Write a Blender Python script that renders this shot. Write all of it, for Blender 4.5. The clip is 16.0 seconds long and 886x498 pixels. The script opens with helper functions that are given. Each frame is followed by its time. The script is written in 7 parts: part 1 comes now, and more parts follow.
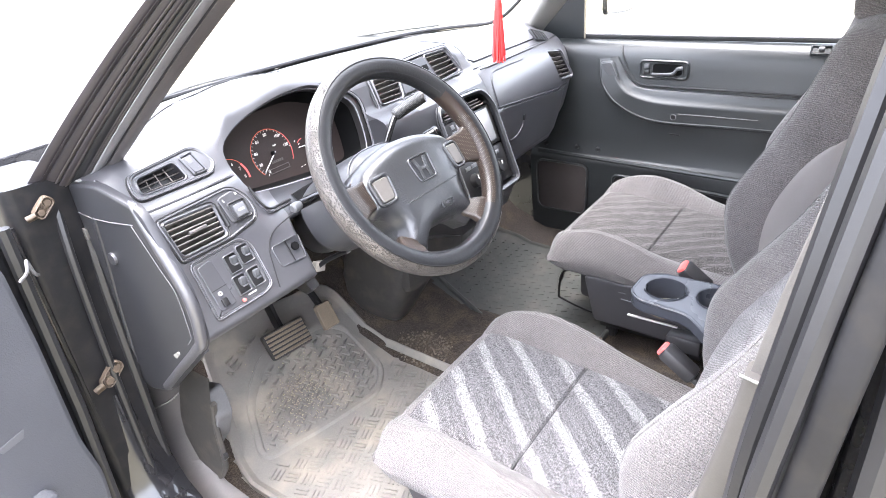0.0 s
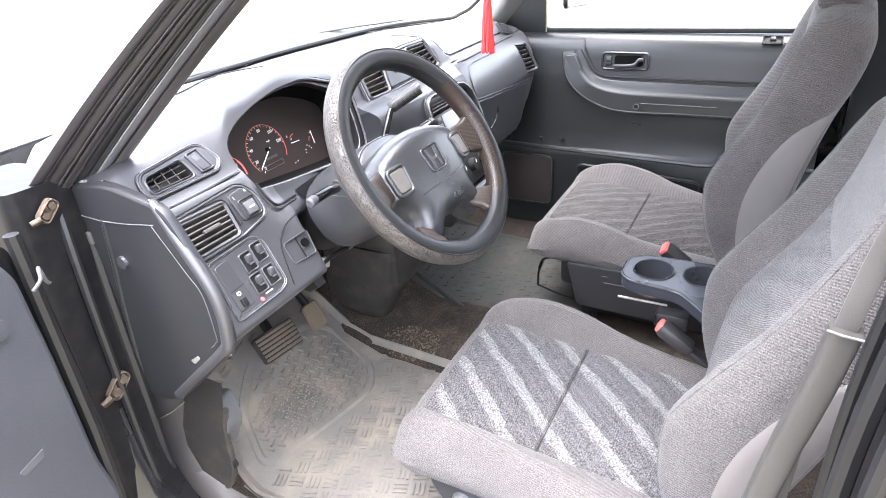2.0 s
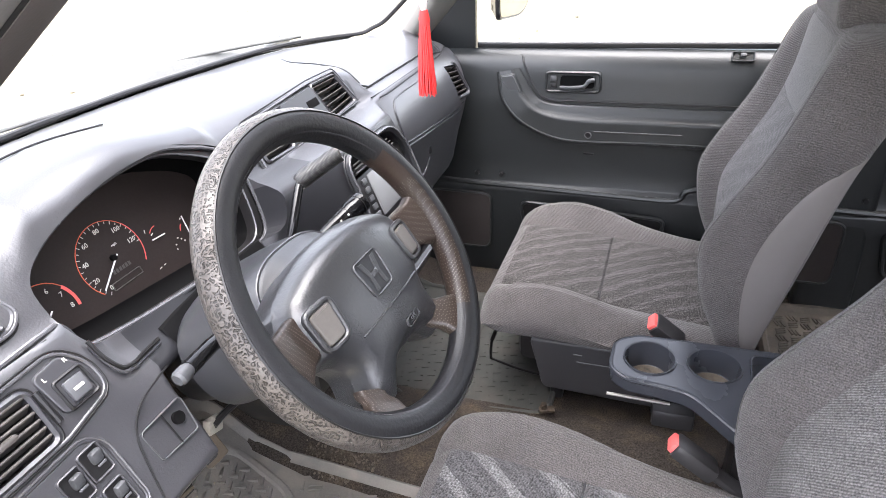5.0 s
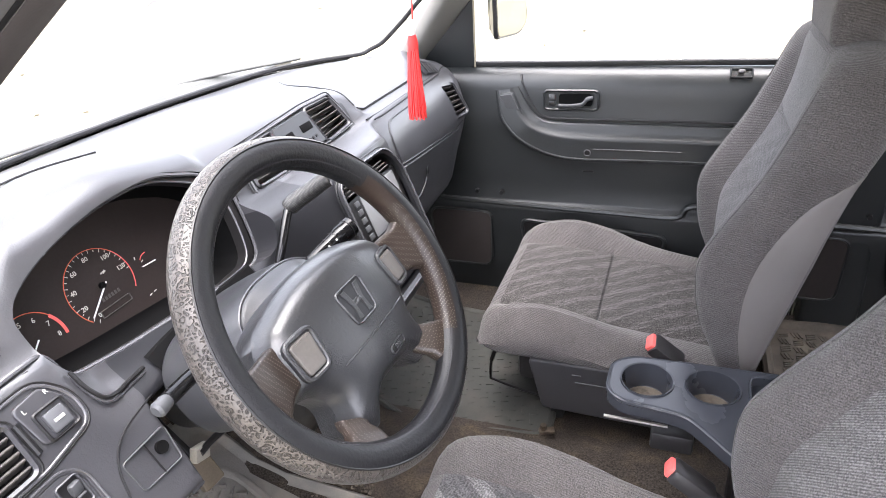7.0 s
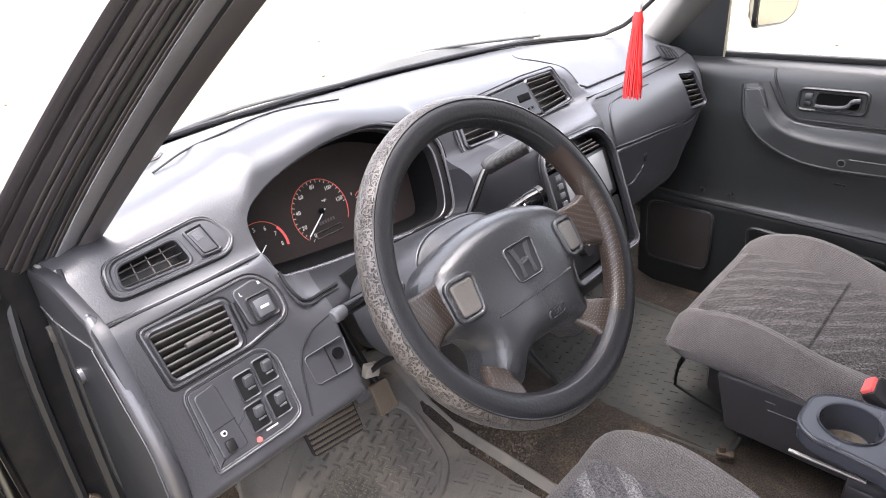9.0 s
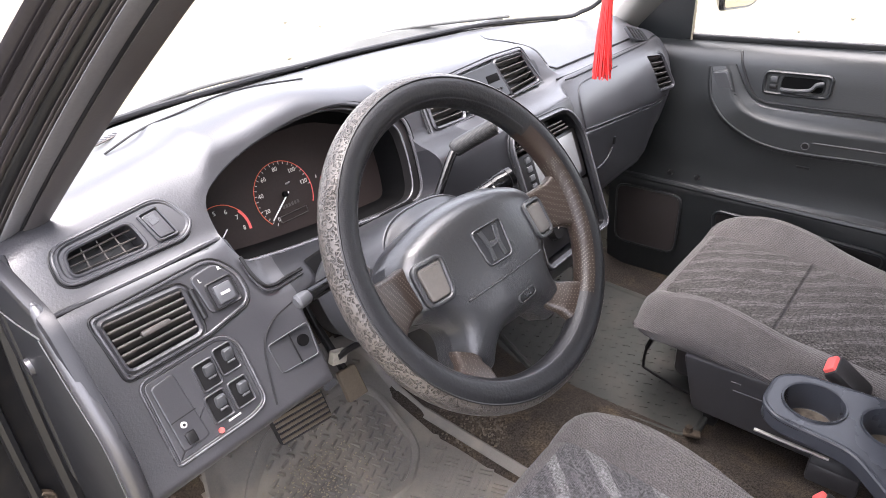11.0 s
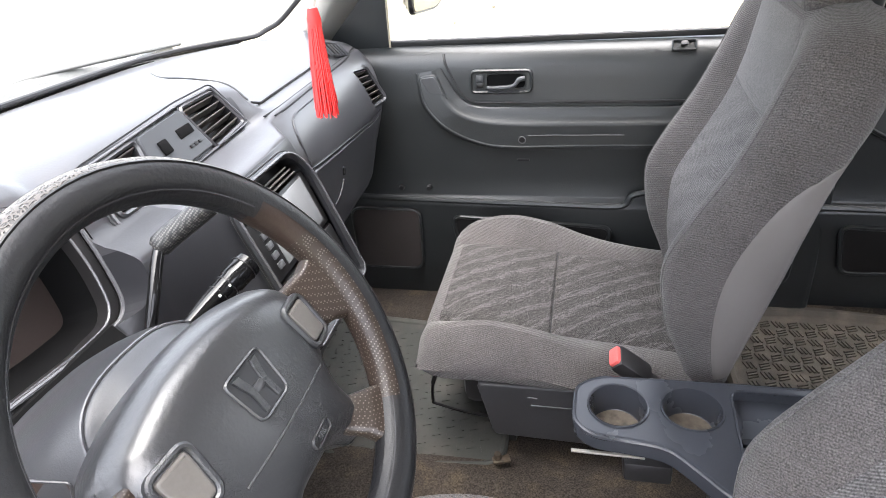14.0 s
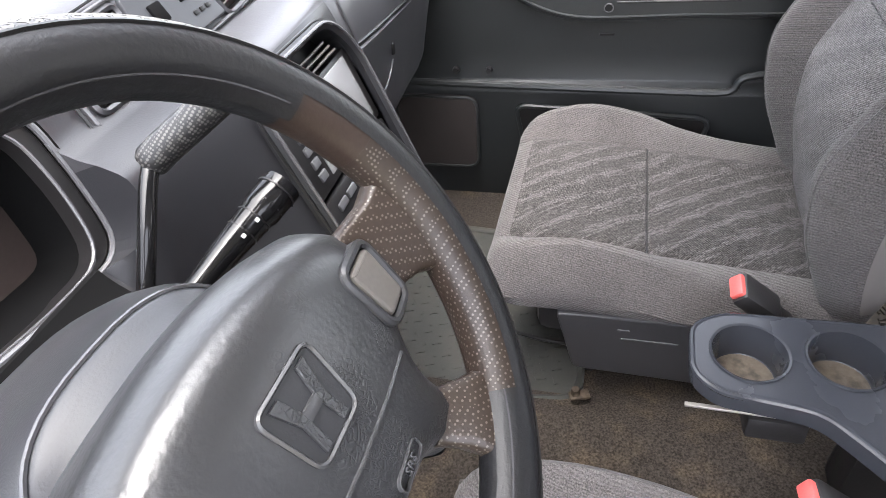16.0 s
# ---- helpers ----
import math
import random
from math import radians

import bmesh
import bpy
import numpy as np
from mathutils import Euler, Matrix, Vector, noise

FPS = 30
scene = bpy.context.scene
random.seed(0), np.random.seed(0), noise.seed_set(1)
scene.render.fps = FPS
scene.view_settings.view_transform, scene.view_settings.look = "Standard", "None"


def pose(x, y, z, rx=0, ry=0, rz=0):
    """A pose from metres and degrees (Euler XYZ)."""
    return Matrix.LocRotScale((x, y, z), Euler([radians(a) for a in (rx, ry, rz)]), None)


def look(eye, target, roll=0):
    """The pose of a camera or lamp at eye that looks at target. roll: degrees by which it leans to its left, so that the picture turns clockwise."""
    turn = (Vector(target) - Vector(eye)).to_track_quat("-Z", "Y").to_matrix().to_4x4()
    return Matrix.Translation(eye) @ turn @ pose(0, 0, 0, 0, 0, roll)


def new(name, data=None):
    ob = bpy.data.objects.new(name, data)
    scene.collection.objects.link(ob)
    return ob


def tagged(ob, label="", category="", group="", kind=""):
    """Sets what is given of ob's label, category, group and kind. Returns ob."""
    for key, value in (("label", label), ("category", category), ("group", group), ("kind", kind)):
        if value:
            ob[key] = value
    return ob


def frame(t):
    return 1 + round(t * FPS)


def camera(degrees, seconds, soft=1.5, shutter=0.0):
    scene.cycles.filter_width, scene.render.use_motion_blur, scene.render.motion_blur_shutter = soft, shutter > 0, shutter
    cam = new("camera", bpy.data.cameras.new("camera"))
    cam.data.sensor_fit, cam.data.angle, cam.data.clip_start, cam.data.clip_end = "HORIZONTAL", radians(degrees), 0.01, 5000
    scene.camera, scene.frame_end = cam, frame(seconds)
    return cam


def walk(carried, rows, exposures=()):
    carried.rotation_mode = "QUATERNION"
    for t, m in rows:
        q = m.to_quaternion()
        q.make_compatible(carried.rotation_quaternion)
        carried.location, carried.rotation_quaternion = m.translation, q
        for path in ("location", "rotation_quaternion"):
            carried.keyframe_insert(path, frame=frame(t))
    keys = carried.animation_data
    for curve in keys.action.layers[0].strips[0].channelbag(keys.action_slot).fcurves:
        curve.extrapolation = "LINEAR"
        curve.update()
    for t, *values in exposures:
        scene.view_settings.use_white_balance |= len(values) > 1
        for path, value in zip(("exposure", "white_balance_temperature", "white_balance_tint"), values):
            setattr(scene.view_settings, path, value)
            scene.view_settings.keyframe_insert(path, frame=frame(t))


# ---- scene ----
cam = camera(69.9, 16.0, soft=0.65)
PATH = [
    (0, (-1.142, -0.433, 1.547), (0.263, 0.65, 0.622), -5.5),
    (0.5, (-1.174, -0.391, 1.539), (0.224, 0.694, 0.608), -6.5),
    (1, (-1.2, -0.377, 1.556), (0.248, 0.672, 0.66), -4.7),
    (1.5, (-1.239, -0.341, 1.56), (0.281, 0.598, 0.662), -3.7),
    (2, (-1.231, -0.311, 1.545), (0.291, 0.58, 0.602), -4.8),
    (2.5, (-1.12, -0.293, 1.551), (0.35, 0.701, 0.628), -7.1),
    (3, (-0.955, -0.282, 1.551), (0.357, 0.912, 0.628), -7.4),
    (3.5, (-0.895, -0.258, 1.542), (0.412, 0.909, 0.577), -6.9),
    (4, (-0.886, -0.16, 1.554), (0.608, 0.754, 0.589), -6.0),
    (4.5, (-0.897, -0.088, 1.55), (0.68, 0.635, 0.554), -5.4),
    (4.7, (-0.893, -0.08, 1.545), (0.709, 0.59, 0.551), -4.5),
    (6.8, (-0.861, -0.084, 1.536), (0.825, 0.432, 0.592), -4.1),
    (7, (-0.864, -0.109, 1.552), (0.772, 0.554, 0.612), -5.0),
    (7.5, (-0.846, -0.163, 1.563), (0.623, 0.834, 0.642), -5.7),
    (8, (-0.847, -0.18, 1.554), (0.471, 1.018, 0.646), -6.0),
    (8.5, (-0.866, -0.181, 1.54), (0.392, 1.076, 0.625), -5.4),
    (10.8, (-0.857, -0.176, 1.523), (0.431, 1.02, 0.569), -4.8),
    (11, (-0.853, -0.172, 1.521), (0.449, 1.001, 0.557), -4.4),
    (11.5, (-0.826, -0.163, 1.526), (0.562, 0.889, 0.543), -4.7),
    (12, (-0.801, -0.145, 1.523), (0.687, 0.701, 0.489), -4.2),
    (12.5, (-0.795, -0.13, 1.53), (0.808, 0.498, 0.512), -2.1),
    (13, (-0.799, -0.121, 1.54), (0.9, 0.182, 0.53), -0.7),
    (13.5, (-0.77, -0.083, 1.527), (0.946, 0.138, 0.523), -1.8),
    (14, (-0.675, -0.032, 1.509), (0.999, 0.391, 0.5), -5.1),
    (14.5, (-0.597, 0.005, 1.484), (0.937, 0.658, 0.379), -5.7),
    (15, (-0.579, 0.068, 1.471), (0.95, 0.6, 0.295), -2.5),
    (15.5, (-0.557, 0.09, 1.467), (0.991, 0.489, 0.264), -5.4),
    (16, (-0.492, 0.086, 1.42), (0.957, 0.574, 0.13), -7.5),
]
EXPOSURES = [(0, 4.11, 6250, 15.0), (1, 3.94, 6250, 15.0), (2, 3.79, 6250, 15.0), (2.5, 3.78, 6250, 15.0), (3, 3.63, 6325, 15.0), (3.5, 3.33, 6400, 15.0), (4.5, 3.28, 6420, 15.2), (7, 3.33, 6470, 15.9), (7.5, 2.85, 6480, 16.0), (8, 2.84, 6520, 18.0), (8.5, 2.97, 6523, 18.1), (11.5, 3.13, 6540, 18.5), (12, 3.28, 6500, 17.0), (13, 3.28, 6470, 14.5), (13.5, 3.48, 6495, 13.5), (14, 3.33, 6520, 12.5), (14.5, 3.16, 6520, 12.8), (15.5, 3.10, 6520, 13.2), (16, 3.43, 6520, 13.5)]
walk(cam, [(t, look(eye, target, roll)) for t, eye, target, roll in PATH], EXPOSURES)

# ---- light
world = bpy.data.worlds.new("sky")
scene.world = world
world.use_nodes = True
wn = world.node_tree.nodes
sky = wn.new("ShaderNodeTexSky")
sky.sky_type, sky.sun_disc = "NISHITA", False
sky.sun_elevation, sky.sun_rotation = radians(80), radians(-98)
sky.air_density, sky.dust_density = 1.0, 3.0
wn["Background"].inputs["Strength"].default_value = 0.15
haze = wn.new("ShaderNodeHueSaturation")
haze.inputs["Saturation"].default_value = 0.32
world.node_tree.links.new(sky.outputs[0], haze.inputs["Color"])
world.node_tree.links.new(haze.outputs[0], wn["Background"].inputs["Color"])
sun = new("sun", bpy.data.lights.new("sun", "SUN"))
sun.data.energy, sun.data.angle, sun.data.color = 1.0, radians(80), (1.0, 0.97, 0.94)
sun.matrix_world = look((0, 0, 0), (0.14, 0.02, -0.99))


# ---- materials
def mat(name, color, rough=0.5, metal=0.0, grain=300.0, bump=0.15, vary=0.25, coat=0.0, stain=None, spec=0.38, mottle=9.0, sheen=0.0):
    """A surface with fine grain relief, colour variation at two scales and, if stain is given, blotches of that colour."""
    m = bpy.data.materials.new(name)
    m.use_nodes = True
    n, l = m.node_tree.nodes, m.node_tree.links
    b = n["Principled BSDF"]
    b.inputs["Roughness"].default_value, b.inputs["Metallic"].default_value = rough, metal
    b.inputs["Coat Weight"].default_value, b.inputs["Specular IOR Level"].default_value = coat, spec
    b.inputs["Sheen Weight"].default_value = sheen
    tc = n.new("ShaderNodeTexCoord")
    fine = n.new("ShaderNodeTexNoise")
    fine.inputs["Scale"].default_value, fine.inputs["Detail"].default_value = grain, 4
    big = n.new("ShaderNodeTexNoise")
    big.inputs["Scale"].default_value, big.inputs["Detail"].default_value = mottle, 6
    for t in (fine, big):
        l.new(tc.outputs["Object"], t.inputs["Vector"])
    mix = n.new("ShaderNodeMixRGB")
    mix.inputs[1].default_value = (*[c * (1 - vary) for c in color], 1)
    mix.inputs[2].default_value = (*[min(1, c * (1 + vary)) for c in color], 1)
    add = n.new("ShaderNodeMath")
    add.operation = "ADD"
    half = n.new("ShaderNodeMath")
    half.operation = "MULTIPLY_ADD"
    half.inputs[1].default_value, half.inputs[2].default_value = 0.6, -0.3
    l.new(fine.outputs[0], half.inputs[0])
    l.new(big.outputs[0], add.inputs[0])
    l.new(half.outputs[0], add.inputs[1])
    l.new(add.outputs[0], mix.inputs[0])
    out = mix.outputs[0]
    if stain:
        ramp = n.new("ShaderNodeValToRGB")
        ramp.color_ramp.elements[0].position, ramp.color_ramp.elements[1].position = 0.48, 0.72
        spot = n.new("ShaderNodeTexNoise")
        spot.inputs["Scale"].default_value, spot.inputs["Detail"].default_value = mottle * 1.7, 8
        l.new(tc.outputs["Object"], spot.inputs["Vector"])
        l.new(spot.outputs[0], ramp.inputs[0])
        mix2 = n.new("ShaderNodeMixRGB")
        l.new(ramp.outputs[0], mix2.inputs[0])
        l.new(out, mix2.inputs[1])
        mix2.inputs[2].default_value = (*stain, 1)
        out = mix2.outputs[0]
    l.new(out, b.inputs["Base Color"])
    rr = n.new("ShaderNodeMapRange")
    rr.inputs["To Min"].default_value, rr.inputs["To Max"].default_value = max(0.02, rough - 0.08), min(1, rough + 0.1)
    l.new(big.outputs[0], rr.inputs["Value"])
    l.new(rr.outputs[0], b.inputs["Roughness"])
    if bump:
        bp = n.new("ShaderNodeBump")
        bp.inputs["Strength"].default_value, bp.inputs["Distance"].default_value = bump, 0.0015
        l.new(fine.outputs[0], bp.inputs["Height"])
        l.new(bp.outputs[0], b.inputs["Normal"])
    return m


DASH = mat("grained dash plastic", (0.038, 0.038, 0.042), 0.32, grain=420, bump=0.17, spec=0.95, vary=0.15)
# FASCIA also darkens the dash faces turned rearward, shade put into the colour
FASCIA = mat("charcoal and shaded fascia plastic", (0.017, 0.0175, 0.020), 0.33, grain=600, bump=0.12, spec=0.5, vary=0.2)
DASH_LOW = mat("smooth dash plastic", (0.036, 0.036, 0.040), 0.31, grain=700, bump=0.1, spec=0.75, vary=0.15)
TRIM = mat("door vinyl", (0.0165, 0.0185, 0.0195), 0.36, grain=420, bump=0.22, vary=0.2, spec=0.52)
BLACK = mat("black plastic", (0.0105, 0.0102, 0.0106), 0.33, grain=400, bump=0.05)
SATIN = mat("satin grey plastic", (0.08, 0.082, 0.088), 0.38, grain=500, bump=0.05, vary=0.1)
VENT = mat("vent slat plastic", (0.062, 0.057, 0.054), 0.40, grain=400, stain=(0.10, 0.09, 0.08))
GAUGEINK = mat("gauge print", (0.6, 0.58, 0.54), 0.5, bump=0)
GAUGE = mat("gauge face", (0.027, 0.0205, 0.0190), 0.55, bump=0, spec=0.2)
GAUGEWALL = mat("matt black gauge hood", (0.0040, 0.0040, 0.0042), 0.7, bump=0, spec=0.06)
ORANGE = mat("orange print", (0.72, 0.14, 0.07), 0.5, bump=0)
RED = mat("red plastic", (0.8, 0.136, 0.124), 0.35, bump=0.05)
WHITE = mat("white print", (0.68, 0.66, 0.62), 0.5, bump=0)
CREAM = mat("needle", (0.8, 0.8, 0.8), 0.5, bump=0)
FABRIC = mat("grey velour", (0.106, 0.098, 0.096), 0.9, grain=900, bump=0.6, vary=0.26, sheen=0.15, mottle=14, spec=0.12)
VELOUR = mat("smooth grey velour", (0.112, 0.107, 0.104), 0.9, grain=900, bump=0.5, vary=0.3, sheen=0.2, mottle=18, spec=0.1)
CARPET = mat("dirty carpet", (0.050, 0.042, 0.036), 0.95, grain=500, bump=0.8, vary=0.35, stain=(0.090, 0.070, 0.051), spec=0.1)
RUBBER = mat("dusty rubber", (0.172, 0.161, 0.144), 0.55, grain=300, bump=0.3, vary=0.28, stain=(0.28, 0.250, 0.205), mottle=5)
PAINT = mat("black car paint", (0.008, 0.008, 0.0092), 0.26, coat=0.9, bump=0.0, vary=0.2)
JAMB = mat("dull black jamb paint", (0.0065, 0.0065, 0.0075), 0.42, grain=200, bump=0.1, vary=0.4, spec=0.25, stain=(0.013, 0.012, 0.0115), mottle=25)
SEAL = mat("rubber seal", (0.014, 0.014, 0.015), 0.35, grain=200, bump=0.1)
LINER = mat("headliner cloth", (0.6, 0.58, 0.54), 0.9, grain=700, bump=0.3, vary=0.06)
LEATHER = mat("black leather", (0.0095, 0.0098, 0.0112), 0.42, grain=260, bump=0.32, vary=0.25, spec=0.42)
BROWN = mat("worn brown leather", (0.027, 0.0176, 0.0136), 0.38, grain=260, bump=0.2, vary=0.3)
PADV = mat("wheel hub vinyl", (0.025, 0.026, 0.0285), 0.31, grain=240, bump=0.25, vary=0.15, spec=0.8)
GREYBTN = mat("worn grey button", (0.105, 0.098, 0.090), 0.38, bump=0.05)
CHROME = mat("bright metal", (0.6, 0.6, 0.6), 0.2, metal=1, bump=0)
RUST = mat("rusty metal", (0.055, 0.040, 0.028), 0.68, grain=120, bump=0.4, vary=0.5, stain=(0.095, 0.074, 0.052), mottle=60)
TASSEL = mat("red silk thread", (0.8, 0.04, 0.04), 0.55, grain=800, bump=0.2, vary=0.2)
BELT = mat("belt webbing", (0.085, 0.080, 0.074), 0.6, grain=900, bump=0.4)
BELT_DARK = mat("dark buckle plastic", (0.028, 0.027, 0.028), 0.4, bump=0.1)
SAND = mat("dry pale dirt", (0.2, 0.184, 0.128), 0.95, grain=3, bump=0.4, vary=0.18, stain=(0.128, 0.108, 0.072), mottle=0.5)
# pale tone holds the bright reflection on the display glass
GREYSCREEN = mat("radio display with painted reflection", (0.2, 0.206, 0.212), 0.15, bump=0, vary=0.03)


def speckle(m, source, lo=0.45, hi=1.5, scale=420):
    """Breaks a colour up into a speckled weave."""
    n, l = m.node_tree.nodes, m.node_tree.links
    tc, sp, tone, mul = n.new("ShaderNodeTexCoord"), n.new("ShaderNodeTexNoise"), n.new("ShaderNodeMapRange"), n.new("ShaderNodeMixRGB")
    sp.inputs["Scale"].default_value, sp.inputs["Detail"].default_value = scale, 2
    l.new(tc.outputs["Object"], sp.inputs["Vector"])
    for k, v in (("From Min", 0.32), ("From Max", 0.68), ("To Min", lo), ("To Max", hi)):
        tone.inputs[k].default_value = v
    l.new(sp.outputs[0], tone.inputs["Value"])
    mul.blend_type, mul.inputs[0].default_value = "MULTIPLY", 1.0
    l.new(source, mul.inputs[1])
    l.new(tone.outputs[0], mul.inputs[2])
    l.new(mul.outputs[0], n["Principled BSDF"].inputs["Base Color"])
    return m


def fabric_stripes(name, dark, middle, light, angle, period, wobble, streak):
    """Woven seat insert with crisp slanting bands, thin dark threads between them and a speckled weave."""
    m = mat(name, middle, 0.9, grain=700, bump=0.5, vary=0.2, sheen=0.1, spec=0.1)
    n, l = m.node_tree.nodes, m.node_tree.links
    tc, mp, sep = n.new("ShaderNodeTexCoord"), n.new("ShaderNodeMapping"), n.new("ShaderNodeSeparateXYZ")
    mp.inputs["Rotation"].default_value = (0, 0, radians(angle))
    l.new(tc.outputs["Object"], mp.inputs[0])
    l.new(mp.outputs[0], sep.inputs[0])
    at = n.new("ShaderNodeMath")
    at.operation, at.inputs[1].default_value = "MULTIPLY", 1 / period
    l.new(sep.outputs[0], at.inputs[0])
    place = at.outputs[0]
    for scale, size, much in (((1, 0.6, 1), 14, wobble), ((1, 0.07, 1), 240, streak)):
        st, nz, ad = n.new("ShaderNodeMapping"), n.new("ShaderNodeTexNoise"), n.new("ShaderNodeMath")
        st.inputs["Scale"].default_value = scale
        nz.inputs["Scale"].default_value, nz.inputs["Detail"].default_value = size, 2
        ad.operation, ad.inputs[1].default_value = "MULTIPLY_ADD", much
        l.new(mp.outputs[0], st.inputs[0])
        l.new(st.outputs[0], nz.inputs["Vector"])
        l.new(nz.outputs[0], ad.inputs[0])
        l.new(place, ad.inputs[2])
        place = ad.outputs[0]
    fr, ramp = n.new("ShaderNodeMath"), n.new("ShaderNodeValToRGB")
    fr.operation = "FRACT"
    l.new(place, fr.inputs[0])
    l.new(fr.outputs[0], ramp.inputs[0])
    tone = {"d": dark, "m": middle, "l": light}
    bands = ((0.0, "m"), (0.04, "l"), (0.27, "l"), (0.31, "d"), (0.36, "m"), (0.44, "d"), (0.52, "m"), (0.60, "m"), (0.68, "d"), (0.76, "m"), (0.86, "d"), (0.94, "m"))
    el = ramp.color_ramp.elements
    while len(el) < len(bands):
        el.new(0.5)
    for e, (p, k) in zip(el, bands):
        e.position, e.color = p, (*tone[k], 1)
    l.new(fr.outputs[0], ramp.inputs[0])
    speckle(m, ramp.outputs[0], 0.36, 1.64, 340)
    return m


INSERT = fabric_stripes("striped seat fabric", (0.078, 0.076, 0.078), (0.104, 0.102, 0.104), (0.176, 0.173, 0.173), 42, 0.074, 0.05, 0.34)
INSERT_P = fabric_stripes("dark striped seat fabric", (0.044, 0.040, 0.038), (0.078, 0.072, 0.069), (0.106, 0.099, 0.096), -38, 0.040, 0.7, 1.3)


def wavy(m, scale, distort, lo, hi, dark, light, bump, rot=(0, 0, 0), detail=2.0, dscale=1.5, size=(1, 1, 1)):
    """Lays a pattern of distorted bands over a material: colour from dark to light, and relief."""
    n, l = m.node_tree.nodes, m.node_tree.links
    b = n["Principled BSDF"]
    tc, mp, w, ramp = n.new("ShaderNodeTexCoord"), n.new("ShaderNodeMapping"), n.new("ShaderNodeTexWave"), n.new("ShaderNodeValToRGB")
    mp.inputs["Rotation"].default_value, mp.inputs["Scale"].default_value = [radians(a) for a in rot], size
    w.inputs["Scale"].default_value, w.inputs["Distortion"].default_value = scale, distort
    w.inputs["Detail"].default_value, w.inputs["Detail Scale"].default_value = detail, dscale
    ramp.color_ramp.elements[0].position, ramp.color_ramp.elements[1].position = lo, hi
    l.new(tc.outputs["Object"], mp.inputs[0])
    l.new(mp.outputs[0], w.inputs[0])
    l.new(w.outputs["Fac"], ramp.inputs[0])
    mix = n.new("ShaderNodeMixRGB")
    mix.blend_type, mix.inputs[0].default_value = "MULTIPLY", 1.0
    tone = n.new("ShaderNodeMapRange")
    tone.inputs["To Min"].default_value, tone.inputs["To Max"].default_value = dark, light
    l.new(ramp.outputs[0], tone.inputs["Value"])
    l.new(b.inputs["Base Color"].links[0].from_socket, mix.inputs[1])
    l.new(tone.outputs[0], mix.inputs[2])
    l.new(mix.outputs[0], b.inputs["Base Color"])
    if bump:
        bp = n.new("ShaderNodeBump")
        bp.inputs["Strength"].default_value, bp.inputs["Distance"].default_value = bump, 0.002
        l.new(ramp.outputs[0], bp.inputs["Height"])
        if b.inputs["Normal"].links:
            l.new(b.inputs["Normal"].links[0].from_socket, bp.inputs["Normal"])
        l.new(bp.outputs[0], b.inputs["Normal"])
    return m


def contour(m, scale, lines):
    """Lays an embossed pattern of curling lines over a material."""
    n, l = m.node_tree.nodes, m.node_tree.links
    b = n["Principled BSDF"]
    tc, nz, mul, sn, tone = n.new("ShaderNodeTexCoord"), n.new("ShaderNodeTexNoise"), n.new("ShaderNodeMath"), n.new("ShaderNodeMath"), n.new("ShaderNodeMapRange")
    nz.inputs["Scale"].default_value, nz.inputs["Detail"].default_value = scale, 0.0
    mul.operation, mul.inputs[1].default_value = "MULTIPLY", lines * 6.283
    sn.operation = "SINE"
    tone.inputs["From Min"].default_value, tone.inputs["From Max"].default_value = -0.9, 0.0
    tone.inputs["To Min"].default_value, tone.inputs["To Max"].default_value = 0.48, 1.25
    mix = n.new("ShaderNodeMixRGB")
    mix.blend_type, mix.inputs[0].default_value = "MULTIPLY", 1.0
    l.new(tc.outputs["Object"], nz.inputs["Vector"])
    l.new(nz.outputs[0], mul.inputs[0])
    l.new(mul.outputs[0], sn.inputs[0])
    l.new(sn.outputs[0], tone.inputs["Value"])
    l.new(b.inputs["Base Color"].links[0].from_socket, mix.inputs[1])
    l.new(tone.outputs[0], mix.inputs[2])
    l.new(mix.outputs[0], b.inputs["Base Color"])
    bp = n.new("ShaderNodeBump")
    bp.inputs["Strength"].default_value, bp.inputs["Distance"].default_value = 1.0, 0.003
    l.new(tone.outputs[0], bp.inputs["Height"])
    l.new(bp.outputs[0], b.inputs["Normal"])
    return m


def dotted(m, pitch, size, color, bump=0.3):
    """Adds rows of small round dots (perforations) to a material."""
    n, l = m.node_tree.nodes, m.node_tree.links
    b = n["Principled BSDF"]
    tc, vo, cmp_ = n.new("ShaderNodeTexCoord"), n.new("ShaderNodeTexVoronoi"), n.new("ShaderNodeMath")
    vo.inputs["Scale"].default_value, vo.inputs["Randomness"].default_value = 1 / pitch, 0.0
    mp = n.new("ShaderNodeMapping")
    mp.inputs["Rotation"].default_value = (radians(33), radians(20), radians(45))
    l.new(tc.outputs["Object"], mp.inputs[0])
    l.new(mp.outputs[0], vo.inputs["Vector"])
    cmp_.operation = "LESS_THAN"
    cmp_.inputs[1].default_value = size
    l.new(vo.outputs["Distance"], cmp_.inputs[0])
    mix = n.new("ShaderNodeMixRGB")
    l.new(cmp_.outputs[0], mix.inputs[0])
    l.new(b.inputs["Base Color"].links[0].from_socket, mix.inputs[1])
    mix.inputs[2].default_value = (*color, 1)
    l.new(mix.outputs[0], b.inputs["Base Color"])
    return m


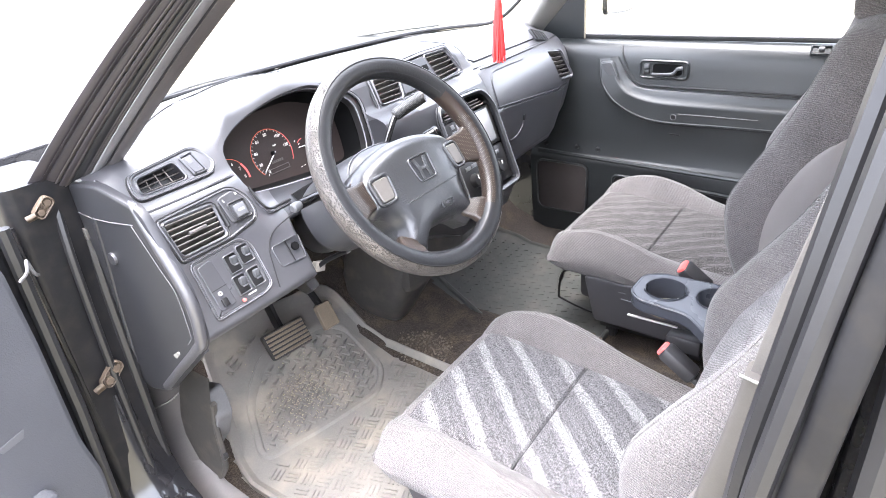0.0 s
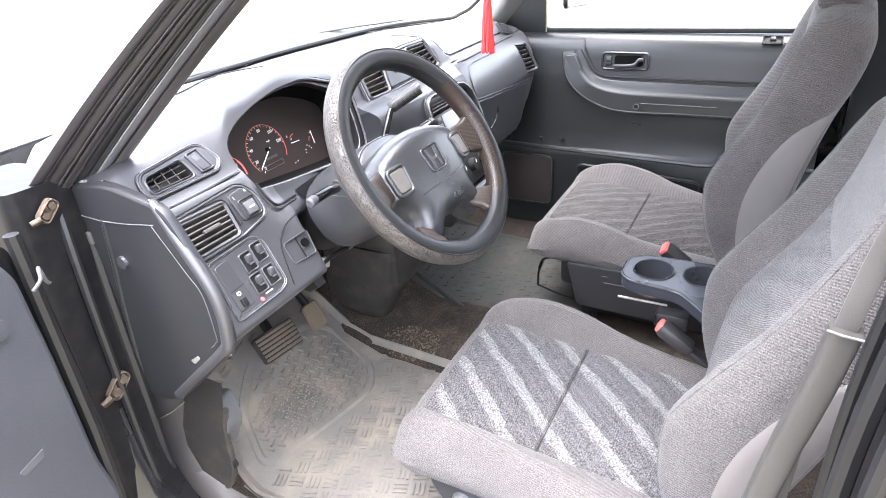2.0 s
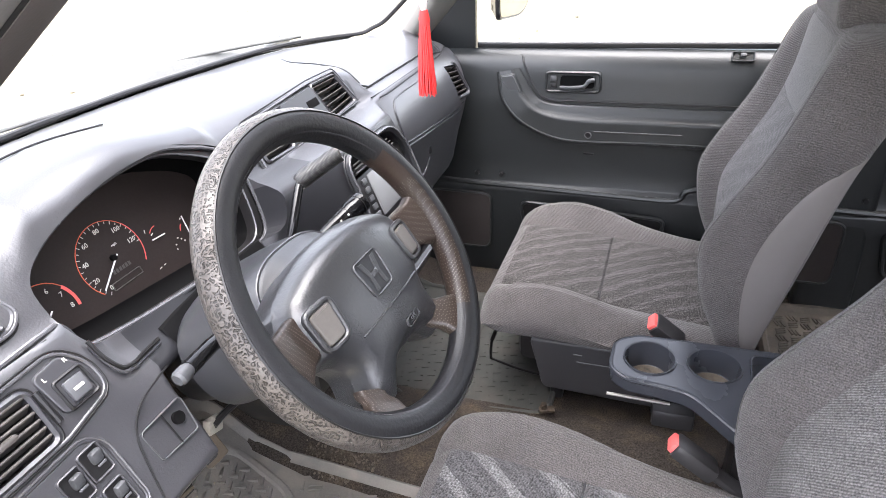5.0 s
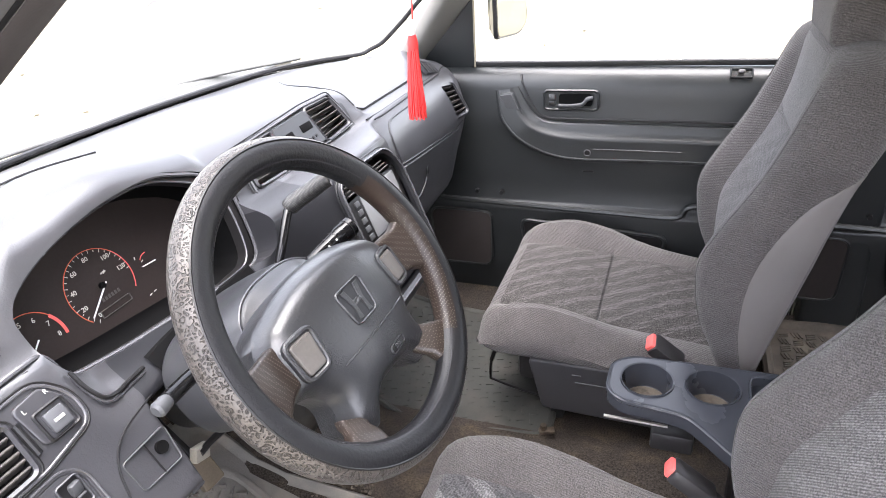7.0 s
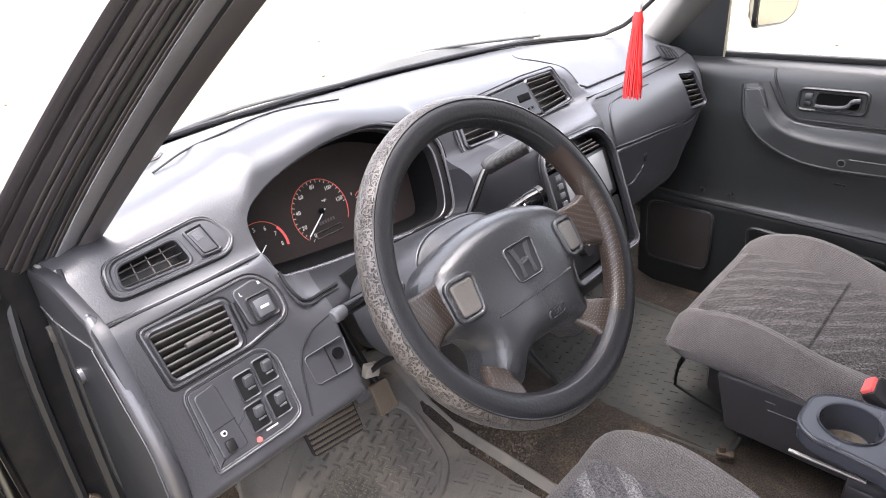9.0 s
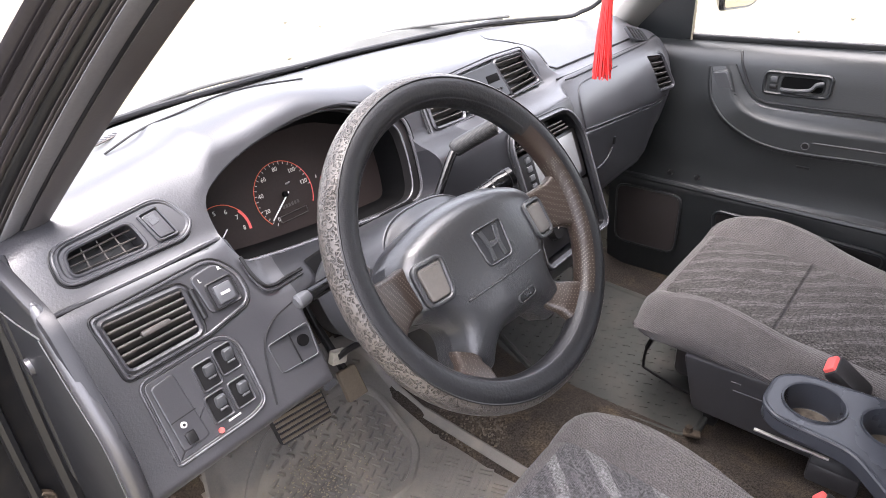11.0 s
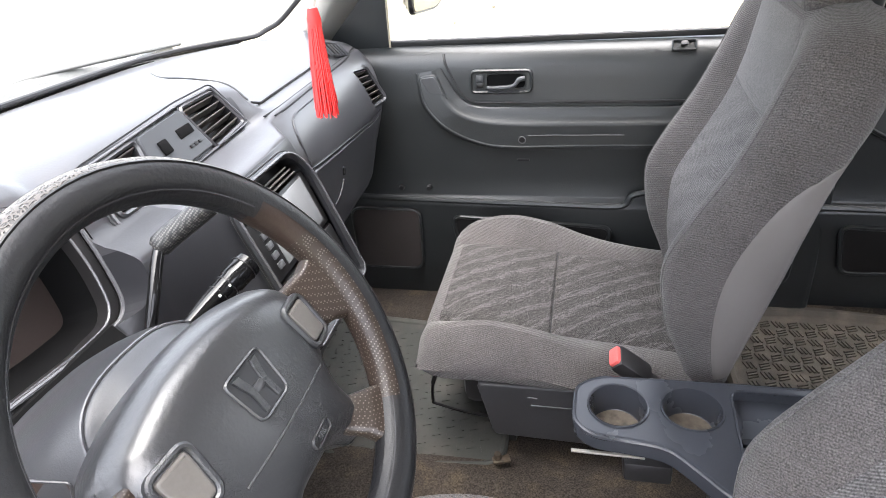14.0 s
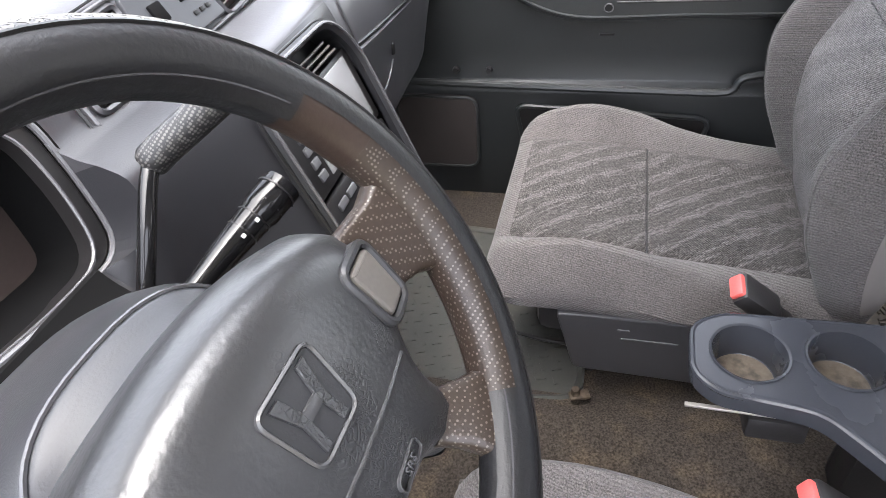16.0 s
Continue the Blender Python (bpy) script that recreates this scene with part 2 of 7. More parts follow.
def wrinkle(m, scale, strength, lo=0.42, hi=0.62):
    """Adds leathery wrinkles in patches: the borders of stretched, bent cells pressed in."""
    n, l = m.node_tree.nodes, m.node_tree.links
    b = n["Principled BSDF"]
    tc, nz, add, vo, tone, bp = n.new("ShaderNodeTexCoord"), n.new("ShaderNodeTexNoise"), n.new("ShaderNodeMixRGB"), n.new("ShaderNodeTexVoronoi"), n.new("ShaderNodeMapRange"), n.new("ShaderNodeBump")
    mp = n.new("ShaderNodeMapping")
    mp.inputs["Rotation"].default_value, mp.inputs["Scale"].default_value = (0.3, 0.4, 0.6), (1, 0.45, 0.8)
    nz.inputs["Scale"].default_value, nz.inputs["Detail"].default_value = scale * 0.35, 2
    add.inputs[0].default_value = 0.04
    vo.feature, vo.inputs["Scale"].default_value = "DISTANCE_TO_EDGE", scale
    tone.inputs["From Max"].default_value = 0.16
    patch, pt, mul = n.new("ShaderNodeTexNoise"), n.new("ShaderNodeMapRange"), n.new("ShaderNodeMath")
    patch.inputs["Scale"].default_value = 11
    pt.inputs["From Min"].default_value, pt.inputs["From Max"].default_value = lo, hi
    mul.operation = "MULTIPLY"
    l.new(tc.outputs["Object"], nz.inputs["Vector"])
    l.new(tc.outputs["Object"], patch.inputs["Vector"])
    l.new(tc.outputs["Object"], mp.inputs[0])
    l.new(mp.outputs[0], add.inputs[1])
    l.new(nz.outputs["Color"], add.inputs[2])
    l.new(add.outputs[0], vo.inputs["Vector"])
    l.new(vo.outputs["Distance"], tone.inputs["Value"])
    l.new(patch.outputs[0], pt.inputs["Value"])
    l.new(tone.outputs[0], mul.inputs[0])
    l.new(pt.outputs[0], mul.inputs[1])
    bp.inputs["Strength"].default_value, bp.inputs["Distance"].default_value = strength, 0.002
    l.new(mul.outputs[0], bp.inputs["Height"])
    if b.inputs["Normal"].links:
        l.new(b.inputs["Normal"].links[0].from_socket, bp.inputs["Normal"])
    l.new(bp.outputs[0], b.inputs["Normal"])
    return m


wrinkle(PADV, 190, 0.36, 0.53, 0.70)
wrinkle(LEATHER, 240, 0.05)
wrinkle(BROWN, 240, 0.08)
wrinkle(DASH, 140, 0.025, 0.5, 0.7)
COVER = contour(mat("embossed silver cover", (0.054, 0.048, 0.043), 0.29, grain=500, bump=0.1, vary=0.5, mottle=30), 270, 2.4)
PERF = dotted(mat("perforated brown leather", (0.025, 0.0176, 0.0136), 0.36, grain=300, bump=0.2, vary=0.4), 0.0029, 0.30, (0.090, 0.078, 0.068))
wavy(FABRIC, 92, 1.3, 0.15, 0.85, 0.86, 1.08, 0.45, (14, 52, 24), 2, 2)
wavy(INSERT, 130, 1.5, 0.2, 0.8, 0.72, 1.15, 0.5, (0, 0, 8), 2, 4)
wavy(INSERT_P, 120, 2, 0.2, 0.8, 0.68, 1.2, 0.5, (0, 0, -48), 3, 4)


def glass(name, tint=(0.93, 0.95, 0.94)):
    m = bpy.data.materials.new(name)
    m.use_nodes = True
    n, l = m.node_tree.nodes, m.node_tree.links
    tr, gl, mx = n.new("ShaderNodeBsdfTransparent"), n.new("ShaderNodeBsdfGlossy"), n.new("ShaderNodeMixShader")
    tr.inputs[0].default_value = (*tint, 1)
    gl.inputs["Roughness"].default_value = 0.02
    mx.inputs[0].default_value = 0.05
    l.new(tr.outputs[0], mx.inputs[1])
    l.new(gl.outputs[0], mx.inputs[2])
    l.new(mx.outputs[0], n["Material Output"].inputs[0])
    return m


GLASS = glass("window glass")
CAPGREY = mat("worn cap grey", (0.060, 0.062, 0.066), 0.4, bump=0.1, vary=0.3)
KNURL = dotted(mat("knurled black plastic", (0.010, 0.010, 0.0105), 0.35, grain=300, bump=0.2), 0.0026, 0.42, (0.062, 0.060, 0.057))
SATINDASH = mat("worn satin edge plastic", (0.060, 0.060, 0.065), 0.24, grain=500, bump=0.05, vary=0.15, spec=0.7)
PILLAR = mat("pillar trim plastic", (0.17, 0.166, 0.154), 0.45, grain=600, bump=0.1, vary=0.08)
EMBLEM = mat("grey badge plastic", (0.048, 0.049, 0.052), 0.22, bump=0.05)
HANDLE = mat("worn grey lever", (0.096, 0.096, 0.098), 0.35, bump=0.05)
DULL = mat("dull metal edge", (0.44, 0.42, 0.38), 0.4, metal=0.6, bump=0.1, vary=0.3)
# pale grey that paints the highlight along the pillar's door seal
STRIP = mat("pale seal highlight", (0.150, 0.146, 0.155), 0.36, grain=300, bump=0.05, vary=0.25)
PILLARMID = mat("dull painted pillar flange", (0.030, 0.027, 0.030), 0.30, grain=200, bump=0.05, vary=0.35)
ROCK = mat("brown clod", (0.34, 0.3, 0.24), 0.95, grain=30, bump=0.4)
SPEAKER = mat("speaker cloth", (0.036, 0.031, 0.030), 0.8, grain=900, bump=0.5, spec=0.1)
FLANK = mat("smooth flank vinyl", (0.165, 0.152, 0.145), 0.6, grain=600, bump=0.15, vary=0.1)
INSERT_B = mat("woven back panel", (0.150, 0.144, 0.142), 0.9, grain=600, bump=0.6, vary=0.25, sheen=0.06, spec=0.12)
TRAY = mat("tray plastic", (0.036, 0.039, 0.047), 0.25, grain=500, bump=0.1, vary=0.12)
MATP = mat("worn grey mat", (0.05, 0.0516, 0.047), 0.7, grain=250, bump=0.3, stain=(0.08, 0.076, 0.066), mottle=6)
MIRROR = mat("mirror silver", (0.62, 0.60, 0.56), 0.02, metal=1, bump=0, vary=0)

POST = mat("pillar cover plastic", (0.066, 0.062, 0.058), 0.40, grain=500, bump=0.1, vary=0.15)
DUST = mat("dried dirt", (0.15, 0.124, 0.096), 0.9, grain=200, bump=0.5, vary=0.4, stain=(0.06, 0.052, 0.044), mottle=40)
WORN = mat("worn tan pedal rubber", (0.150, 0.120, 0.086), 0.5, grain=300, bump=0.2, vary=0.4)
REARMAT = mat("brown dusty rear mat", (0.070, 0.060, 0.049), 0.7, grain=250, bump=0.4, vary=0.35, stain=(0.11, 0.092, 0.072), mottle=12)
TAN = mat("tan sun-bleached strip", (0.32, 0.28, 0.21), 0.6, grain=200, bump=0.1)
POSTIN = mat("pillar inner moulding", (0.075, 0.068, 0.068), 0.38, grain=500, bump=0.08, vary=0.2)
WIPER = mat("dusty wiper rubber", (0.125, 0.125, 0.120), 0.6, grain=200, bump=0.1)
SHROUD = mat("column shroud plastic", (0.028, 0.029, 0.032), 0.34, grain=600, bump=0.12, vary=0.15, spec=0.5)
CRUMB = mat("pale dry crumbs", (0.30, 0.26, 0.19), 0.9, bump=0.2, vary=0.3)
KICK = mat("scuffed kick plastic", (0.085, 0.085, 0.088), 0.42, grain=300, bump=0.15, vary=0.3)
# paler copy of the door vinyl: daylight on the open door, put into the colour
TRIM_LIT = mat("lit door vinyl", (0.056, 0.058, 0.065), 0.42, grain=420, bump=0.3, vary=0.2, spec=0.42)
SCUFF = mat("scuffed sill plastic", (0.060, 0.056, 0.055), 0.30, grain=300, bump=0.15, vary=0.4, stain=(0.07, 0.064, 0.060), spec=0.7)
BLACKPILE = mat("black carpet pile", (0.014, 0.013, 0.012), 0.95, grain=350, bump=1.0, vary=0.5, spec=0.1)
DUCT = mat("dusty black duct", (0.030, 0.028, 0.026), 0.6, grain=150, bump=0.2, vary=0.4, stain=(0.055, 0.048, 0.040), mottle=14)
# on the end cover the dark tone holds the shade beside the open door
ENDCAP = mat("dark badge and shaded end cover plastic", (0.019, 0.0195, 0.022), 0.36, grain=600, bump=0.1, vary=0.2, spec=0.4)
GLOSS = mat("glossy black plastic", (0.006, 0.006, 0.0065), 0.13, bump=0.0)
CLOCK = mat("clock panel plastic", (0.034, 0.036, 0.040), 0.34, grain=500, bump=0.05, vary=0.1)

for cloth, scale in ((FABRIC, 560), (VELOUR, 520), (INSERT_B, 380), (CARPET, 300)):
    speckle(cloth, cloth.node_tree.nodes["Principled BSDF"].inputs["Base Color"].links[0].from_socket, 0.52, 1.48, scale)
wavy(INSERT_B, 90, 2.0, 0.1, 0.9, 0.68, 1.2, 0.5, (38, 30, 30), 3, 5)
wavy(INSERT_B, 7, 2.5, 0.2, 0.8, 0.94, 1.06, 0, (20, 35, 50), 3, 2)


# ---- tools
def V(*a):
    return Vector(a)


def finish(bm, name, material, smooth=35):
    bmesh.ops.recalc_face_normals(bm, faces=bm.faces)
    me = bpy.data.meshes.new(name)
    bm.to_mesh(me)
    bm.free()
    me.polygons.foreach_set("use_smooth", [True] * len(me.polygons))
    me.set_sharp_from_angle(angle=radians(smooth))
    me.materials.append(material)
    return me


def part(name, bm, material, parent, label="", smooth=35):
    """Links a bmesh as one mesh object under a thing or a part."""
    ob = new(name, finish(bm, name, material, smooth))
    ob.parent = parent
    if parent is not None:
        ob.matrix_parent_inverse = Matrix.Identity(4)
    if label:
        ob["label"] = label
    return ob


def thing(name, label, category, group="", kind="", at=None):
    """An empty at the thing's base, whose parts are built round the world's origin and hung under it."""
    ob = new(name)
    ob.empty_display_size = 0.05
    return tagged(ob, label, category, group, kind)


def loft(rings, closed=True, caps=True, bm=None):
    """A skin through rings of points; closed: each ring closes on itself."""
    bm = bm or bmesh.new()
    vs = [[bm.verts.new(p) for p in r] for r in rings]
    n = len(rings[0])
    for a, b in zip(vs, vs[1:]):
        for i in range(n if closed else n - 1):
            j = (i + 1) % n
            bm.faces.new((a[i], a[j], b[j], b[i]))
    if caps and closed:
        bm.faces.new(vs[0])
        bm.faces.new(vs[-1])
    return bm


def rbox(sx, sy, sz, r=0.004, m=Matrix(), seg=2, bm=None):
    """A box with rounded edges, centred, placed by m."""
    b = bmesh.new()
    bmesh.ops.create_cube(b, size=1, matrix=Matrix.Diagonal((sx, sy, sz, 1)))
    if r:
        bmesh.ops.bevel(b, geom=b.edges[:], offset=min(r, 0.49 * min(sx, sy, sz)), segments=seg, affect="EDGES", profile=0.5)
    bmesh.ops.transform(b, matrix=m, verts=b.verts)
    if bm is None:
        return b
    return join(bm, b)


def join(bm, b):
    off = {}
    for v in b.verts:
        off[v] = bm.verts.new(v.co)
    for f in b.faces:
        bm.faces.new([off[v] for v in f.verts])
    b.free()
    return bm


def rpoly(corners, r, n=5):
    """A polygon of (u, v) corners with rounded corners. r: one radius or one for each corner."""
    out, k = [], len(corners)
    for i in range(k):
        p, a, b = Vector(corners[i]), Vector(corners[i - 1]), Vector(corners[(i + 1) % k])
        rr = r[i] if isinstance(r, (list, tuple)) else r
        da, db = (a - p), (b - p)
        rr = min(rr, 0.45 * da.length, 0.45 * db.length)
        pa, pb = p + da.normalized() * rr, p + db.normalized() * rr
        for j in range(n + 1):
            t = j / n
            out.append((1 - t) ** 2 * pa + 2 * t * (1 - t) * p + t * t * pb)
    return out


def inset(outline, d):
    """The outline shrunk by d (grown if negative)."""
    n = len(outline)
    area = sum(outline[i].x * outline[(i + 1) % n].y - outline[(i + 1) % n].x * outline[i].y for i in range(n))
    s = 1 if area > 0 else -1
    out = []
    for i in range(n):
        t = (outline[(i + 1) % n] - outline[i - 1])
        if t.length < 1e-9:
            t = Vector((1, 0))
        t.normalize()
        out.append(outline[i] + Vector((-t.y, t.x)) * d * s)
    return out


def ring3(outline, w, m):
    return [m @ V(p.x, p.y, w) for p in outline]


def plate(outline, w0, w1, m, r=0.002):
    """A slab with an outline in the u, v plane of m, from depth w0 to w1, with a rounded upper edge."""
    rings = [ring3(outline, w0, m), ring3(outline, w1 - r, m), ring3(inset(outline, r * 0.35), w1 - r * 0.3, m), ring3(inset(outline, r), w1, m), ring3(inset(outline, r + 0.0006), w1, m)]
    return loft(rings)


def bezel(outer, inner, h, depth, m, r=0.003, base=-0.004):
    """A raised frame between two outlines of as many points, with walls going down to the depth inside."""
    return loft([ring3(outer, base, m), ring3(outer, h - r, m), ring3(inset(outer, r), h, m), ring3(inset(inner, -r), h, m), ring3(inner, h - r, m), ring3(inner, -depth, m)], caps=False)


def tube(points, radius, n=10, closed=False, caps=True):
    """A round bar along points; radius: one, or one for each point."""
    pts = [Vector(p) for p in points]
    rings, up = [], None
    for i, p in enumerate(pts):
        a = pts[i - 1] if i or closed else p
        b = pts[(i + 1) % len(pts)] if i + 1 < len(pts) or closed else p
        t = (b - a).normalized()
        if up is None:
            up = t.orthogonal().normalized()
        up = (up - t * up.dot(t)).normalized()
        side = t.cross(up)
        rr = radius[i] if isinstance(radius, (list, tuple)) else radius
        rings.append([p + (up * math.cos(2 * math.pi * k / n) + side * math.sin(2 * math.pi * k / n)) * rr for k in range(n)])
    if closed:
        rings.append(rings[0])
    bm = loft(rings, caps=caps and not closed)
    if closed:
        bmesh.ops.remove_doubles(bm, verts=bm.verts, dist=1e-6)
    return bm


def smooth_path(points, n=8):
    """A Catmull-Rom curve through points."""
    p = [Vector(q) for q in points]
    p = [2 * p[0] - p[1]] + p + [2 * p[-1] - p[-2]]
    out = []
    for i in range(1, len(p) - 2):
        for j in range(n):
            t = j / n
            a, b, c, d = p[i - 1], p[i], p[i + 1], p[i + 2]
            out.append(0.5 * ((2 * b) + (c - a) * t + (2 * a - 5 * b + 4 * c - d) * t * t + (3 * b - a - 3 * c + d) * t ** 3))
    out.append(p[-2])
    return out


def interp(x, xs, ys):
    return float(np.interp(x, xs, ys))


def curve(x, xs, ys):
    """A smooth curve through the points xs, ys."""
    k = max(0, min(len(xs) - 2, next((i for i in range(len(xs) - 1) if x <= xs[i + 1]), len(xs) - 2)))

    def slope(i):
        a, b = max(0, i - 1), min(len(xs) - 1, i + 1)
        return (ys[b] - ys[a]) / (xs[b] - xs[a])

    h = xs[k + 1] - xs[k]
    t = max(0.0, min(1.0, (x - xs[k]) / h))
    return (2 * t ** 3 - 3 * t * t + 1) * ys[k] + (t ** 3 - 2 * t * t + t) * h * slope(k) + (-2 * t ** 3 + 3 * t * t) * ys[k + 1] + (t ** 3 - t * t) * h * slope(k + 1)


def plane(o, v, u=(1, 0, 0)):
    """A frame with origin o, u to the right, v up along the surface and w out of it."""
    u, v = Vector(u).normalized(), Vector(v)
    v = (v - u * v.dot(u)).normalized()
    w = u.cross(v)
    return Matrix(((u.x, v.x, w.x, o[0]), (u.y, v.y, w.y, o[1]), (u.z, v.z, w.z, o[2]), (0, 0, 0, 1)))


def carve(me, cutters):
    """The mesh less the cutters, closed bmeshes."""
    base = new("base", me)
    obs = []
    for c in cutters:
        bmesh.ops.recalc_face_normals(c, faces=c.faces)
        cm = bpy.data.meshes.new("cutter")
        c.to_mesh(cm)
        c.free()
        o = new("cutter", cm)
        obs.append(o)
        md = base.modifiers.new("cut", "BOOLEAN")
        md.operation, md.object, md.solver = "DIFFERENCE", o, "EXACT"
    dg = bpy.context.evaluated_depsgraph_get()
    got = bpy.data.meshes.new_from_object(base.evaluated_get(dg))
    for o in obs + [base]:
        bpy.data.objects.remove(o)
    return got


def text(body, size, material, m, parent, name="marking", depth=0.0003):
    """Printed characters, lying on the u, v plane of m, centred."""
    c = bpy.data.curves.new(name, "FONT")
    c.body, c.size, c.align_x, c.align_y, c.extrude = body, size, "CENTER", "CENTER", depth
    c.resolution_u = 2
    tmp = new("tmp", c)
    dg = bpy.context.evaluated_depsgraph_get()
    me = bpy.data.meshes.new_from_object(tmp.evaluated_get(dg))
    bpy.data.objects.remove(tmp)
    me.transform(m)
    me.materials.clear()
    me.materials.append(material)
    ob = new(name, me)
    ob.parent = parent
    return ob


# ---- shell
MID = 0.04          # the car's middle line
FLOOR = 0.47


def setting(name, bm, material, label, category="", smooth=35):
    return tagged(part(name, bm, material, None, "", smooth), label, category or name.split("_")[0], kind="structure")


def build_ground():
    bm = bmesh.new()
    n = 60
    grid = [[bm.verts.new(((i / n * 2 - 1) ** 3 * 600, (j / n * 2 - 1) ** 3 * 600, 0.05 * noise.noise(((i - n / 2) * 0.8, (j - n / 2) * 0.8, 0)) if 2 < abs(i - n / 2) else 0)) for j in range(n + 1)] for i in range(n + 1)]
    for i in range(n):
        for j in range(n):
            bm.faces.new((grid[i][j], grid[i + 1][j], grid[i + 1][j + 1], grid[i][j + 1]))
    setting("ground", bm, SAND, "pale dry sandy dirt ground in bright daylight", "ground")


def build_stones():
    rnd = random.Random(11)
    bm = bmesh.new()
    for k in range(50):
        a, d = rnd.uniform(-0.2, 2.0), rnd.uniform(3.2, 16)
        r = rnd.uniform(0.012, 0.032) * (0.6 + d / 9)
        b = bmesh.new()
        bmesh.ops.create_icosphere(b, subdivisions=1, radius=r)
        for v in b.verts:
            v.co = V(v.co.x * rnd.uniform(0.7, 1.3), v.co.y * rnd.uniform(0.7, 1.3), v.co.z * rnd.uniform(0.4, 0.8))
        bmesh.ops.translate(b, vec=(d * math.sin(a), d * math.cos(a), 0.01), verts=b.verts)
        join(bm, b)
    tagged(part("stones", bm, ROCK, None), "scattered stones and clods on the dirt ground", "stones", kind="stuff")


def build_floor():
    prof = [(-1.7, FLOOR + 0.02), (-0.55, FLOOR + 0.02), (-0.3, FLOOR), (0.55, FLOOR), (0.68, FLOOR + 0.05), (0.85, FLOOR + 0.22), (0.95, FLOOR + 0.36), (0.98, 0.95)]
    xs = [-0.70, -0.6, -0.16, -0.06, 0.14, 0.24, 0.70, 0.78]
    up = [0.03, 0.0, 0.0, 0.035, 0.035, 0.0, 0.0, 0.03]
    rings = [[V(x, y, z + (u if y < 0.7 else 0)) for x, u in zip(xs, up)] for y, z in prof]
    bm = loft(rings, closed=False)
    setting("floor", bm, CARPET, "grey brown dirty carpet on the car floor", "floor")
    bm = loft([[V(x, y, z - 0.06) for x in xs] for y, z in prof], closed=False)
    setting("underbody", bm, PAINT, "black underside of the car floor", "underbody")


def build_roof():
    rings = []
    for y, z in [(0.20, 1.60), (0.05, 1.66), (-0.4, 1.70), (-1.0, 1.70), (-1.75, 1.66)]:
        rings.append([V(MID + x, y, z - 0.10 * abs(x / 0.62) ** 3) for x in (-0.62, -0.5, -0.3, 0, 0.3, 0.5, 0.62)])
    bm = loft(rings, closed=False)
    setting("ceiling", bm, LINER, "light grey cloth headliner under the roof", "ceiling")
    bm = loft([[p + V(0, 0, 0.04) for p in r] for r in rings], closed=False)
    setting("roof", bm, PAINT, "black painted steel roof of the car", "roof")


def bar(points, w, d, r=0.006, u=(1, 0, 0)):
    """A flat bar with rounded edges swept along points: w wide along u, d deep."""
    pts = [Vector(p) for p in points]
    rings = []
    for i, p in enumerate(pts):
        t = (pts[min(i + 1, len(pts) - 1)] - pts[max(i - 1, 0)]).normalized()
        uu = Vector(u)
        uu = (uu - t * uu.dot(t)).normalized()
        v = t.cross(uu)
        ol = rpoly([(-w / 2, -d / 2), (w / 2, -d / 2), (w / 2, d / 2), (-w / 2, d / 2)], r, 3)
        rings.append([p + uu * q.x + v * q.y for q in ol])
    return loft(rings)


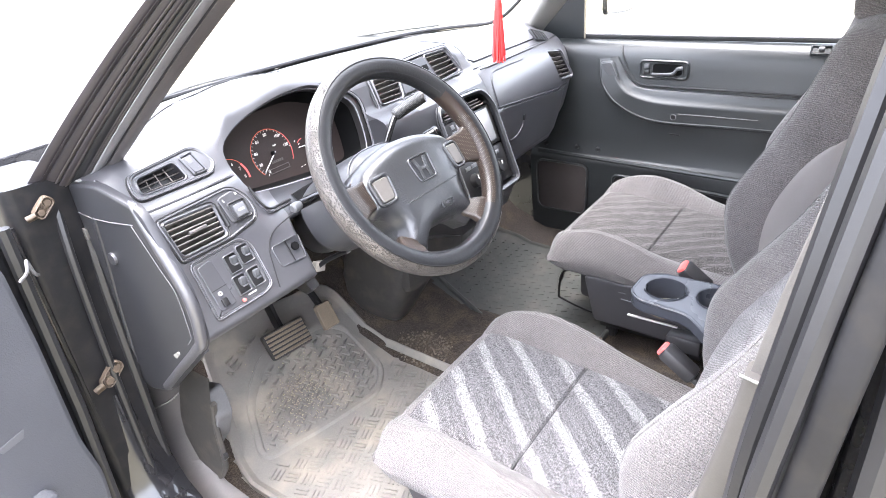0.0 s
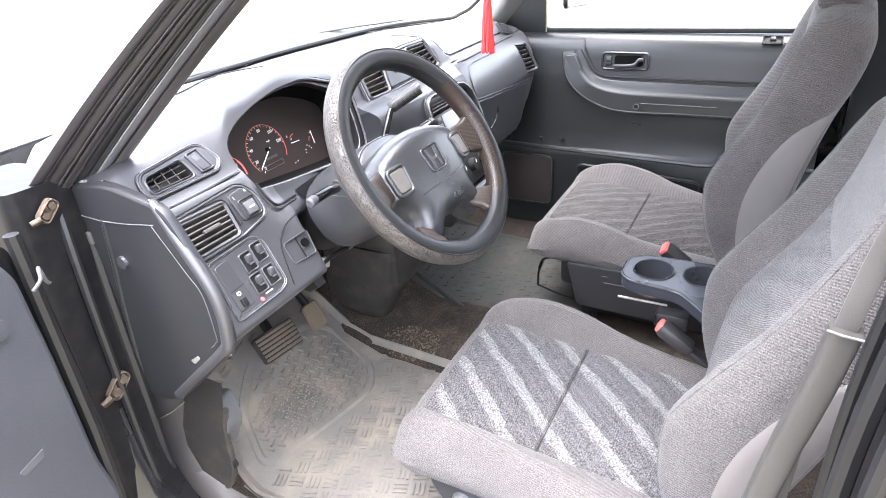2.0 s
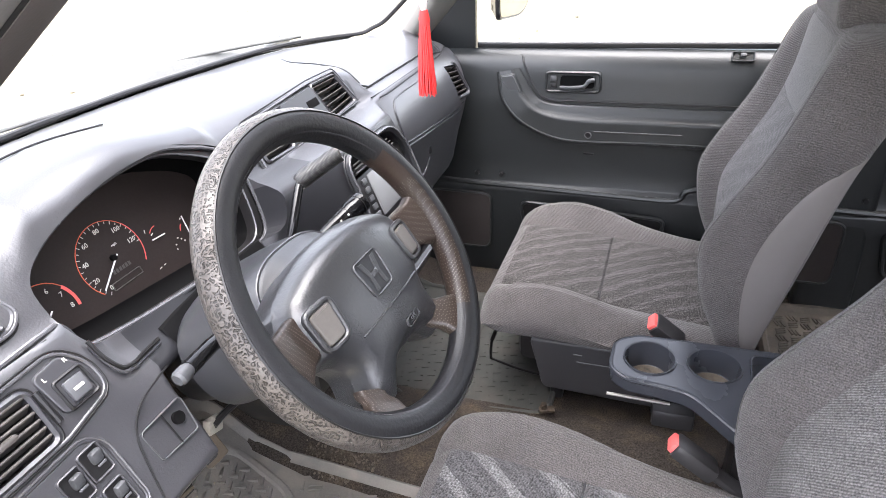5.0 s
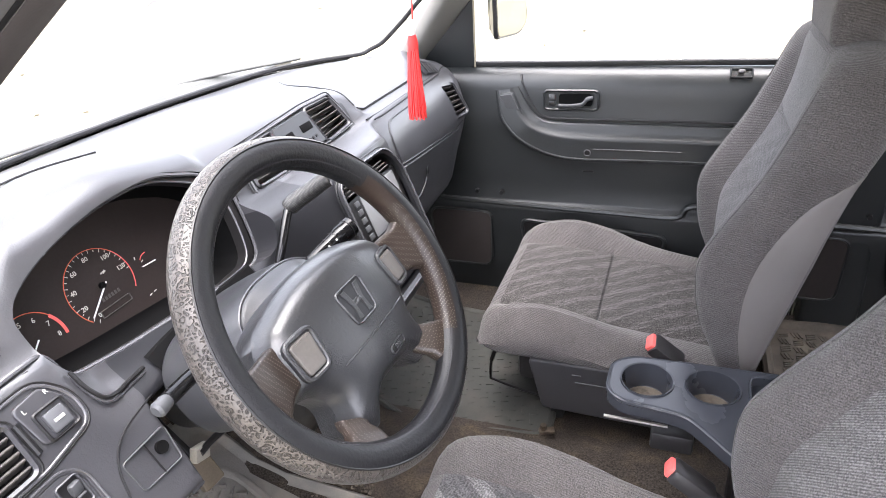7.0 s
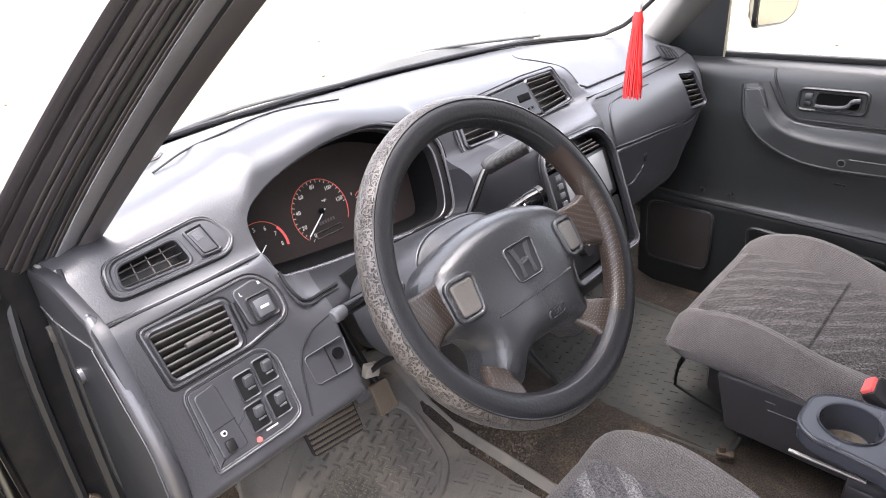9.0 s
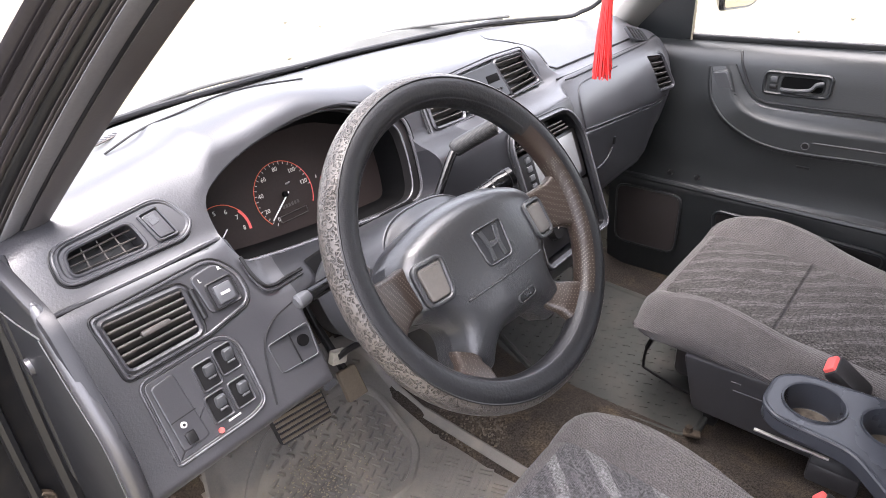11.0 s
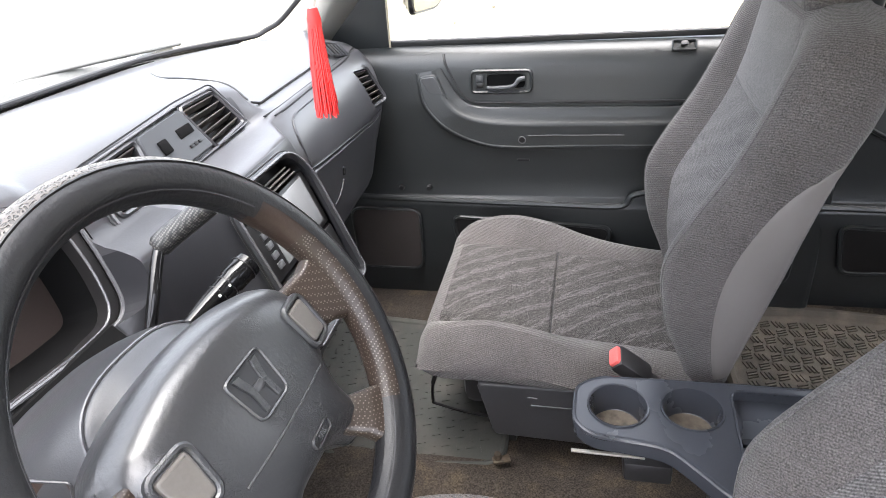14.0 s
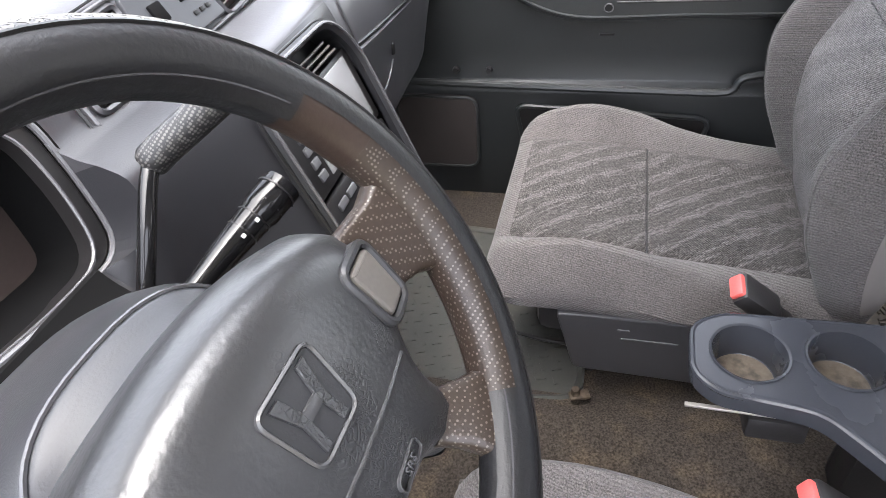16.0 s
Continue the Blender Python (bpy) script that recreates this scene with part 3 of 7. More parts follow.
def build_pillars():
    # driver's windscreen pillar: painted outside, trim inside, with rubber seals between
    t = thing("pillar_a", "black painted windscreen pillar with rubber door seals", "pillar", kind="structure")
    def bow(a, b, c, n=18):
        """Points on the curve through a, b and c, run out a little past both ends."""
        a, b, c = V(*a), V(*b), V(*c)
        return [a * (2 * (u - 0.5) * (u - 1)) + b * (-4 * u * (u - 1)) + c * (2 * u * (u - 0.5)) for u in np.linspace(-0.10, 1.22, n)]

    outer = bow((-0.800, 0.605, 1.242), (-0.693, 0.391, 1.454), (-0.613, 0.153, 1.619))
    strip = bow((-0.713, 0.559, 1.243), (-0.634, 0.340, 1.449), (-0.523, 0.156, 1.628))
    inner = bow((-0.685, 0.548, 1.245), (-0.590, 0.345, 1.445), (-0.490, 0.161, 1.611))
    out = V(-0.62, -0.68, 0.38).normalized()

    def across(k, f):
        return outer[k].lerp(strip[k], f / 0.78) if f < 0.78 else strip[k].lerp(inner[k], (f - 0.78) / 0.22)

    def band(name, f0, f1, high, base, material):
        """One moulding along the pillar, with a rounded back."""
        rings = []
        for k in range(len(outer)):
            pts = [across(k, f0) - out * 0.012]
            for q in (0.0, 0.12, 0.3, 0.5, 0.7, 0.88, 1.0):
                pts.append(across(k, f0 + (f1 - f0) * q) + out * (base + high * (1 - (2 * q - 1) ** 4)))
            pts.append(across(k, f1) - out * 0.012)
            rings.append(pts)
        part(name, loft(rings), material, t, "", 50)

    band("pillar_skin", 0.0, 0.17, 0.004, 0.0, PILLARMID)
    band("pillar_flange", 0.17, 0.20, 0.004, 0.002, PILLARMID)
    band("pillar_skin", 0.20, 0.345, 0.002, -0.002, PILLARMID)
    band("door_seal", 0.345, 0.375, 0.003, 0.0, POSTIN)
    band("door_seal", 0.375, 0.405, 0.003, -0.006, SEAL)
    band("pillar_flange", 0.405, 0.505, 0.005, 0.0, PILLARMID)
    band("door_seal", 0.505, 0.52, 0.003, 0.003, POSTIN)
    band("door_seal", 0.52, 0.665, 0.007, -0.004, SEAL)
    band("door_seal", 0.665, 0.685, 0.004, 0.002, POSTIN)
    band("door_seal", 0.685, 0.70, 0.003, -0.004, SEAL)
    band("door_seal", 0.70, 0.72, 0.004, 0.001, POSTIN)
    band("door_seal", 0.72, 0.735, 0.002, -0.004, SEAL)
    # this band is the seal's highlight, given as a pale colour
    band("seal_highlight", 0.735, 0.84, 0.006, 0.002, STRIP)
    band("door_seal", 0.84, 0.875, 0.003, -0.003, SEAL)
    band("inner_moulding", 0.875, 1.0, 0.005, 0.0, POSTIN)
    part("pillar_back", loft([[across(k, 0.0) - out * 0.010, across(k, 0.985) - out * 0.010, across(k, 0.55) - out * 0.05, across(k, 0.02) - out * 0.05] for k in range(len(outer))]), PAINT, t, "black painted outside")
    # seals on the rear edge of the door opening
    t = thing("pillar_seal", "black rubber seals beside the seat belt pillar", "door seal", kind="structure")
    for x, y, r, mt in ((-0.745, -0.445, 0.012, SEAL), (-0.785, -0.452, 0.008, PAINT), (-0.815, -0.460, 0.010, SEAL)):
        part("door_seal", tube(smooth_path([(x, y - 0.01, 0.50), (x - 0.01, y + 0.005, 0.80), (x - 0.005, y, 1.10), (x + 0.03, y - 0.005, 1.35), (x + 0.11, y + 0.01, 1.62)], 6), r, 8), mt, t)
    # passenger's windscreen pillar with pale trim
    t = thing("pillar_a_trim", "pale grey plastic windscreen pillar trim", "pillar", kind="structure")
    line = smooth_path([(0.845, 0.66, 1.14), (0.805, 0.56, 1.255), (0.755, 0.45, 1.375), (0.64, 0.23, 1.58), (0.58, 0.08, 1.67)], 4)
    part("pillar_cover", bar(line, 0.10, 0.05, 0.018, (1, -0.3, -0.3)), PILLAR, t)
    # door pillars behind the front doors
    for sx, nm in ((-1, "pillar_b"), (1, "pillar_b")):
        t = thing(nm, "dark plastic trimmed pillar behind the front door", "pillar", kind="structure")
        x = MID + sx * 0.735
        part("pillar_cover", bar([(x, -0.52, 0.50), (x + sx * 0.02, -0.52, 0.9), (x + sx * 0.01, -0.52, 1.2), (x - sx * 0.12, -0.50, 1.64)], 0.06, 0.14, 0.02), TRIM, t)
        part("pillar_skin", bar([(x + sx * 0.07, -0.55, 0.45), (x + sx * 0.09, -0.55, 0.9), (x + sx * 0.075, -0.55, 1.2), (x - sx * 0.07, -0.53, 1.66)], 0.05, 0.2, 0.02), PAINT, t)


def build_hinge_side():
    t = thing("pillar_hinge", "black painted door hinge pillar with rusty hinges", "pillar", kind="structure")
    part("pillar_skin", bar([(-0.80, 0.66, 0.40), (-0.80, 0.66, 0.9), (-0.785, 0.665, 1.25)], 0.11, 0.16, 0.02), JAMB, t)
    part("door_seal", tube(smooth_path([(-0.752, 0.60, 0.50), (-0.755, 0.585, 0.8), (-0.75, 0.585, 1.05), (-0.735, 0.60, 1.22)], 5), 0.010, 8), SEAL, t)
    part("door_seal", tube(smooth_path([(-0.79, 0.575, 0.50), (-0.792, 0.575, 0.8), (-0.785, 0.575, 1.1), (-0.765, 0.60, 1.24)], 5), 0.007, 8), SEAL, t)
    for z, k in ((1.217, 0.75), (0.905, 1.0)):
        hm = plane((-0.795, 0.574, z), (0.75, 0, 0.66), (0.66, 0, -0.75))
        oval = rpoly([(-0.013 * k, 0.024 * k), (0.013 * k, 0.024 * k), (0.013 * k, -0.024 * k), (-0.013 * k, -0.024 * k)], 0.0125 * k, 6)
        h = part("hinge", bezel(oval, inset(oval, 0.003), 0.006, 0.004, hm, 0.0015), RUST, t, "rusty steel door hinge")
        part("hinge_arm", bar([hm @ V(-0.004, -0.020 * k, 0.004), hm @ V(-0.010, -0.036 * k, 0.0)], 0.016 * k, 0.008, 0.003, (1, 0, 0)), RUST, h)
        part("hinge_leaf", plate(inset(oval, 0.003), -0.002, 0.001, hm, 0.0005), RUST, h)
        for v in (-0.011, 0.011):
            part("bolt", tube([hm @ V(0, v * k, 0.0), hm @ V(0, v * k, 0.008 * k)], 0.0075 * k, 6), RUST, h)
    part("hinge_bracket", rbox(0.030, 0.012, 0.034, 0.004, pose(-0.835, 0.655, 1.215, 0, 30, 15)), RUST, t, "rusty tan bracket")
    part("check_arm", bar([(-0.80, 0.585, 0.885), (-0.82, 0.60, 0.84), (-0.825, 0.61, 0.80)], 0.012, 0.006, 0.002), RUST, t)
    for pts, r in (([(-0.82, 0.598, 1.204), (-0.80, 0.60, 1.212), (-0.765, 0.597, 1.226), (-0.740, 0.592, 1.233), (-0.737, 0.56, 1.240)], 0.0022), ([(-0.742, 0.60, 1.228), (-0.735, 0.590, 1.238), (-0.731, 0.598, 1.230), (-0.742, 0.588, 1.232)], 0.0028)):
        part("wire", tube(smooth_path(pts, 5), r, 6), PILLAR, t, "pale knotted wire")
    for pts in ([(-0.754, 0.60, 1.22), (-0.758, 0.596, 1.0), (-0.752, 0.60, 0.85), (-0.752, 0.62, 0.70)], [(-0.842, 0.585, 1.20), (-0.840, 0.582, 1.0), (-0.835, 0.585, 0.7)]):
        part("pillar_flange", tube(smooth_path(pts, 5), 0.004, 6), JAMB, t)
    # rocker sill below the door opening
    rings = []
    for y in (0.72, 0.5, 0.2, -0.3, -0.6):
        ol = [(-0.70, FLOOR - 0.02), (-0.70, FLOOR + 0.05), (-0.725, FLOOR + 0.075), (-0.78, FLOOR + 0.07), (-0.81, FLOOR + 0.03), (-0.84, FLOOR - 0.02), (-0.84, FLOOR - 0.12), (-0.70, FLOOR - 0.12)]
        rings.append([V(x, y, z) for x, z in ol])
    part("sill", loft(rings), PAINT, t, "black painted door sill")
    tr = thing("sill_trim", "scuffed dark plastic sill and kick panel trim", "trim", kind="structure")
    rings = []
    for ya, za, yb, zb in ((0.620, 0.86, 0.535, 0.86), (0.660, 0.80, 0.572, 0.79), (0.690, 0.735, 0.604, 0.712), (0.692, 0.65, 0.612, 0.66), (0.660, 0.588, 0.592, 0.60), (0.60, 0.552, 0.52, 0.578), (0.50, 0.545, 0.43, 0.566), (0.36, 0.545, 0.33, 0.560), (0.1, 0.545, 0.1, 0.557), (-0.5, 0.545, -0.5, 0.557)):
        a, b = V(-0.738, ya, za), V(-0.690, yb, zb)
        up = V(-0.4, -0.5, 0.6).normalized()
        rings.append([a - up * 0.02, a, a.lerp(b, 0.3) + up * 0.008, a.lerp(b, 0.7) + up * 0.010, b + up * 0.002, b + V(0.012, 0.012, -0.03)])
    rows = [[V(-0.695, y0 + (0.97 - y0) * k / 8, z) for k in range(9)] for z, y0 in ((0.48, 0.66), (0.56, 0.56), (0.61, 0.515), (0.66, 0.500), (0.74, 0.492), (0.80, 0.475), (0.87, 0.455))]
    part("kick_panel", loft(rows, closed=False), DUCT, tr, "dusty dark kick panel")
    part("kick_edge", tube(smooth_path([(-0.694, 0.655, 0.485), (-0.692, 0.56, 0.56), (-0.690, 0.515, 0.61), (-0.690, 0.500, 0.66), (-0.690, 0.492, 0.74), (-0.690, 0.475, 0.80)], 4), 0.006, 8), DUCT, tr)
    part("carpet_edge", tube(smooth_path([(-0.665, 0.80, 0.55), (-0.665, 0.68, 0.50), (-0.668, 0.56, 0.487), (-0.675, 0.40, 0.485), (-0.675, 0.05, 0.485)], 5), 0.014, 8), BLACKPILE, tr, "ragged black carpet edge")
    km = Matrix(((0, 0, -1, -0.688), (-1, 0, 0, 0), (0, 1, 0, 0), (0, 0, 0, 1)))
    part("kick_cover", plate(rpoly([(-0.55, 0.80), (-0.485, 0.82), (-0.475, 0.76), (-0.51, 0.69), (-0.56, 0.63), (-0.58, 0.66)], 0.014), -0.03, 0.004, km, 0.003), KICK, tr, "scuffed grey kick cover")
    part("kick_plug", tube([(-0.694, 0.50, 0.66), (-0.686, 0.50, 0.66)], 0.011, 14), BLACK, tr)
    part("scuff_plate", loft(rings, closed=False), SCUFF, tr, "scuffed brownish grey sill plate")
    fillet = [[V(x, y + 0.02 * abs((x + 0.795) / 0.05) ** 2, z) for x in (-0.845, -0.82, -0.795, -0.77, -0.745)] for y, z in ((0.578, 0.86), (0.576, 0.74), (0.566, 0.67), (0.540, 0.615), (0.495, 0.578), (0.43, 0.558), (0.30, 0.549), (-0.5, 0.548))]
    part("sill_fillet", loft(fillet, closed=False), PAINT, tr, "black painted door sill curve", 60)
    part("opening_seal", tube(smooth_path([(-0.742, 0.625, 0.86), (-0.744, 0.665, 0.80), (-0.744, 0.696, 0.735), (-0.744, 0.697, 0.65), (-0.744, 0.665, 0.585), (-0.744, 0.60, 0.552), (-0.744, 0.45, 0.548), (-0.744, 0.0, 0.548)], 5), 0.008, 8), SEAL, tr)


def build_shell_rest():
    # passenger side outer skin and the back of the car, which close the place
    bm = bmesh.new()
    for x, y0, y1, z0, z1 in ((0.905, 1.0, -1.9, 0.35, 1.14), (-0.86, -0.62, -1.9, 0.35, 1.14)):
        rbox(0.02, abs(y1 - y0), z1 - z0, 0.004, pose(x, (y0 + y1) / 2, (z0 + z1) / 2), bm=bm)
    setting("body_side", bm, PAINT, "black painted outer body side panels", "body panel")
    bm = rbox(1.5, 0.05, 0.75, 0.01, pose(MID, -1.9, 0.80))
    setting("tailgate", bm, PAINT, "black painted tailgate closing the rear", "tailgate")
    bm = rbox(1.56, 0.04, 0.80, 0.01, pose(MID, 1.03, 0.80))
    setting("firewall", bm, PAINT, "black steel firewall in front of the dashboard", "firewall")
    # front wing beside the bonnet
    rings = []
    for y, z, o in ((0.70, 1.185, 0.0), (0.74, 1.18, 0.01), (1.0, 1.12, 0.02), (1.35, 1.06, 0.015), (1.65, 0.98, -0.03), (1.75, 0.80, -0.08)):
        rings.append([V(x - o, y, z + dz) for x, dz in ((-0.79, -0.06), (-0.79, -0.012), (-0.80, 0.0), (-0.825, 0.002), (-0.855, -0.012), (-0.875, -0.05), (-0.885, -0.15), (-0.885, -0.82), (-0.79, -0.82))])
    setting("front_wing", loft(rings), PAINT, "black painted front wing beside the bonnet", "body panel", 50)
    # bonnet
    rings = []
    for y, z in ((1.10, 1.08), (1.3, 1.05), (1.5, 1.01), (1.65, 0.96), (1.74, 0.90), (1.78, 0.75)):
        rings.append([V(MID + x, y - 0.10 * (x / 0.7) ** 2, z - 0.05 * abs(x / 0.7) ** 3) for x in (-0.74, -0.6, -0.4, 0, 0.4, 0.6, 0.74)])
    setting("bonnet", loft(rings, closed=False), PAINT, "black painted glossy bonnet seen through the windscreen", "bonnet")


def base_y(x):
    """How far forward the dashboard reaches at x."""
    return interp(x, [-0.74, -0.66, -0.58, -0.50, -0.45, -0.35, -0.10, 0.10, 0.18, 0.35, 0.46, 0.54, 0.61, 0.69, 0.74, 0.78], [0.60, 0.70, 0.82, 0.91, 0.935, 0.95, 0.957, 0.947, 0.937, 0.908, 0.882, 0.850, 0.795, 0.705, 0.655, 0.62])


def build_windscreen():
    t = thing("window_1", "clear raked windscreen with a black rubber edge", "windscreen", kind="structure")
    xs = [-0.66 + k * 1.35 / 30 for k in range(31)]
    low = [V(x, base_y(x) + 0.02, 1.235) for x in xs]
    top = [V(MID + (x - MID) * 0.78, 0.23 - 0.10 * ((x - MID) / 0.7) ** 2, 1.60) for x in xs]
    g = part("pane", loft([low, [a.lerp(b, 0.5) + V(0, 0.02, 0.03) for a, b in zip(low, top)], top], closed=False), GLASS, t, "clear glass")
    g.visible_shadow = False
    edge = [V(x, base_y(x) + 0.004, 1.231) for x in xs] + [V(0.703, 0.682, 1.242), V(0.704, 0.650, 1.256), V(0.700, 0.612, 1.285), V(0.694, 0.57, 1.320), V(0.684, 0.52, 1.364), V(0.65, 0.40, 1.46), V(0.60, 0.25, 1.58)]
    part("rubber_edge", tube(smooth_path(edge, 3), 0.0058, 8), SEAL, t, "black rubber seal")
    # cowl and wipers beyond the glass
    rings = [[V(x, base_y(x) + d, z) for x in xs] for d, z in ((0.03, 1.222), (0.09, 1.200), (0.16, 1.190), (0.20, 1.160))]
    part("cowl", loft(rings, closed=False), WIPER, t, "dusty grey plastic cowl panel")
    hump = []
    for x, up in ((0.02, 0.0), (0.05, 0.016), (0.09, 0.026), (0.15, 0.029), (0.22, 0.028), (0.30, 0.030), (0.38, 0.027), (0.45, 0.019), (0.52, 0.008), (0.56, 0.0)):
        y = base_y(x) + 0.05
        hump.append([V(x, y - 0.022, 1.218 + up * 0.2), V(x, y - 0.006, 1.222 + up * 0.8), V(x, y + 0.012, 1.222 + up), V(x, y + 0.05, 1.205 + up * 0.5)])
    part("cowl_cover", loft(hump, closed=False), WIPER, t, "dusty grey wiper cover")
    for a, b, c in (((0.06, 0.995, 1.228), (0.30, 0.972, 1.252), (0.60, 0.840, 1.246)), ((-0.46, 0.97, 1.222), (-0.22, 1.00, 1.236), (0.04, 0.985, 1.232))):
        w = part("wiper_blade", tube(smooth_path([V(*a), V(*b) - V(0, 0, 0.004), V(*c) - V(0, 0, 0.006)], 6), 0.0042, 8), WIPER, t, "grey dusty wiper blade")
        part("wiper_arm", tube([V(*a) + V(0.03, 0.04, -0.012), V(*b) + V(0, 0.012, -0.006)], [0.007, 0.004], 8), WIPER, w)


# ---- dash
LO = plane((-0.643, 0.446, 1.139), (0, 0.54, 1))
UP = plane((-0.573, 0.504, 1.212), (0, 0.78, 1))
HOOD = plane((-0.34, 0.512, 1.20), (0, 0.35, 1))
CEN = plane((0.06, 0.515, 1.22), (0, 0.5, 1))
HEAD = plane((0.06, 0.393, 1.09), (0, 0.35, 1))
PAS = plane((0.685, 0.447, 1.118), (0.05, 0.30, 1), (0.97, -0.12, 0))


def profile(x):
    """Section of the dashboard at x: (y, z) from the windscreen over the top, down the face and under."""
    yb = base_y(x)
    # stations along the car: each runs from the glass over the top and down the face
    st = {}
    knee = [(0.446, 1.139), (0.414, 1.078), (0.378, 1.013), (0.370, 0.998), (0.376, 0.986), (0.47, 0.965), (0.56, 0.95)]
    stack = [(0.520, 1.230), (0.500, 1.188), (0.440, 1.180), (0.420, 1.165), (0.395, 1.090), (0.36, 0.985), (0.345, 0.92), (0.37, 0.86), (0.50, 0.82)]
    step = [(0.62, 1.272), (0.560, 1.268), (0.532, 1.252), (0.518, 1.228), (0.500, 1.190), (0.450, 1.175), (0.436, 1.150), (0.430, 1.040), (0.41, 0.982), (0.42, 0.955), (0.49, 0.93), (0.56, 0.90)]
    st[-0.735] = [(0.57, 1.240), (0.53, 1.232), (0.508, 1.212), (0.480, 1.182), (0.470, 1.178)] + knee
    st[-0.70] = [(0.58, 1.258), (0.535, 1.250), (0.510, 1.220), (0.482, 1.184), (0.470, 1.180)] + knee
    st[-0.58] = [(0.60, 1.272), (0.545, 1.262), (0.510, 1.220), (0.482, 1.184), (0.470, 1.180)] + knee
    st[-0.53] = [(0.60, 1.280), (0.550, 1.274), (0.515, 1.235), (0.485, 1.188), (0.470, 1.178)] + knee
    st[-0.482] = [(0.62, 1.293), (0.560, 1.292), (0.527, 1.275), (0.515, 1.235), (0.495, 1.175), (0.470, 1.125), (0.435, 1.095), (0.390, 1.030), (0.370, 0.998), (0.376, 0.986), (0.47, 0.965), (0.56, 0.95)]
    st[-0.466] = [(0.62, 1.293), (0.560, 1.292), (0.527, 1.275), (0.515, 1.235), (0.495, 1.175), (0.470, 1.125), (0.440, 1.098), (0.434, 1.088), (0.436, 1.080), (0.45, 1.074), (0.49, 1.07), (0.56, 1.06)]
    st[-0.34] = [(0.62, 1.303), (0.560, 1.306), (0.532, 1.292), (0.522, 1.255), (0.500, 1.180), (0.478, 1.120), (0.462, 1.096), (0.455, 1.085), (0.456, 1.076), (0.465, 1.070), (0.50, 1.065), (0.56, 1.06)]
    st[-0.20] = [(0.62, 1.285), (0.560, 1.285), (0.530, 1.268), (0.518, 1.235), (0.495, 1.170), (0.472, 1.110), (0.452, 1.090), (0.446, 1.080), (0.447, 1.072), (0.458, 1.066), (0.50, 1.062), (0.56, 1.06)]
    st[-0.166] = list(step)
    st[-0.15] = list(step)
    st[-0.02] = [(0.62, 1.268), (0.560, 1.266), (0.534, 1.254)] + stack
    st[0.20] = [(0.62, 1.262), (0.560, 1.262), (0.534, 1.253)] + stack
    st[0.245] = [(0.62, 1.255), (0.560, 1.254), (0.530, 1.244), (0.505, 1.220), (0.488, 1.195), (0.472, 1.186), (0.448, 1.150), (0.428, 1.085), (0.425, 1.045), (0.43, 0.95), (0.44, 0.90), (0.52, 0.86)]
    st[0.275] = [(0.64, 1.238), (0.565, 1.220), (0.525, 1.207), (0.500, 1.199), (0.482, 1.195), (0.468, 1.190), (0.440, 1.150), (0.424, 1.085), (0.428, 1.045), (0.44, 0.95), (0.45, 0.90), (0.52, 0.86)]
    st[0.62] = [(0.62, 1.226), (0.560, 1.213), (0.525, 1.204), (0.500, 1.197), (0.484, 1.193), (0.470, 1.188), (0.446, 1.150), (0.430, 1.085), (0.434, 1.045), (0.45, 0.95), (0.46, 0.90), (0.52, 0.86)]
    st[0.73] = [(0.58, 1.215), (0.545, 1.208), (0.520, 1.200), (0.500, 1.193), (0.486, 1.187), (0.475, 1.180), (0.452, 1.145), (0.438, 1.085), (0.442, 1.045), (0.462, 0.975), (0.478, 0.946), (0.54, 0.925)]
    st[0.775] = [(0.57, 1.195), (0.545, 1.195), (0.525, 1.190), (0.510, 1.182), (0.500, 1.174), (0.492, 1.165), (0.475, 1.135), (0.465, 1.085), (0.465, 1.045), (0.478, 1.010), (0.492, 0.985), (0.55, 0.965)]
    ks = sorted(st)
    k1 = next((k for k in ks if k >= x), ks[-1])
    k0 = max([k for k in ks if k <= x], default=ks[0])
    f = 0 if k1 == k0 else (x - k0) / (k1 - k0)
    f = f * f * (3 - 2 * f)
    mid = [(a[0] + (b[0] - a[0]) * f, a[1] + (b[1] - a[1]) * f) for a, b in zip(st[k0], st[k1])]
    front = [(max(yb, mid[0][0] + 0.02), 1.222), (max(yb, mid[0][0] + 0.02) * 0.5 + mid[0][0] * 0.5, (1.235 + mid[0][1]) / 2)]
    back = [(max(yb, 0.6), 0.90)]
    return front + mid + back


def face_profile(x):
    pts = [V(0, y, z) for y, z in profile(x)]
    out = smooth_path(pts[:12], 3) + pts[12:]
    return [V(x, p.y, p.z) for p in out]


def slat_rows(m, corners, count, depth, tilt, thick, material, parent, name="slat", proud=-0.006):
    """Vent slats between the left and right edges of a four-cornered opening (tl, tr, br, bl)."""
    tl, tr, br, bl = [Vector(c) for c in corners]
    for k in range(count):
        f = (k + 0.5) / count
        a, b = tl.lerp(bl, f), tr.lerp(br, f)
        c, d = (a + b) / 2, b - a
        mm = m @ Matrix.Translation((c.x, c.y, proud)) @ Matrix.Rotation(math.atan2(d.y, d.x), 4, "Z") @ Matrix.Rotation(radians(tilt), 4, "X")
        part(name, rbox(d.length, thick, depth, 0.0009, mm, 1), material, parent)


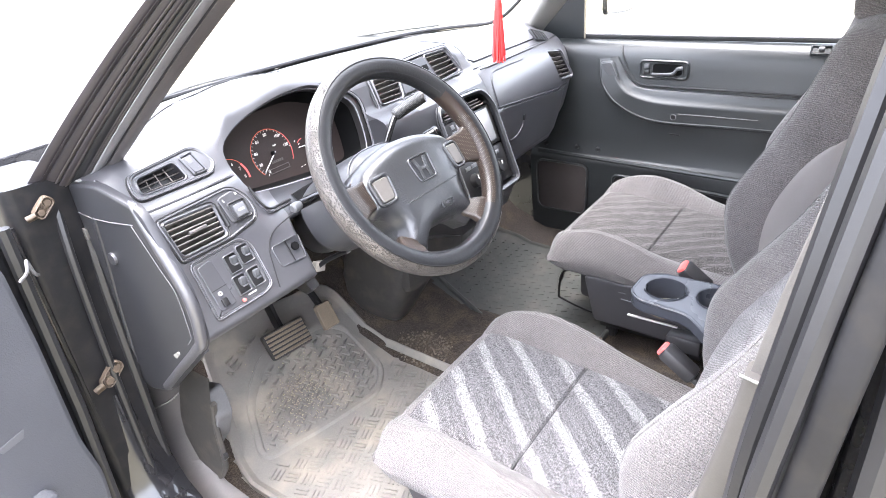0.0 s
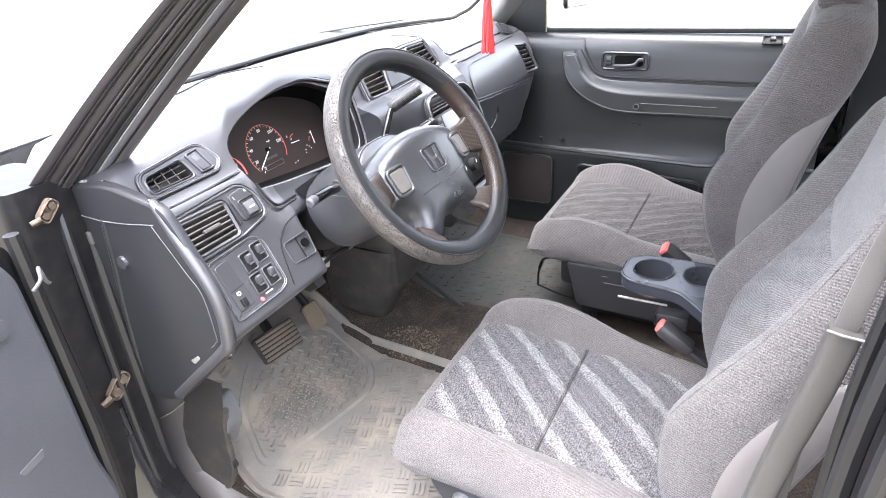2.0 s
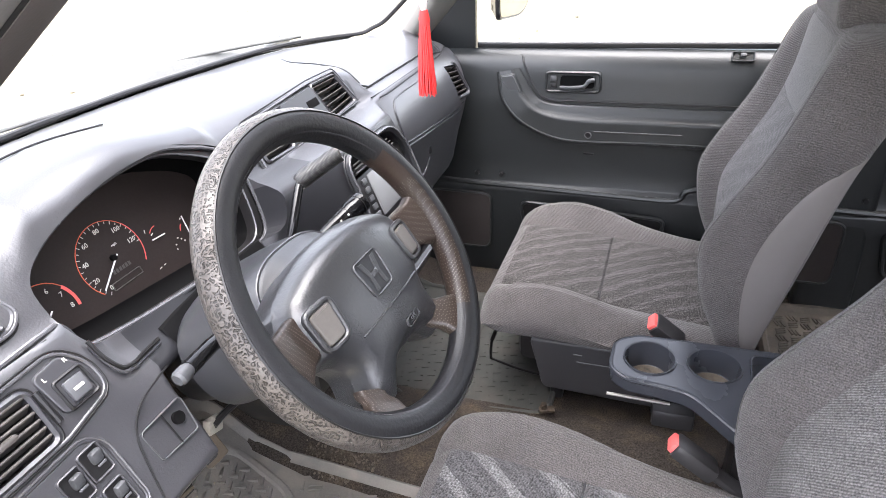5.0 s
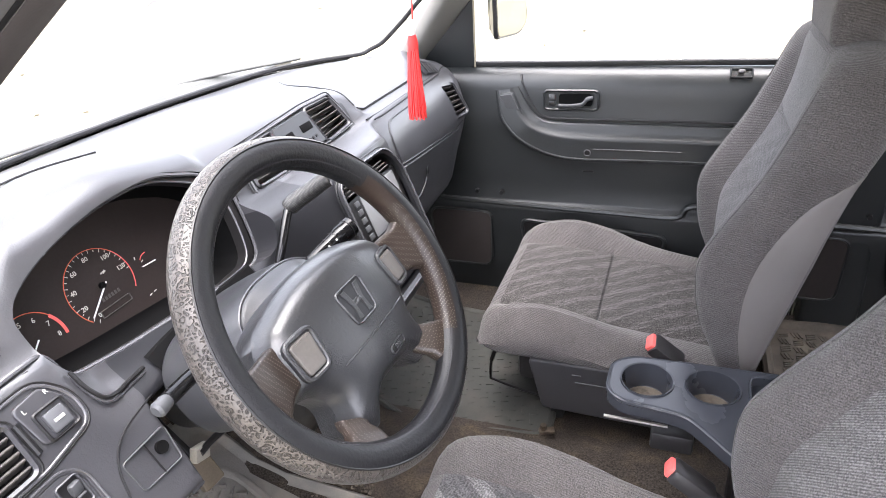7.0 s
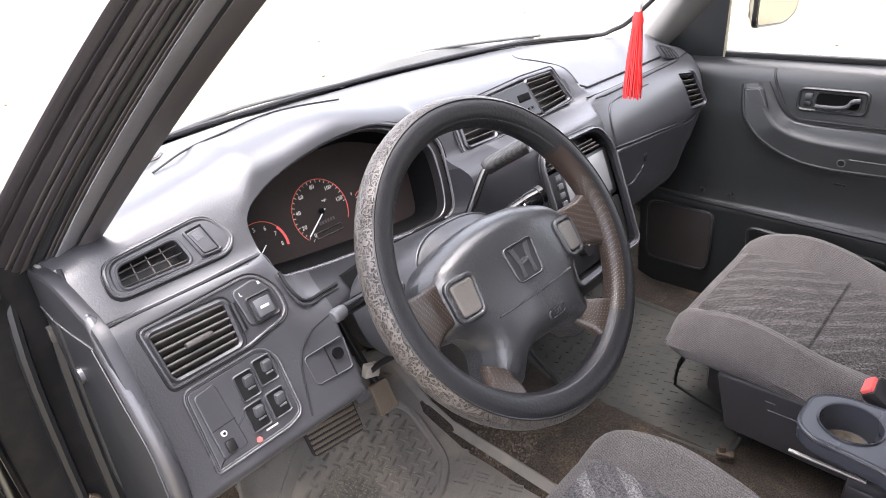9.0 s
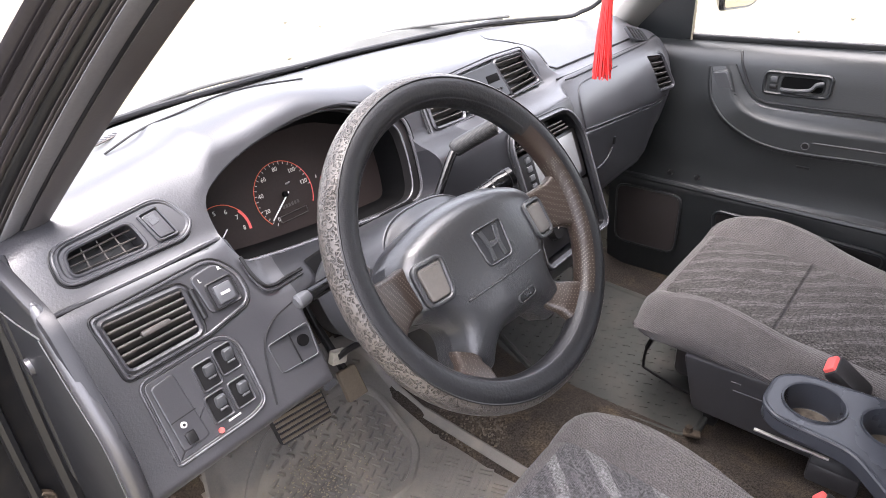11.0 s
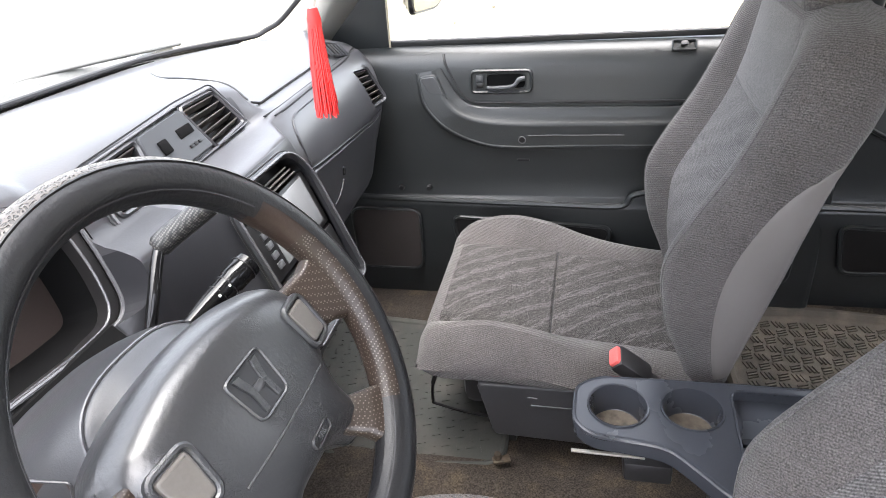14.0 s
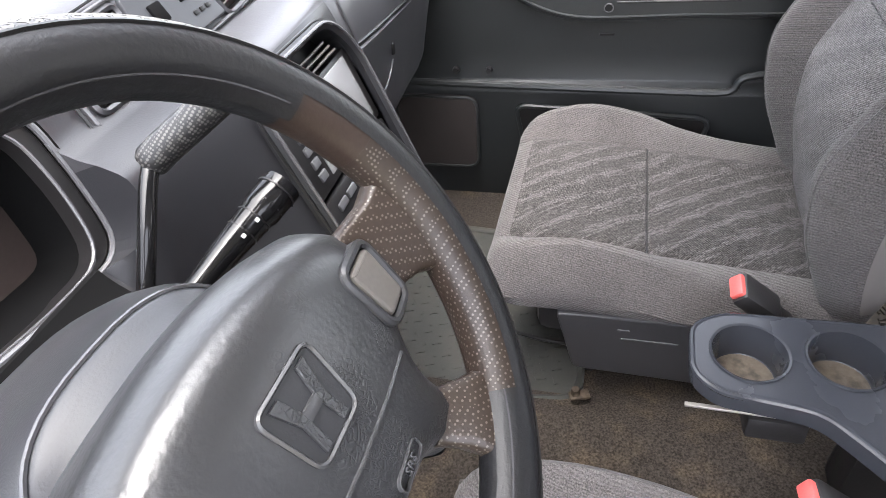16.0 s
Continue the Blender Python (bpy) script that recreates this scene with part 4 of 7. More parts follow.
def build_dash():
    t = thing("dashboard", "dark grey grained plastic dashboard with vents and switches", "dashboard")
    xs = sorted({-0.735, -0.72, -0.70, -0.64, -0.58, -0.555, -0.53, -0.51, -0.49, -0.482, -0.477, -0.472, -0.466, -0.43, -0.39, -0.34, -0.29, -0.24, -0.20, -0.19, -0.175, -0.166, -0.15, -0.13, -0.10, -0.06, -0.02, 0.04, 0.12, 0.20, 0.222, 0.245, 0.27, 0.30, 0.38, 0.46, 0.54, 0.62, 0.66, 0.70, 0.73, 0.755, 0.775})
    body = finish(loft([face_profile(x) for x in xs]), "dash_body", DASH)
    vent_l = [(-0.043, 0.026), (0.045, 0.023), (0.042, -0.029), (-0.04, -0.029)]
    vent_d = [(-0.105, 0.016), (-0.034, 0.022), (-0.029, -0.010), (-0.109, -0.009)]
    clus = rpoly([(-0.181, 0.026), (-0.135, 0.052), (-0.085, 0.067), (-0.018, 0.079), (0.066, 0.080), (0.145, 0.050), (0.183, 0.022), (0.180, -0.038), (0.168, -0.103), (0.094, -0.100), (-0.092, -0.080), (-0.165, -0.068), (-0.184, -0.034)], [0.03] * 8 + [0.045, 0.02, 0.04, 0.025, 0.03], 5)
    cv_r = [(0.045, 0.036), (0.128, 0.034), (0.150, -0.024), (0.062, -0.030)]
    cv_l = [(-0.155, 0.026), (-0.072, 0.03), (-0.088, -0.032), (-0.160, -0.03)]
    head = rpoly([(-0.075, 0.078), (0.105, 0.074), (0.135, 0.03), (0.135, -0.16), (-0.075, -0.16)], [0.03, 0.03, 0.03, 0.01, 0.01], 5)
    vp = [(-0.080, 0.047), (0.002, 0.036), (0.034, -0.044), (-0.040, -0.040)]

    def cutter(ol, m, d0, d1):
        return loft([ring3(ol, -d0, m), ring3(ol, d1, m)])

    cuts = [cutter(rpoly(vent_l, 0.004), LO, 0.03, 0.03), cutter(rpoly(vent_d, 0.006), UP, 0.03, 0.05), cutter(clus, HOOD, 0.10, 0.10),
            cutter(rpoly(cv_l, 0.004), CEN, 0.03, 0.03), cutter(rpoly(cv_r, 0.004), CEN, 0.03, 0.03), cutter(rpoly(vp, 0.008), PAS, 0.03, 0.04),
            cutter(head, HEAD, 0.03, 0.06)]
    got = carve(body, cuts)
    got.polygons.foreach_set("use_smooth", [True] * len(got.polygons))
    got.set_sharp_from_angle(angle=radians(35))
    # rear-facing and ledge faces get a darker copy of the dash plastic as shade
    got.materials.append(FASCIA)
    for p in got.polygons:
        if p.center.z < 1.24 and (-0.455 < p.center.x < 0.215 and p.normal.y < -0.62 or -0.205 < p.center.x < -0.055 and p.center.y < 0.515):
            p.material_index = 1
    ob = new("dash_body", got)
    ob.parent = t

    # main vent and mirror switch in one surround, beside the door
    sur = rpoly([(-0.05, 0.034), (0.092, 0.040), (0.113, 0.010), (0.112, -0.024), (0.05, -0.036), (-0.046, -0.037)], [0.006, 0.02, 0.015, 0.015, 0.006, 0.006], 5)
    v = part("air_vent", bezel(inset(rpoly(vent_l, 0.006), -0.006), rpoly(vent_l, 0.006), 0.004, 0.028, LO), DASH_LOW, t)
    part("vent_back", plate(rpoly(vent_l, 0.004), -0.030, -0.026, LO, 0.001), BLACK, v)
    slat_rows(LO, vent_l, 6, 0.016, -25, 0.0030, VENT, v)
    part("vent_thumb", rbox(0.034, 0.007, 0.010, 0.003, LO @ pose(0.002, -0.002, 0.002, 0, 0, 0)), VENT, v)
    ms = part("mirror_switch", plate(rpoly([(0.058, 0.030), (0.092, 0.034), (0.108, 0.008), (0.106, -0.020), (0.062, -0.018)], 0.008), -0.003, 0.003, LO, 0.002), DASH_LOW, t)
    part("switch_rim", bezel(rpoly([(0.068, 0.016), (0.103, 0.016), (0.104, -0.019), (0.068, -0.019)], 0.005), rpoly([(0.071, 0.013), (0.100, 0.013), (0.101, -0.016), (0.071, -0.016)], 0.004), 0.006, 0.003, LO, 0.0015, 0.0), BLACK, ms)
    part("switch_key", rbox(0.022, 0.022, 0.006, 0.002, LO @ pose(0.086, -0.002, 0.005)), SATIN, ms)
    part("switch_mark", rbox(0.011, 0.003, 0.001, 0, LO @ pose(0.086, -0.002, 0.0086)), WHITE, ms)
    part("dimmer_wheel", tube([LO @ V(0.054, y, 0.001) for y in (0.018, -0.018)], 0.004, 10), BLACK, ms)
    text("L", 0.007, WHITE, LO @ pose(0.067, 0.022, 0.0035), ms)
    text("R", 0.007, WHITE, LO @ pose(0.094, 0.026, 0.0035), ms)

    # defogger outlet and rear defrost switch on the upper pad
    bz = rpoly([(-0.118, 0.026), (0.012, 0.039), (0.031, -0.002), (0.014, -0.018), (-0.124, -0.018)], [0.018, 0.022, 0.016, 0.012, 0.018], 6)
    bi = rpoly([(-0.112, 0.022), (0.009, 0.034), (0.025, -0.002), (0.011, -0.013), (-0.117, -0.013)], [0.015, 0.018, 0.013, 0.010, 0.015], 6)
    dv = part("defogger_vent", bezel(bz, bi, 0.004, 0.004, UP, 0.002), DASH_LOW, t)
    part("vent_rim", bezel(inset(rpoly(vent_d, 0.008), -0.004), rpoly(vent_d, 0.008), 0.003, 0.028, UP, 0.0015), DASH_LOW, dv)
    part("vent_back", plate(rpoly(vent_d, 0.006), -0.030, -0.026, UP, 0.001), BLACK, dv)
    slat_rows(UP, vent_d, 3, 0.004, 0, 0.0014, VENT, dv, "grid_bar", -0.008)
    tl, tr, br, bl = [Vector(c) for c in vent_d]
    for f in (0.25, 0.5, 0.75):
        a, b = tl.lerp(tr, f), bl.lerp(br, f)
        part("grid_bar", tube([UP @ V(a.x, a.y, -0.008), UP @ V(b.x, b.y, -0.008)], 0.0009, 6), VENT, dv)
    ds = part("defrost_switch", bezel(rpoly([(-0.024, 0.026), (0.002, 0.029), (0.010, -0.012), (-0.016, -0.012)], 0.004), rpoly([(-0.021, 0.023), (0.0, 0.026), (0.007, -0.009), (-0.013, -0.009)], 0.003), 0.006, 0.004, UP, 0.002), DASH_LOW, t)
    part("switch_key", plate(rpoly([(-0.020, 0.022), (-0.001, 0.025), (0.006, -0.008), (-0.012, -0.008)], 0.003), -0.003, 0.004, UP, 0.001), DASH_LOW, ds)
    part("switch_mark", plate(rpoly([(-0.016, 0.019), (-0.005, 0.021), (-0.003, 0.010), (-0.013, 0.008)], 0.001), 0.003, 0.0046, UP, 0.0004), SATIN, ds)

    # window switch panel
    wp = [(-0.042, -0.046), (0.058, -0.043), (0.074, -0.060), (0.072, -0.138), (0.050, -0.145), (-0.046, -0.145)]
    wpan = part("window_switch_panel", bezel(rpoly(wp, [0.012, 0.012, 0.012, 0.012, 0.008, 0.006], 4), inset(rpoly(wp, [0.012, 0.012, 0.012, 0.012, 0.008, 0.006], 4), 0.004), 0.0025, 0.001, LO, 0.001), DASH_LOW, t)
    part("panel_face", plate(inset(rpoly(wp, [0.012, 0.012, 0.012, 0.012, 0.008, 0.006], 4), 0.004), -0.004, 0.0012, LO, 0.001), DASH, wpan)
    blank = rpoly([(-0.034, -0.056), (-0.006, -0.053), (-0.002, -0.134), (-0.034, -0.135)], 0.006)
    part("blank_cover", plate(blank, 0.0, 0.003, LO, 0.0015), DASH_LOW, wpan)
    part("cover_joint", rbox(0.030, 0.0012, 0.0008, 0, LO @ pose(-0.018, -0.100, 0.003, 0, 0, 2)), BLACK, wpan)
    part("lock_knob", tube([LO @ V(-0.022, -0.108, 0.002), LO @ V(-0.022, -0.108, 0.0055)], 0.0034, 14), WHITE, wpan)
    part("lock_knob", tube([LO @ V(-0.022, -0.108, 0.003), LO @ V(-0.022, -0.108, 0.0062)], 0.0018, 10), BLACK, wpan)
    part("lock_key", rbox(0.011, 0.014, 0.005, 0.0015, LO @ pose(-0.021, -0.124, 0.004)), BLACK, wpan)
    for u, w in ((0.026, -0.075), (0.053, -0.070), (0.021, -0.112), (0.050, -0.112)):
        wo = rpoly([(u - 0.013, w + 0.017), (u + 0.013, w + 0.017), (u + 0.012, w - 0.017), (u - 0.014, w - 0.017)], 0.005)
        s = part("window_switch", bezel(wo, inset(wo, 0.0022), 0.0055, 0.004, LO, 0.0012), DASH_LOW, wpan)
        part("well", plate(inset(wo, 0.0018), -0.001, 0.0020, LO, 0.0003), BLACK, s)
        part("rocker", rbox(0.0125, 0.014, 0.008, 0.0025, LO @ pose(u + 0.003, w + 0.004, 0.0035, 22, 8, 0)), CAPGREY, s, "worn grey rocker")
        # pale sliver painting the glint on each rocker
        part("rocker_glint", rbox(0.010, 0.0025, 0.003, 0.001, LO @ pose(u + 0.002, w - 0.0045, 0.0068)), SATIN, s, "pale glint on the rocker edge")
    part("warning_lamp", tube([LO @ V(0.010, -0.137, 0.0), LO @ V(0.010, -0.137, 0.004)], 0.0032, 12), RED, wpan, "red warning lamp")
    part("marking", rbox(0.016, 0.002, 0.0006, 0, LO @ pose(0.030, -0.133, 0.0015)), WHITE, wpan)

    # small knee cover with a coin slot and an empty switch hole
    kc = [(0.103, -0.083), (0.166, -0.083), (0.160, -0.127), (0.104, -0.123)]
    kp = part("knee_cover", bezel(rpoly(kc, 0.006), inset(rpoly(kc, 0.006), 0.0014), 0.0016, 0.001, LO, 0.0005), DASH_LOW, t)
    part("cover_joint", rbox(0.0014, 0.040, 0.0016, 0, LO @ pose(0.134, -0.104, 0.0006)), BLACK, kp)
    part("empty_hole", tube([LO @ V(0.149, -0.101, -0.004), LO @ V(0.149, -0.101, 0.0012)], 0.0075, 14), GAUGEWALL, kp)

    def rim(ol, m, r=0.0022, h=0.0, material=SATINDASH, name="panel_rim"):
        part(name, tube(ring3(ol, h, m), r, 8, True), material, t)

    rim(sur, LO)
    rim(inset(sur, -0.0035), LO, 0.0013, -0.0002, BLACK, "panel_joint")
    rim(inset(bz, -0.003), UP, 0.0012, 0.0, BLACK, "panel_joint")
    rim(inset(rpoly(vent_l, 0.006), -0.0085), LO, 0.0012, 0.0, BLACK, "panel_joint")
    rim(bz, UP, 0.002, 0.003)
    rim(rpoly(wp, [0.012, 0.012, 0.012, 0.012, 0.008, 0.006], 4), LO, 0.0016, 0.002)
    rim(clus, HOOD, 0.0028, 0.006)
    part("ridge", tube(smooth_path([(-0.733, 0.478, 1.183), (-0.70, 0.4775, 1.184), (-0.62, 0.4775, 1.184), (-0.545, 0.480, 1.186), (-0.522, 0.483, 1.180), (-0.512, 0.480, 1.155)], 5), 0.0032, 8), SATINDASH, t)
    part("joint", tube([(-0.733, 0.4735, 1.180), (-0.62, 0.4735, 1.180), (-0.545, 0.475, 1.181)], 0.0014, 6), BLACK, t)
    part("edge_trim", tube(smooth_path([(-0.728, 0.535, 1.238), (-0.732, 0.508, 1.214), (-0.733, 0.474, 1.178), (-0.733, 0.444, 1.139), (-0.733, 0.410, 1.078), (-0.733, 0.376, 1.013), (-0.732, 0.362, 0.985)], 5), 0.0055, 8), DASH_LOW, t)
    part("joint", tube([(0.245, 0.4815, 1.1945), (0.30, 0.478, 1.194), (0.62, 0.4805, 1.192), (0.74, 0.488, 1.184)], 0.0016, 6), BLACK, t)
    def lid(x, y):
        pts = sorted((q.y, q.z) for q in face_profile(x)[:20])
        return V(x, y, interp(y, [a for a, b in pts], [b for a, b in pts]) + 0.0018)

    part("defroster_slit", tube(smooth_path([lid(x, y) for x, y in ((-0.558, 0.652), (-0.50, 0.664), (-0.43, 0.674), (-0.37, 0.684), (-0.30, 0.694), (-0.20, 0.702))], 6), 0.0016, 6), BLACK, t)
    pl = part("number_plate", rbox(0.055, 0.014, 0.002, 0.0005, Matrix.Translation(lid(-0.520, 0.735)) @ pose(0, 0, 0.002, 0, 0, 25)), VENT, t, "small plate with stamped bars")
    for k in range(6):
        part("stamped_bar", rbox(0.004, 0.009, 0.001, 0, Matrix.Translation(lid(-0.520, 0.735)) @ pose(0, 0, 0.0035, 0, 0, 25) @ pose(-0.022 + k * 0.0085, 0, 0)), SATIN, pl)
    def on_face(x, z):
        pts = face_profile(x)
        for a, b in zip(pts[6:], pts[7:]):
            if a.z >= z > b.z and a.y < 0.56:
                return a.lerp(b, (a.z - z) / (a.z - b.z)) + V(0, -0.0008, 0.0004)
        return pts[20]

    part("lid_edge", tube([lid(x, 0.508) for x in np.linspace(0.262, 0.62, 14)], 0.0022, 6), BLACK, t)
    part("joint", tube([on_face(x, 1.190) for x in np.linspace(0.262, 0.73, 16)], 0.0018, 6), BLACK, t)
    part("panel_edge", tube(smooth_path([on_face(x, z) for x, z in ((0.46, 1.176), (0.36, 1.178), (0.300, 1.176), (0.275, 1.162), (0.268, 1.135), (0.270, 1.10), (0.276, 1.065))], 3), 0.0020, 6), DASH_LOW, t)
    part("knee_joint", tube(smooth_path([LO @ V(a, b, 0.0008) for a, b in ((0.178, -0.049), (0.160, -0.052), (0.131, -0.058), (0.110, -0.070), (0.098, -0.087), (0.092, -0.105), (0.085, -0.130), (0.080, -0.150))], 4), 0.0012, 6), BLACK, t)
    for dz, r, mt in ((0.0, 0.0022, SATINDASH), (0.006, 0.0026, BLACK)):
        part("panel_edge" if mt is SATINDASH else "joint", tube(smooth_path([(-0.5165, 0.4605, 1.155 + dz), (-0.5135, 0.450, 1.134 + dz), (-0.5045, 0.4405, 1.1155 + dz), (-0.488, 0.4425, 1.108 + dz), (-0.4715, 0.4462, 1.1066 + dz), (-0.4425, 0.4495, 1.1052 + dz)], 5), r, 8), mt, t)
    # black strip laid on the face to draw the dark gap above the column
    rings = []
    for z, d in ((1.1125, -0.001), (1.111, 0.0022), (1.104, 0.0022), (1.097, 0.0022), (1.090, 0.0022)):
        rings.append([on_face(x, z) + V(0, -d, d * 0.3) for x in np.linspace(-0.428, -0.205, 16)])
    part("column_gap_shade", loft(rings, closed=False), GAUGEWALL, t, "black strip as the shaded gap over the steering column")
    build_cluster(t, clus)
    build_centre(t, cv_l, cv_r, head)
    build_passenger_dash(t, vp, on_face)
    return t


def arc_band(m, c, r0, r1, a0, a1, w, n=24):
    """A flat printed arc on m."""
    rings = []
    for k in range(n + 1):
        a = radians(a0 + (a1 - a0) * k / n)
        rings.append([m @ V(c[0] + r * math.cos(a), c[1] + r * math.sin(a), w) for r in (r0, r1)])
    return loft(rings, closed=False)


def build_cluster(t, clus):
    c = part("gauge_unit", loft([ring3(inset(clus, -0.004), 0.008, HOOD), ring3(clus, 0.005, HOOD), ring3(inset(clus, 0.004), -0.01, HOOD), ring3(inset(clus, 0.012), -0.085, HOOD)], caps=False), GAUGEWALL, t, "dark gauge unit under a hood")
    lens = rpoly([(-0.180, 0.025), (-0.135, 0.050), (-0.085, 0.065), (-0.018, 0.076), (0.062, 0.076), (0.132, 0.043), (0.166, 0.016), (0.166, -0.038), (0.152, -0.097), (0.090, -0.097), (-0.092, -0.079), (-0.164, -0.067), (-0.183, -0.034)], [0.03] * 8 + [0.045, 0.02, 0.04, 0.025, 0.03], 5)
    part("hood_lip", bezel(inset(clus, 0.0008), inset(lens, 0.0012), 0.002, 0.016, HOOD, 0.0015), BLACK, c)
    part("lens_frame", tube(ring3(lens, 0.002, HOOD), 0.0016, 6, True), SATINDASH, c)
    face = inset(clus, 0.004)
    part("gauge_face", loft([ring3(face, -0.080, HOOD), ring3(face, -0.084, HOOD)]), GAUGE, c)
    m = HOOD @ Matrix.Translation((0, 0, -0.079))
    # speedometer: thin orange arc that reddens at the fast end
    sc = (-0.019, -0.020)
    part("dial_arc", arc_band(m, sc, 0.0490, 0.0501, 222, 40, 0.0004), ORANGE, c)
    part("dial_redline", arc_band(m, sc, 0.0488, 0.0503, 40, -32, 0.0004), RED, c)
    for a, s in ((232, "0"), (200, "20"), (165, "40"), (128, "60"), (90, "80"), (48, "100"), (10, "120")):
        text(s, 0.0090, GAUGEINK, m @ pose(sc[0] + 0.0390 * math.cos(radians(a)), sc[1] + 0.0390 * math.sin(radians(a)), 0.0005), c)
    for k in range(25):
        a = radians(232 - k * 9.6)
        part("dial_tick", rbox(0.003 if k % 2 else 0.0045, 0.0008, 0.0003, 0, m @ pose(sc[0] + 0.0468 * math.cos(a), sc[1] + 0.0468 * math.sin(a), 0.0005, 0, 0, math.degrees(a))), GAUGEINK, c)
    part("needle", rbox(0.052, 0.0020, 0.0015, 0.0005, m @ pose(sc[0] - 0.014, sc[1] - 0.0135, 0.003, 0, 0, 36)), CREAM, c)
    part("needle_hub", tube([m @ V(sc[0], sc[1], 0.0005), m @ V(sc[0], sc[1], 0.005)], [0.0045, 0.004], 18), GAUGEWALL, c)
    for k in range(6):
        part("odometer_digit", rbox(0.0034, 0.005, 0.0005, 0, m @ pose(sc[0] + (k - 2.5) * 0.0052 + 0.004, sc[1] - 0.017, 0.0006)), VENT, c)
    part("gear_indicator", bezel(rpoly([(sc[0] - 0.022, sc[1] - 0.028), (sc[0] + 0.028, sc[1] - 0.028), (sc[0] + 0.028, sc[1] - 0.038), (sc[0] - 0.022, sc[1] - 0.038)], 0.002), rpoly([(sc[0] - 0.021, sc[1] - 0.029), (sc[0] + 0.027, sc[1] - 0.029), (sc[0] + 0.027, sc[1] - 0.037), (sc[0] - 0.021, sc[1] - 0.037)], 0.0015), 0.0012, 0.0005, m, 0.0004), VENT, c)
    text("mph", 0.005, GAUGEINK, m @ pose(sc[0] + 0.012, sc[1] + 0.014, 0.0005), c)
    # rev counter
    rc = (-0.131, -0.039)
    part("dial_arc", arc_band(m, rc, 0.0418, 0.0429, 200, 30, 0.0004), ORANGE, c)
    part("dial_redline", arc_band(m, rc, 0.0392, 0.0434, 36, -8, 0.0006), RED, c)
    for a, s in ((118, "4"), (92, "5"), (62, "6"), (30, "7"), (-2, "8"), (150, "3"), (180, "2")):
        text(s, 0.0090, GAUGEINK, m @ pose(rc[0] + 0.0325 * math.cos(radians(a)), rc[1] + 0.0325 * math.sin(radians(a)), 0.0005), c)
    part("needle", rbox(0.032, 0.0018, 0.0015, 0.0005, m @ pose(rc[0] - 0.006, rc[1] - 0.003, 0.003, 0, 0, 38)), CREAM, c)
    # fuel and temperature gauges
    part("dial_redline", arc_band(m, (0.062, -0.030), 0.0150, 0.0164, 140, 85, 0.0004), RED, c)
    part("needle", rbox(0.024, 0.0018, 0.0012, 0.0004, m @ pose(0.058, -0.030, 0.003, 0, 0, -4)), CREAM, c)
    for u, v, a in ((0.044, -0.014, 70), (0.052, -0.0225, 20), (0.036, -0.068, 10), (0.045, -0.067, 10)):
        part("gauge_mark", rbox(0.0045, 0.0012, 0.0005, 0, m @ pose(u, v, 0.0005, 0, 0, a)), GAUGEINK, c)
    part("dial_redline", arc_band(m, (0.112, -0.045), 0.0135, 0.0152, 165, 122, 0.0004), RED, c)
    part("needle", rbox(0.0018, 0.027, 0.0012, 0.0004, m @ pose(0.1095, -0.036, 0.003, 0, 0, -4)), CREAM, c)
    for u, v, a in ((0.108, -0.026, 40), (0.087, -0.047, 0), (0.092, -0.051, 0), (0.096, -0.056, 20), (0.079, -0.054, 0), (0.077, -0.060, 90)):
        part("gauge_mark", rbox(0.0026, 0.0018, 0.0005, 0, m @ pose(u, v, 0.0005, 0, 0, a)), GAUGEINK, c)


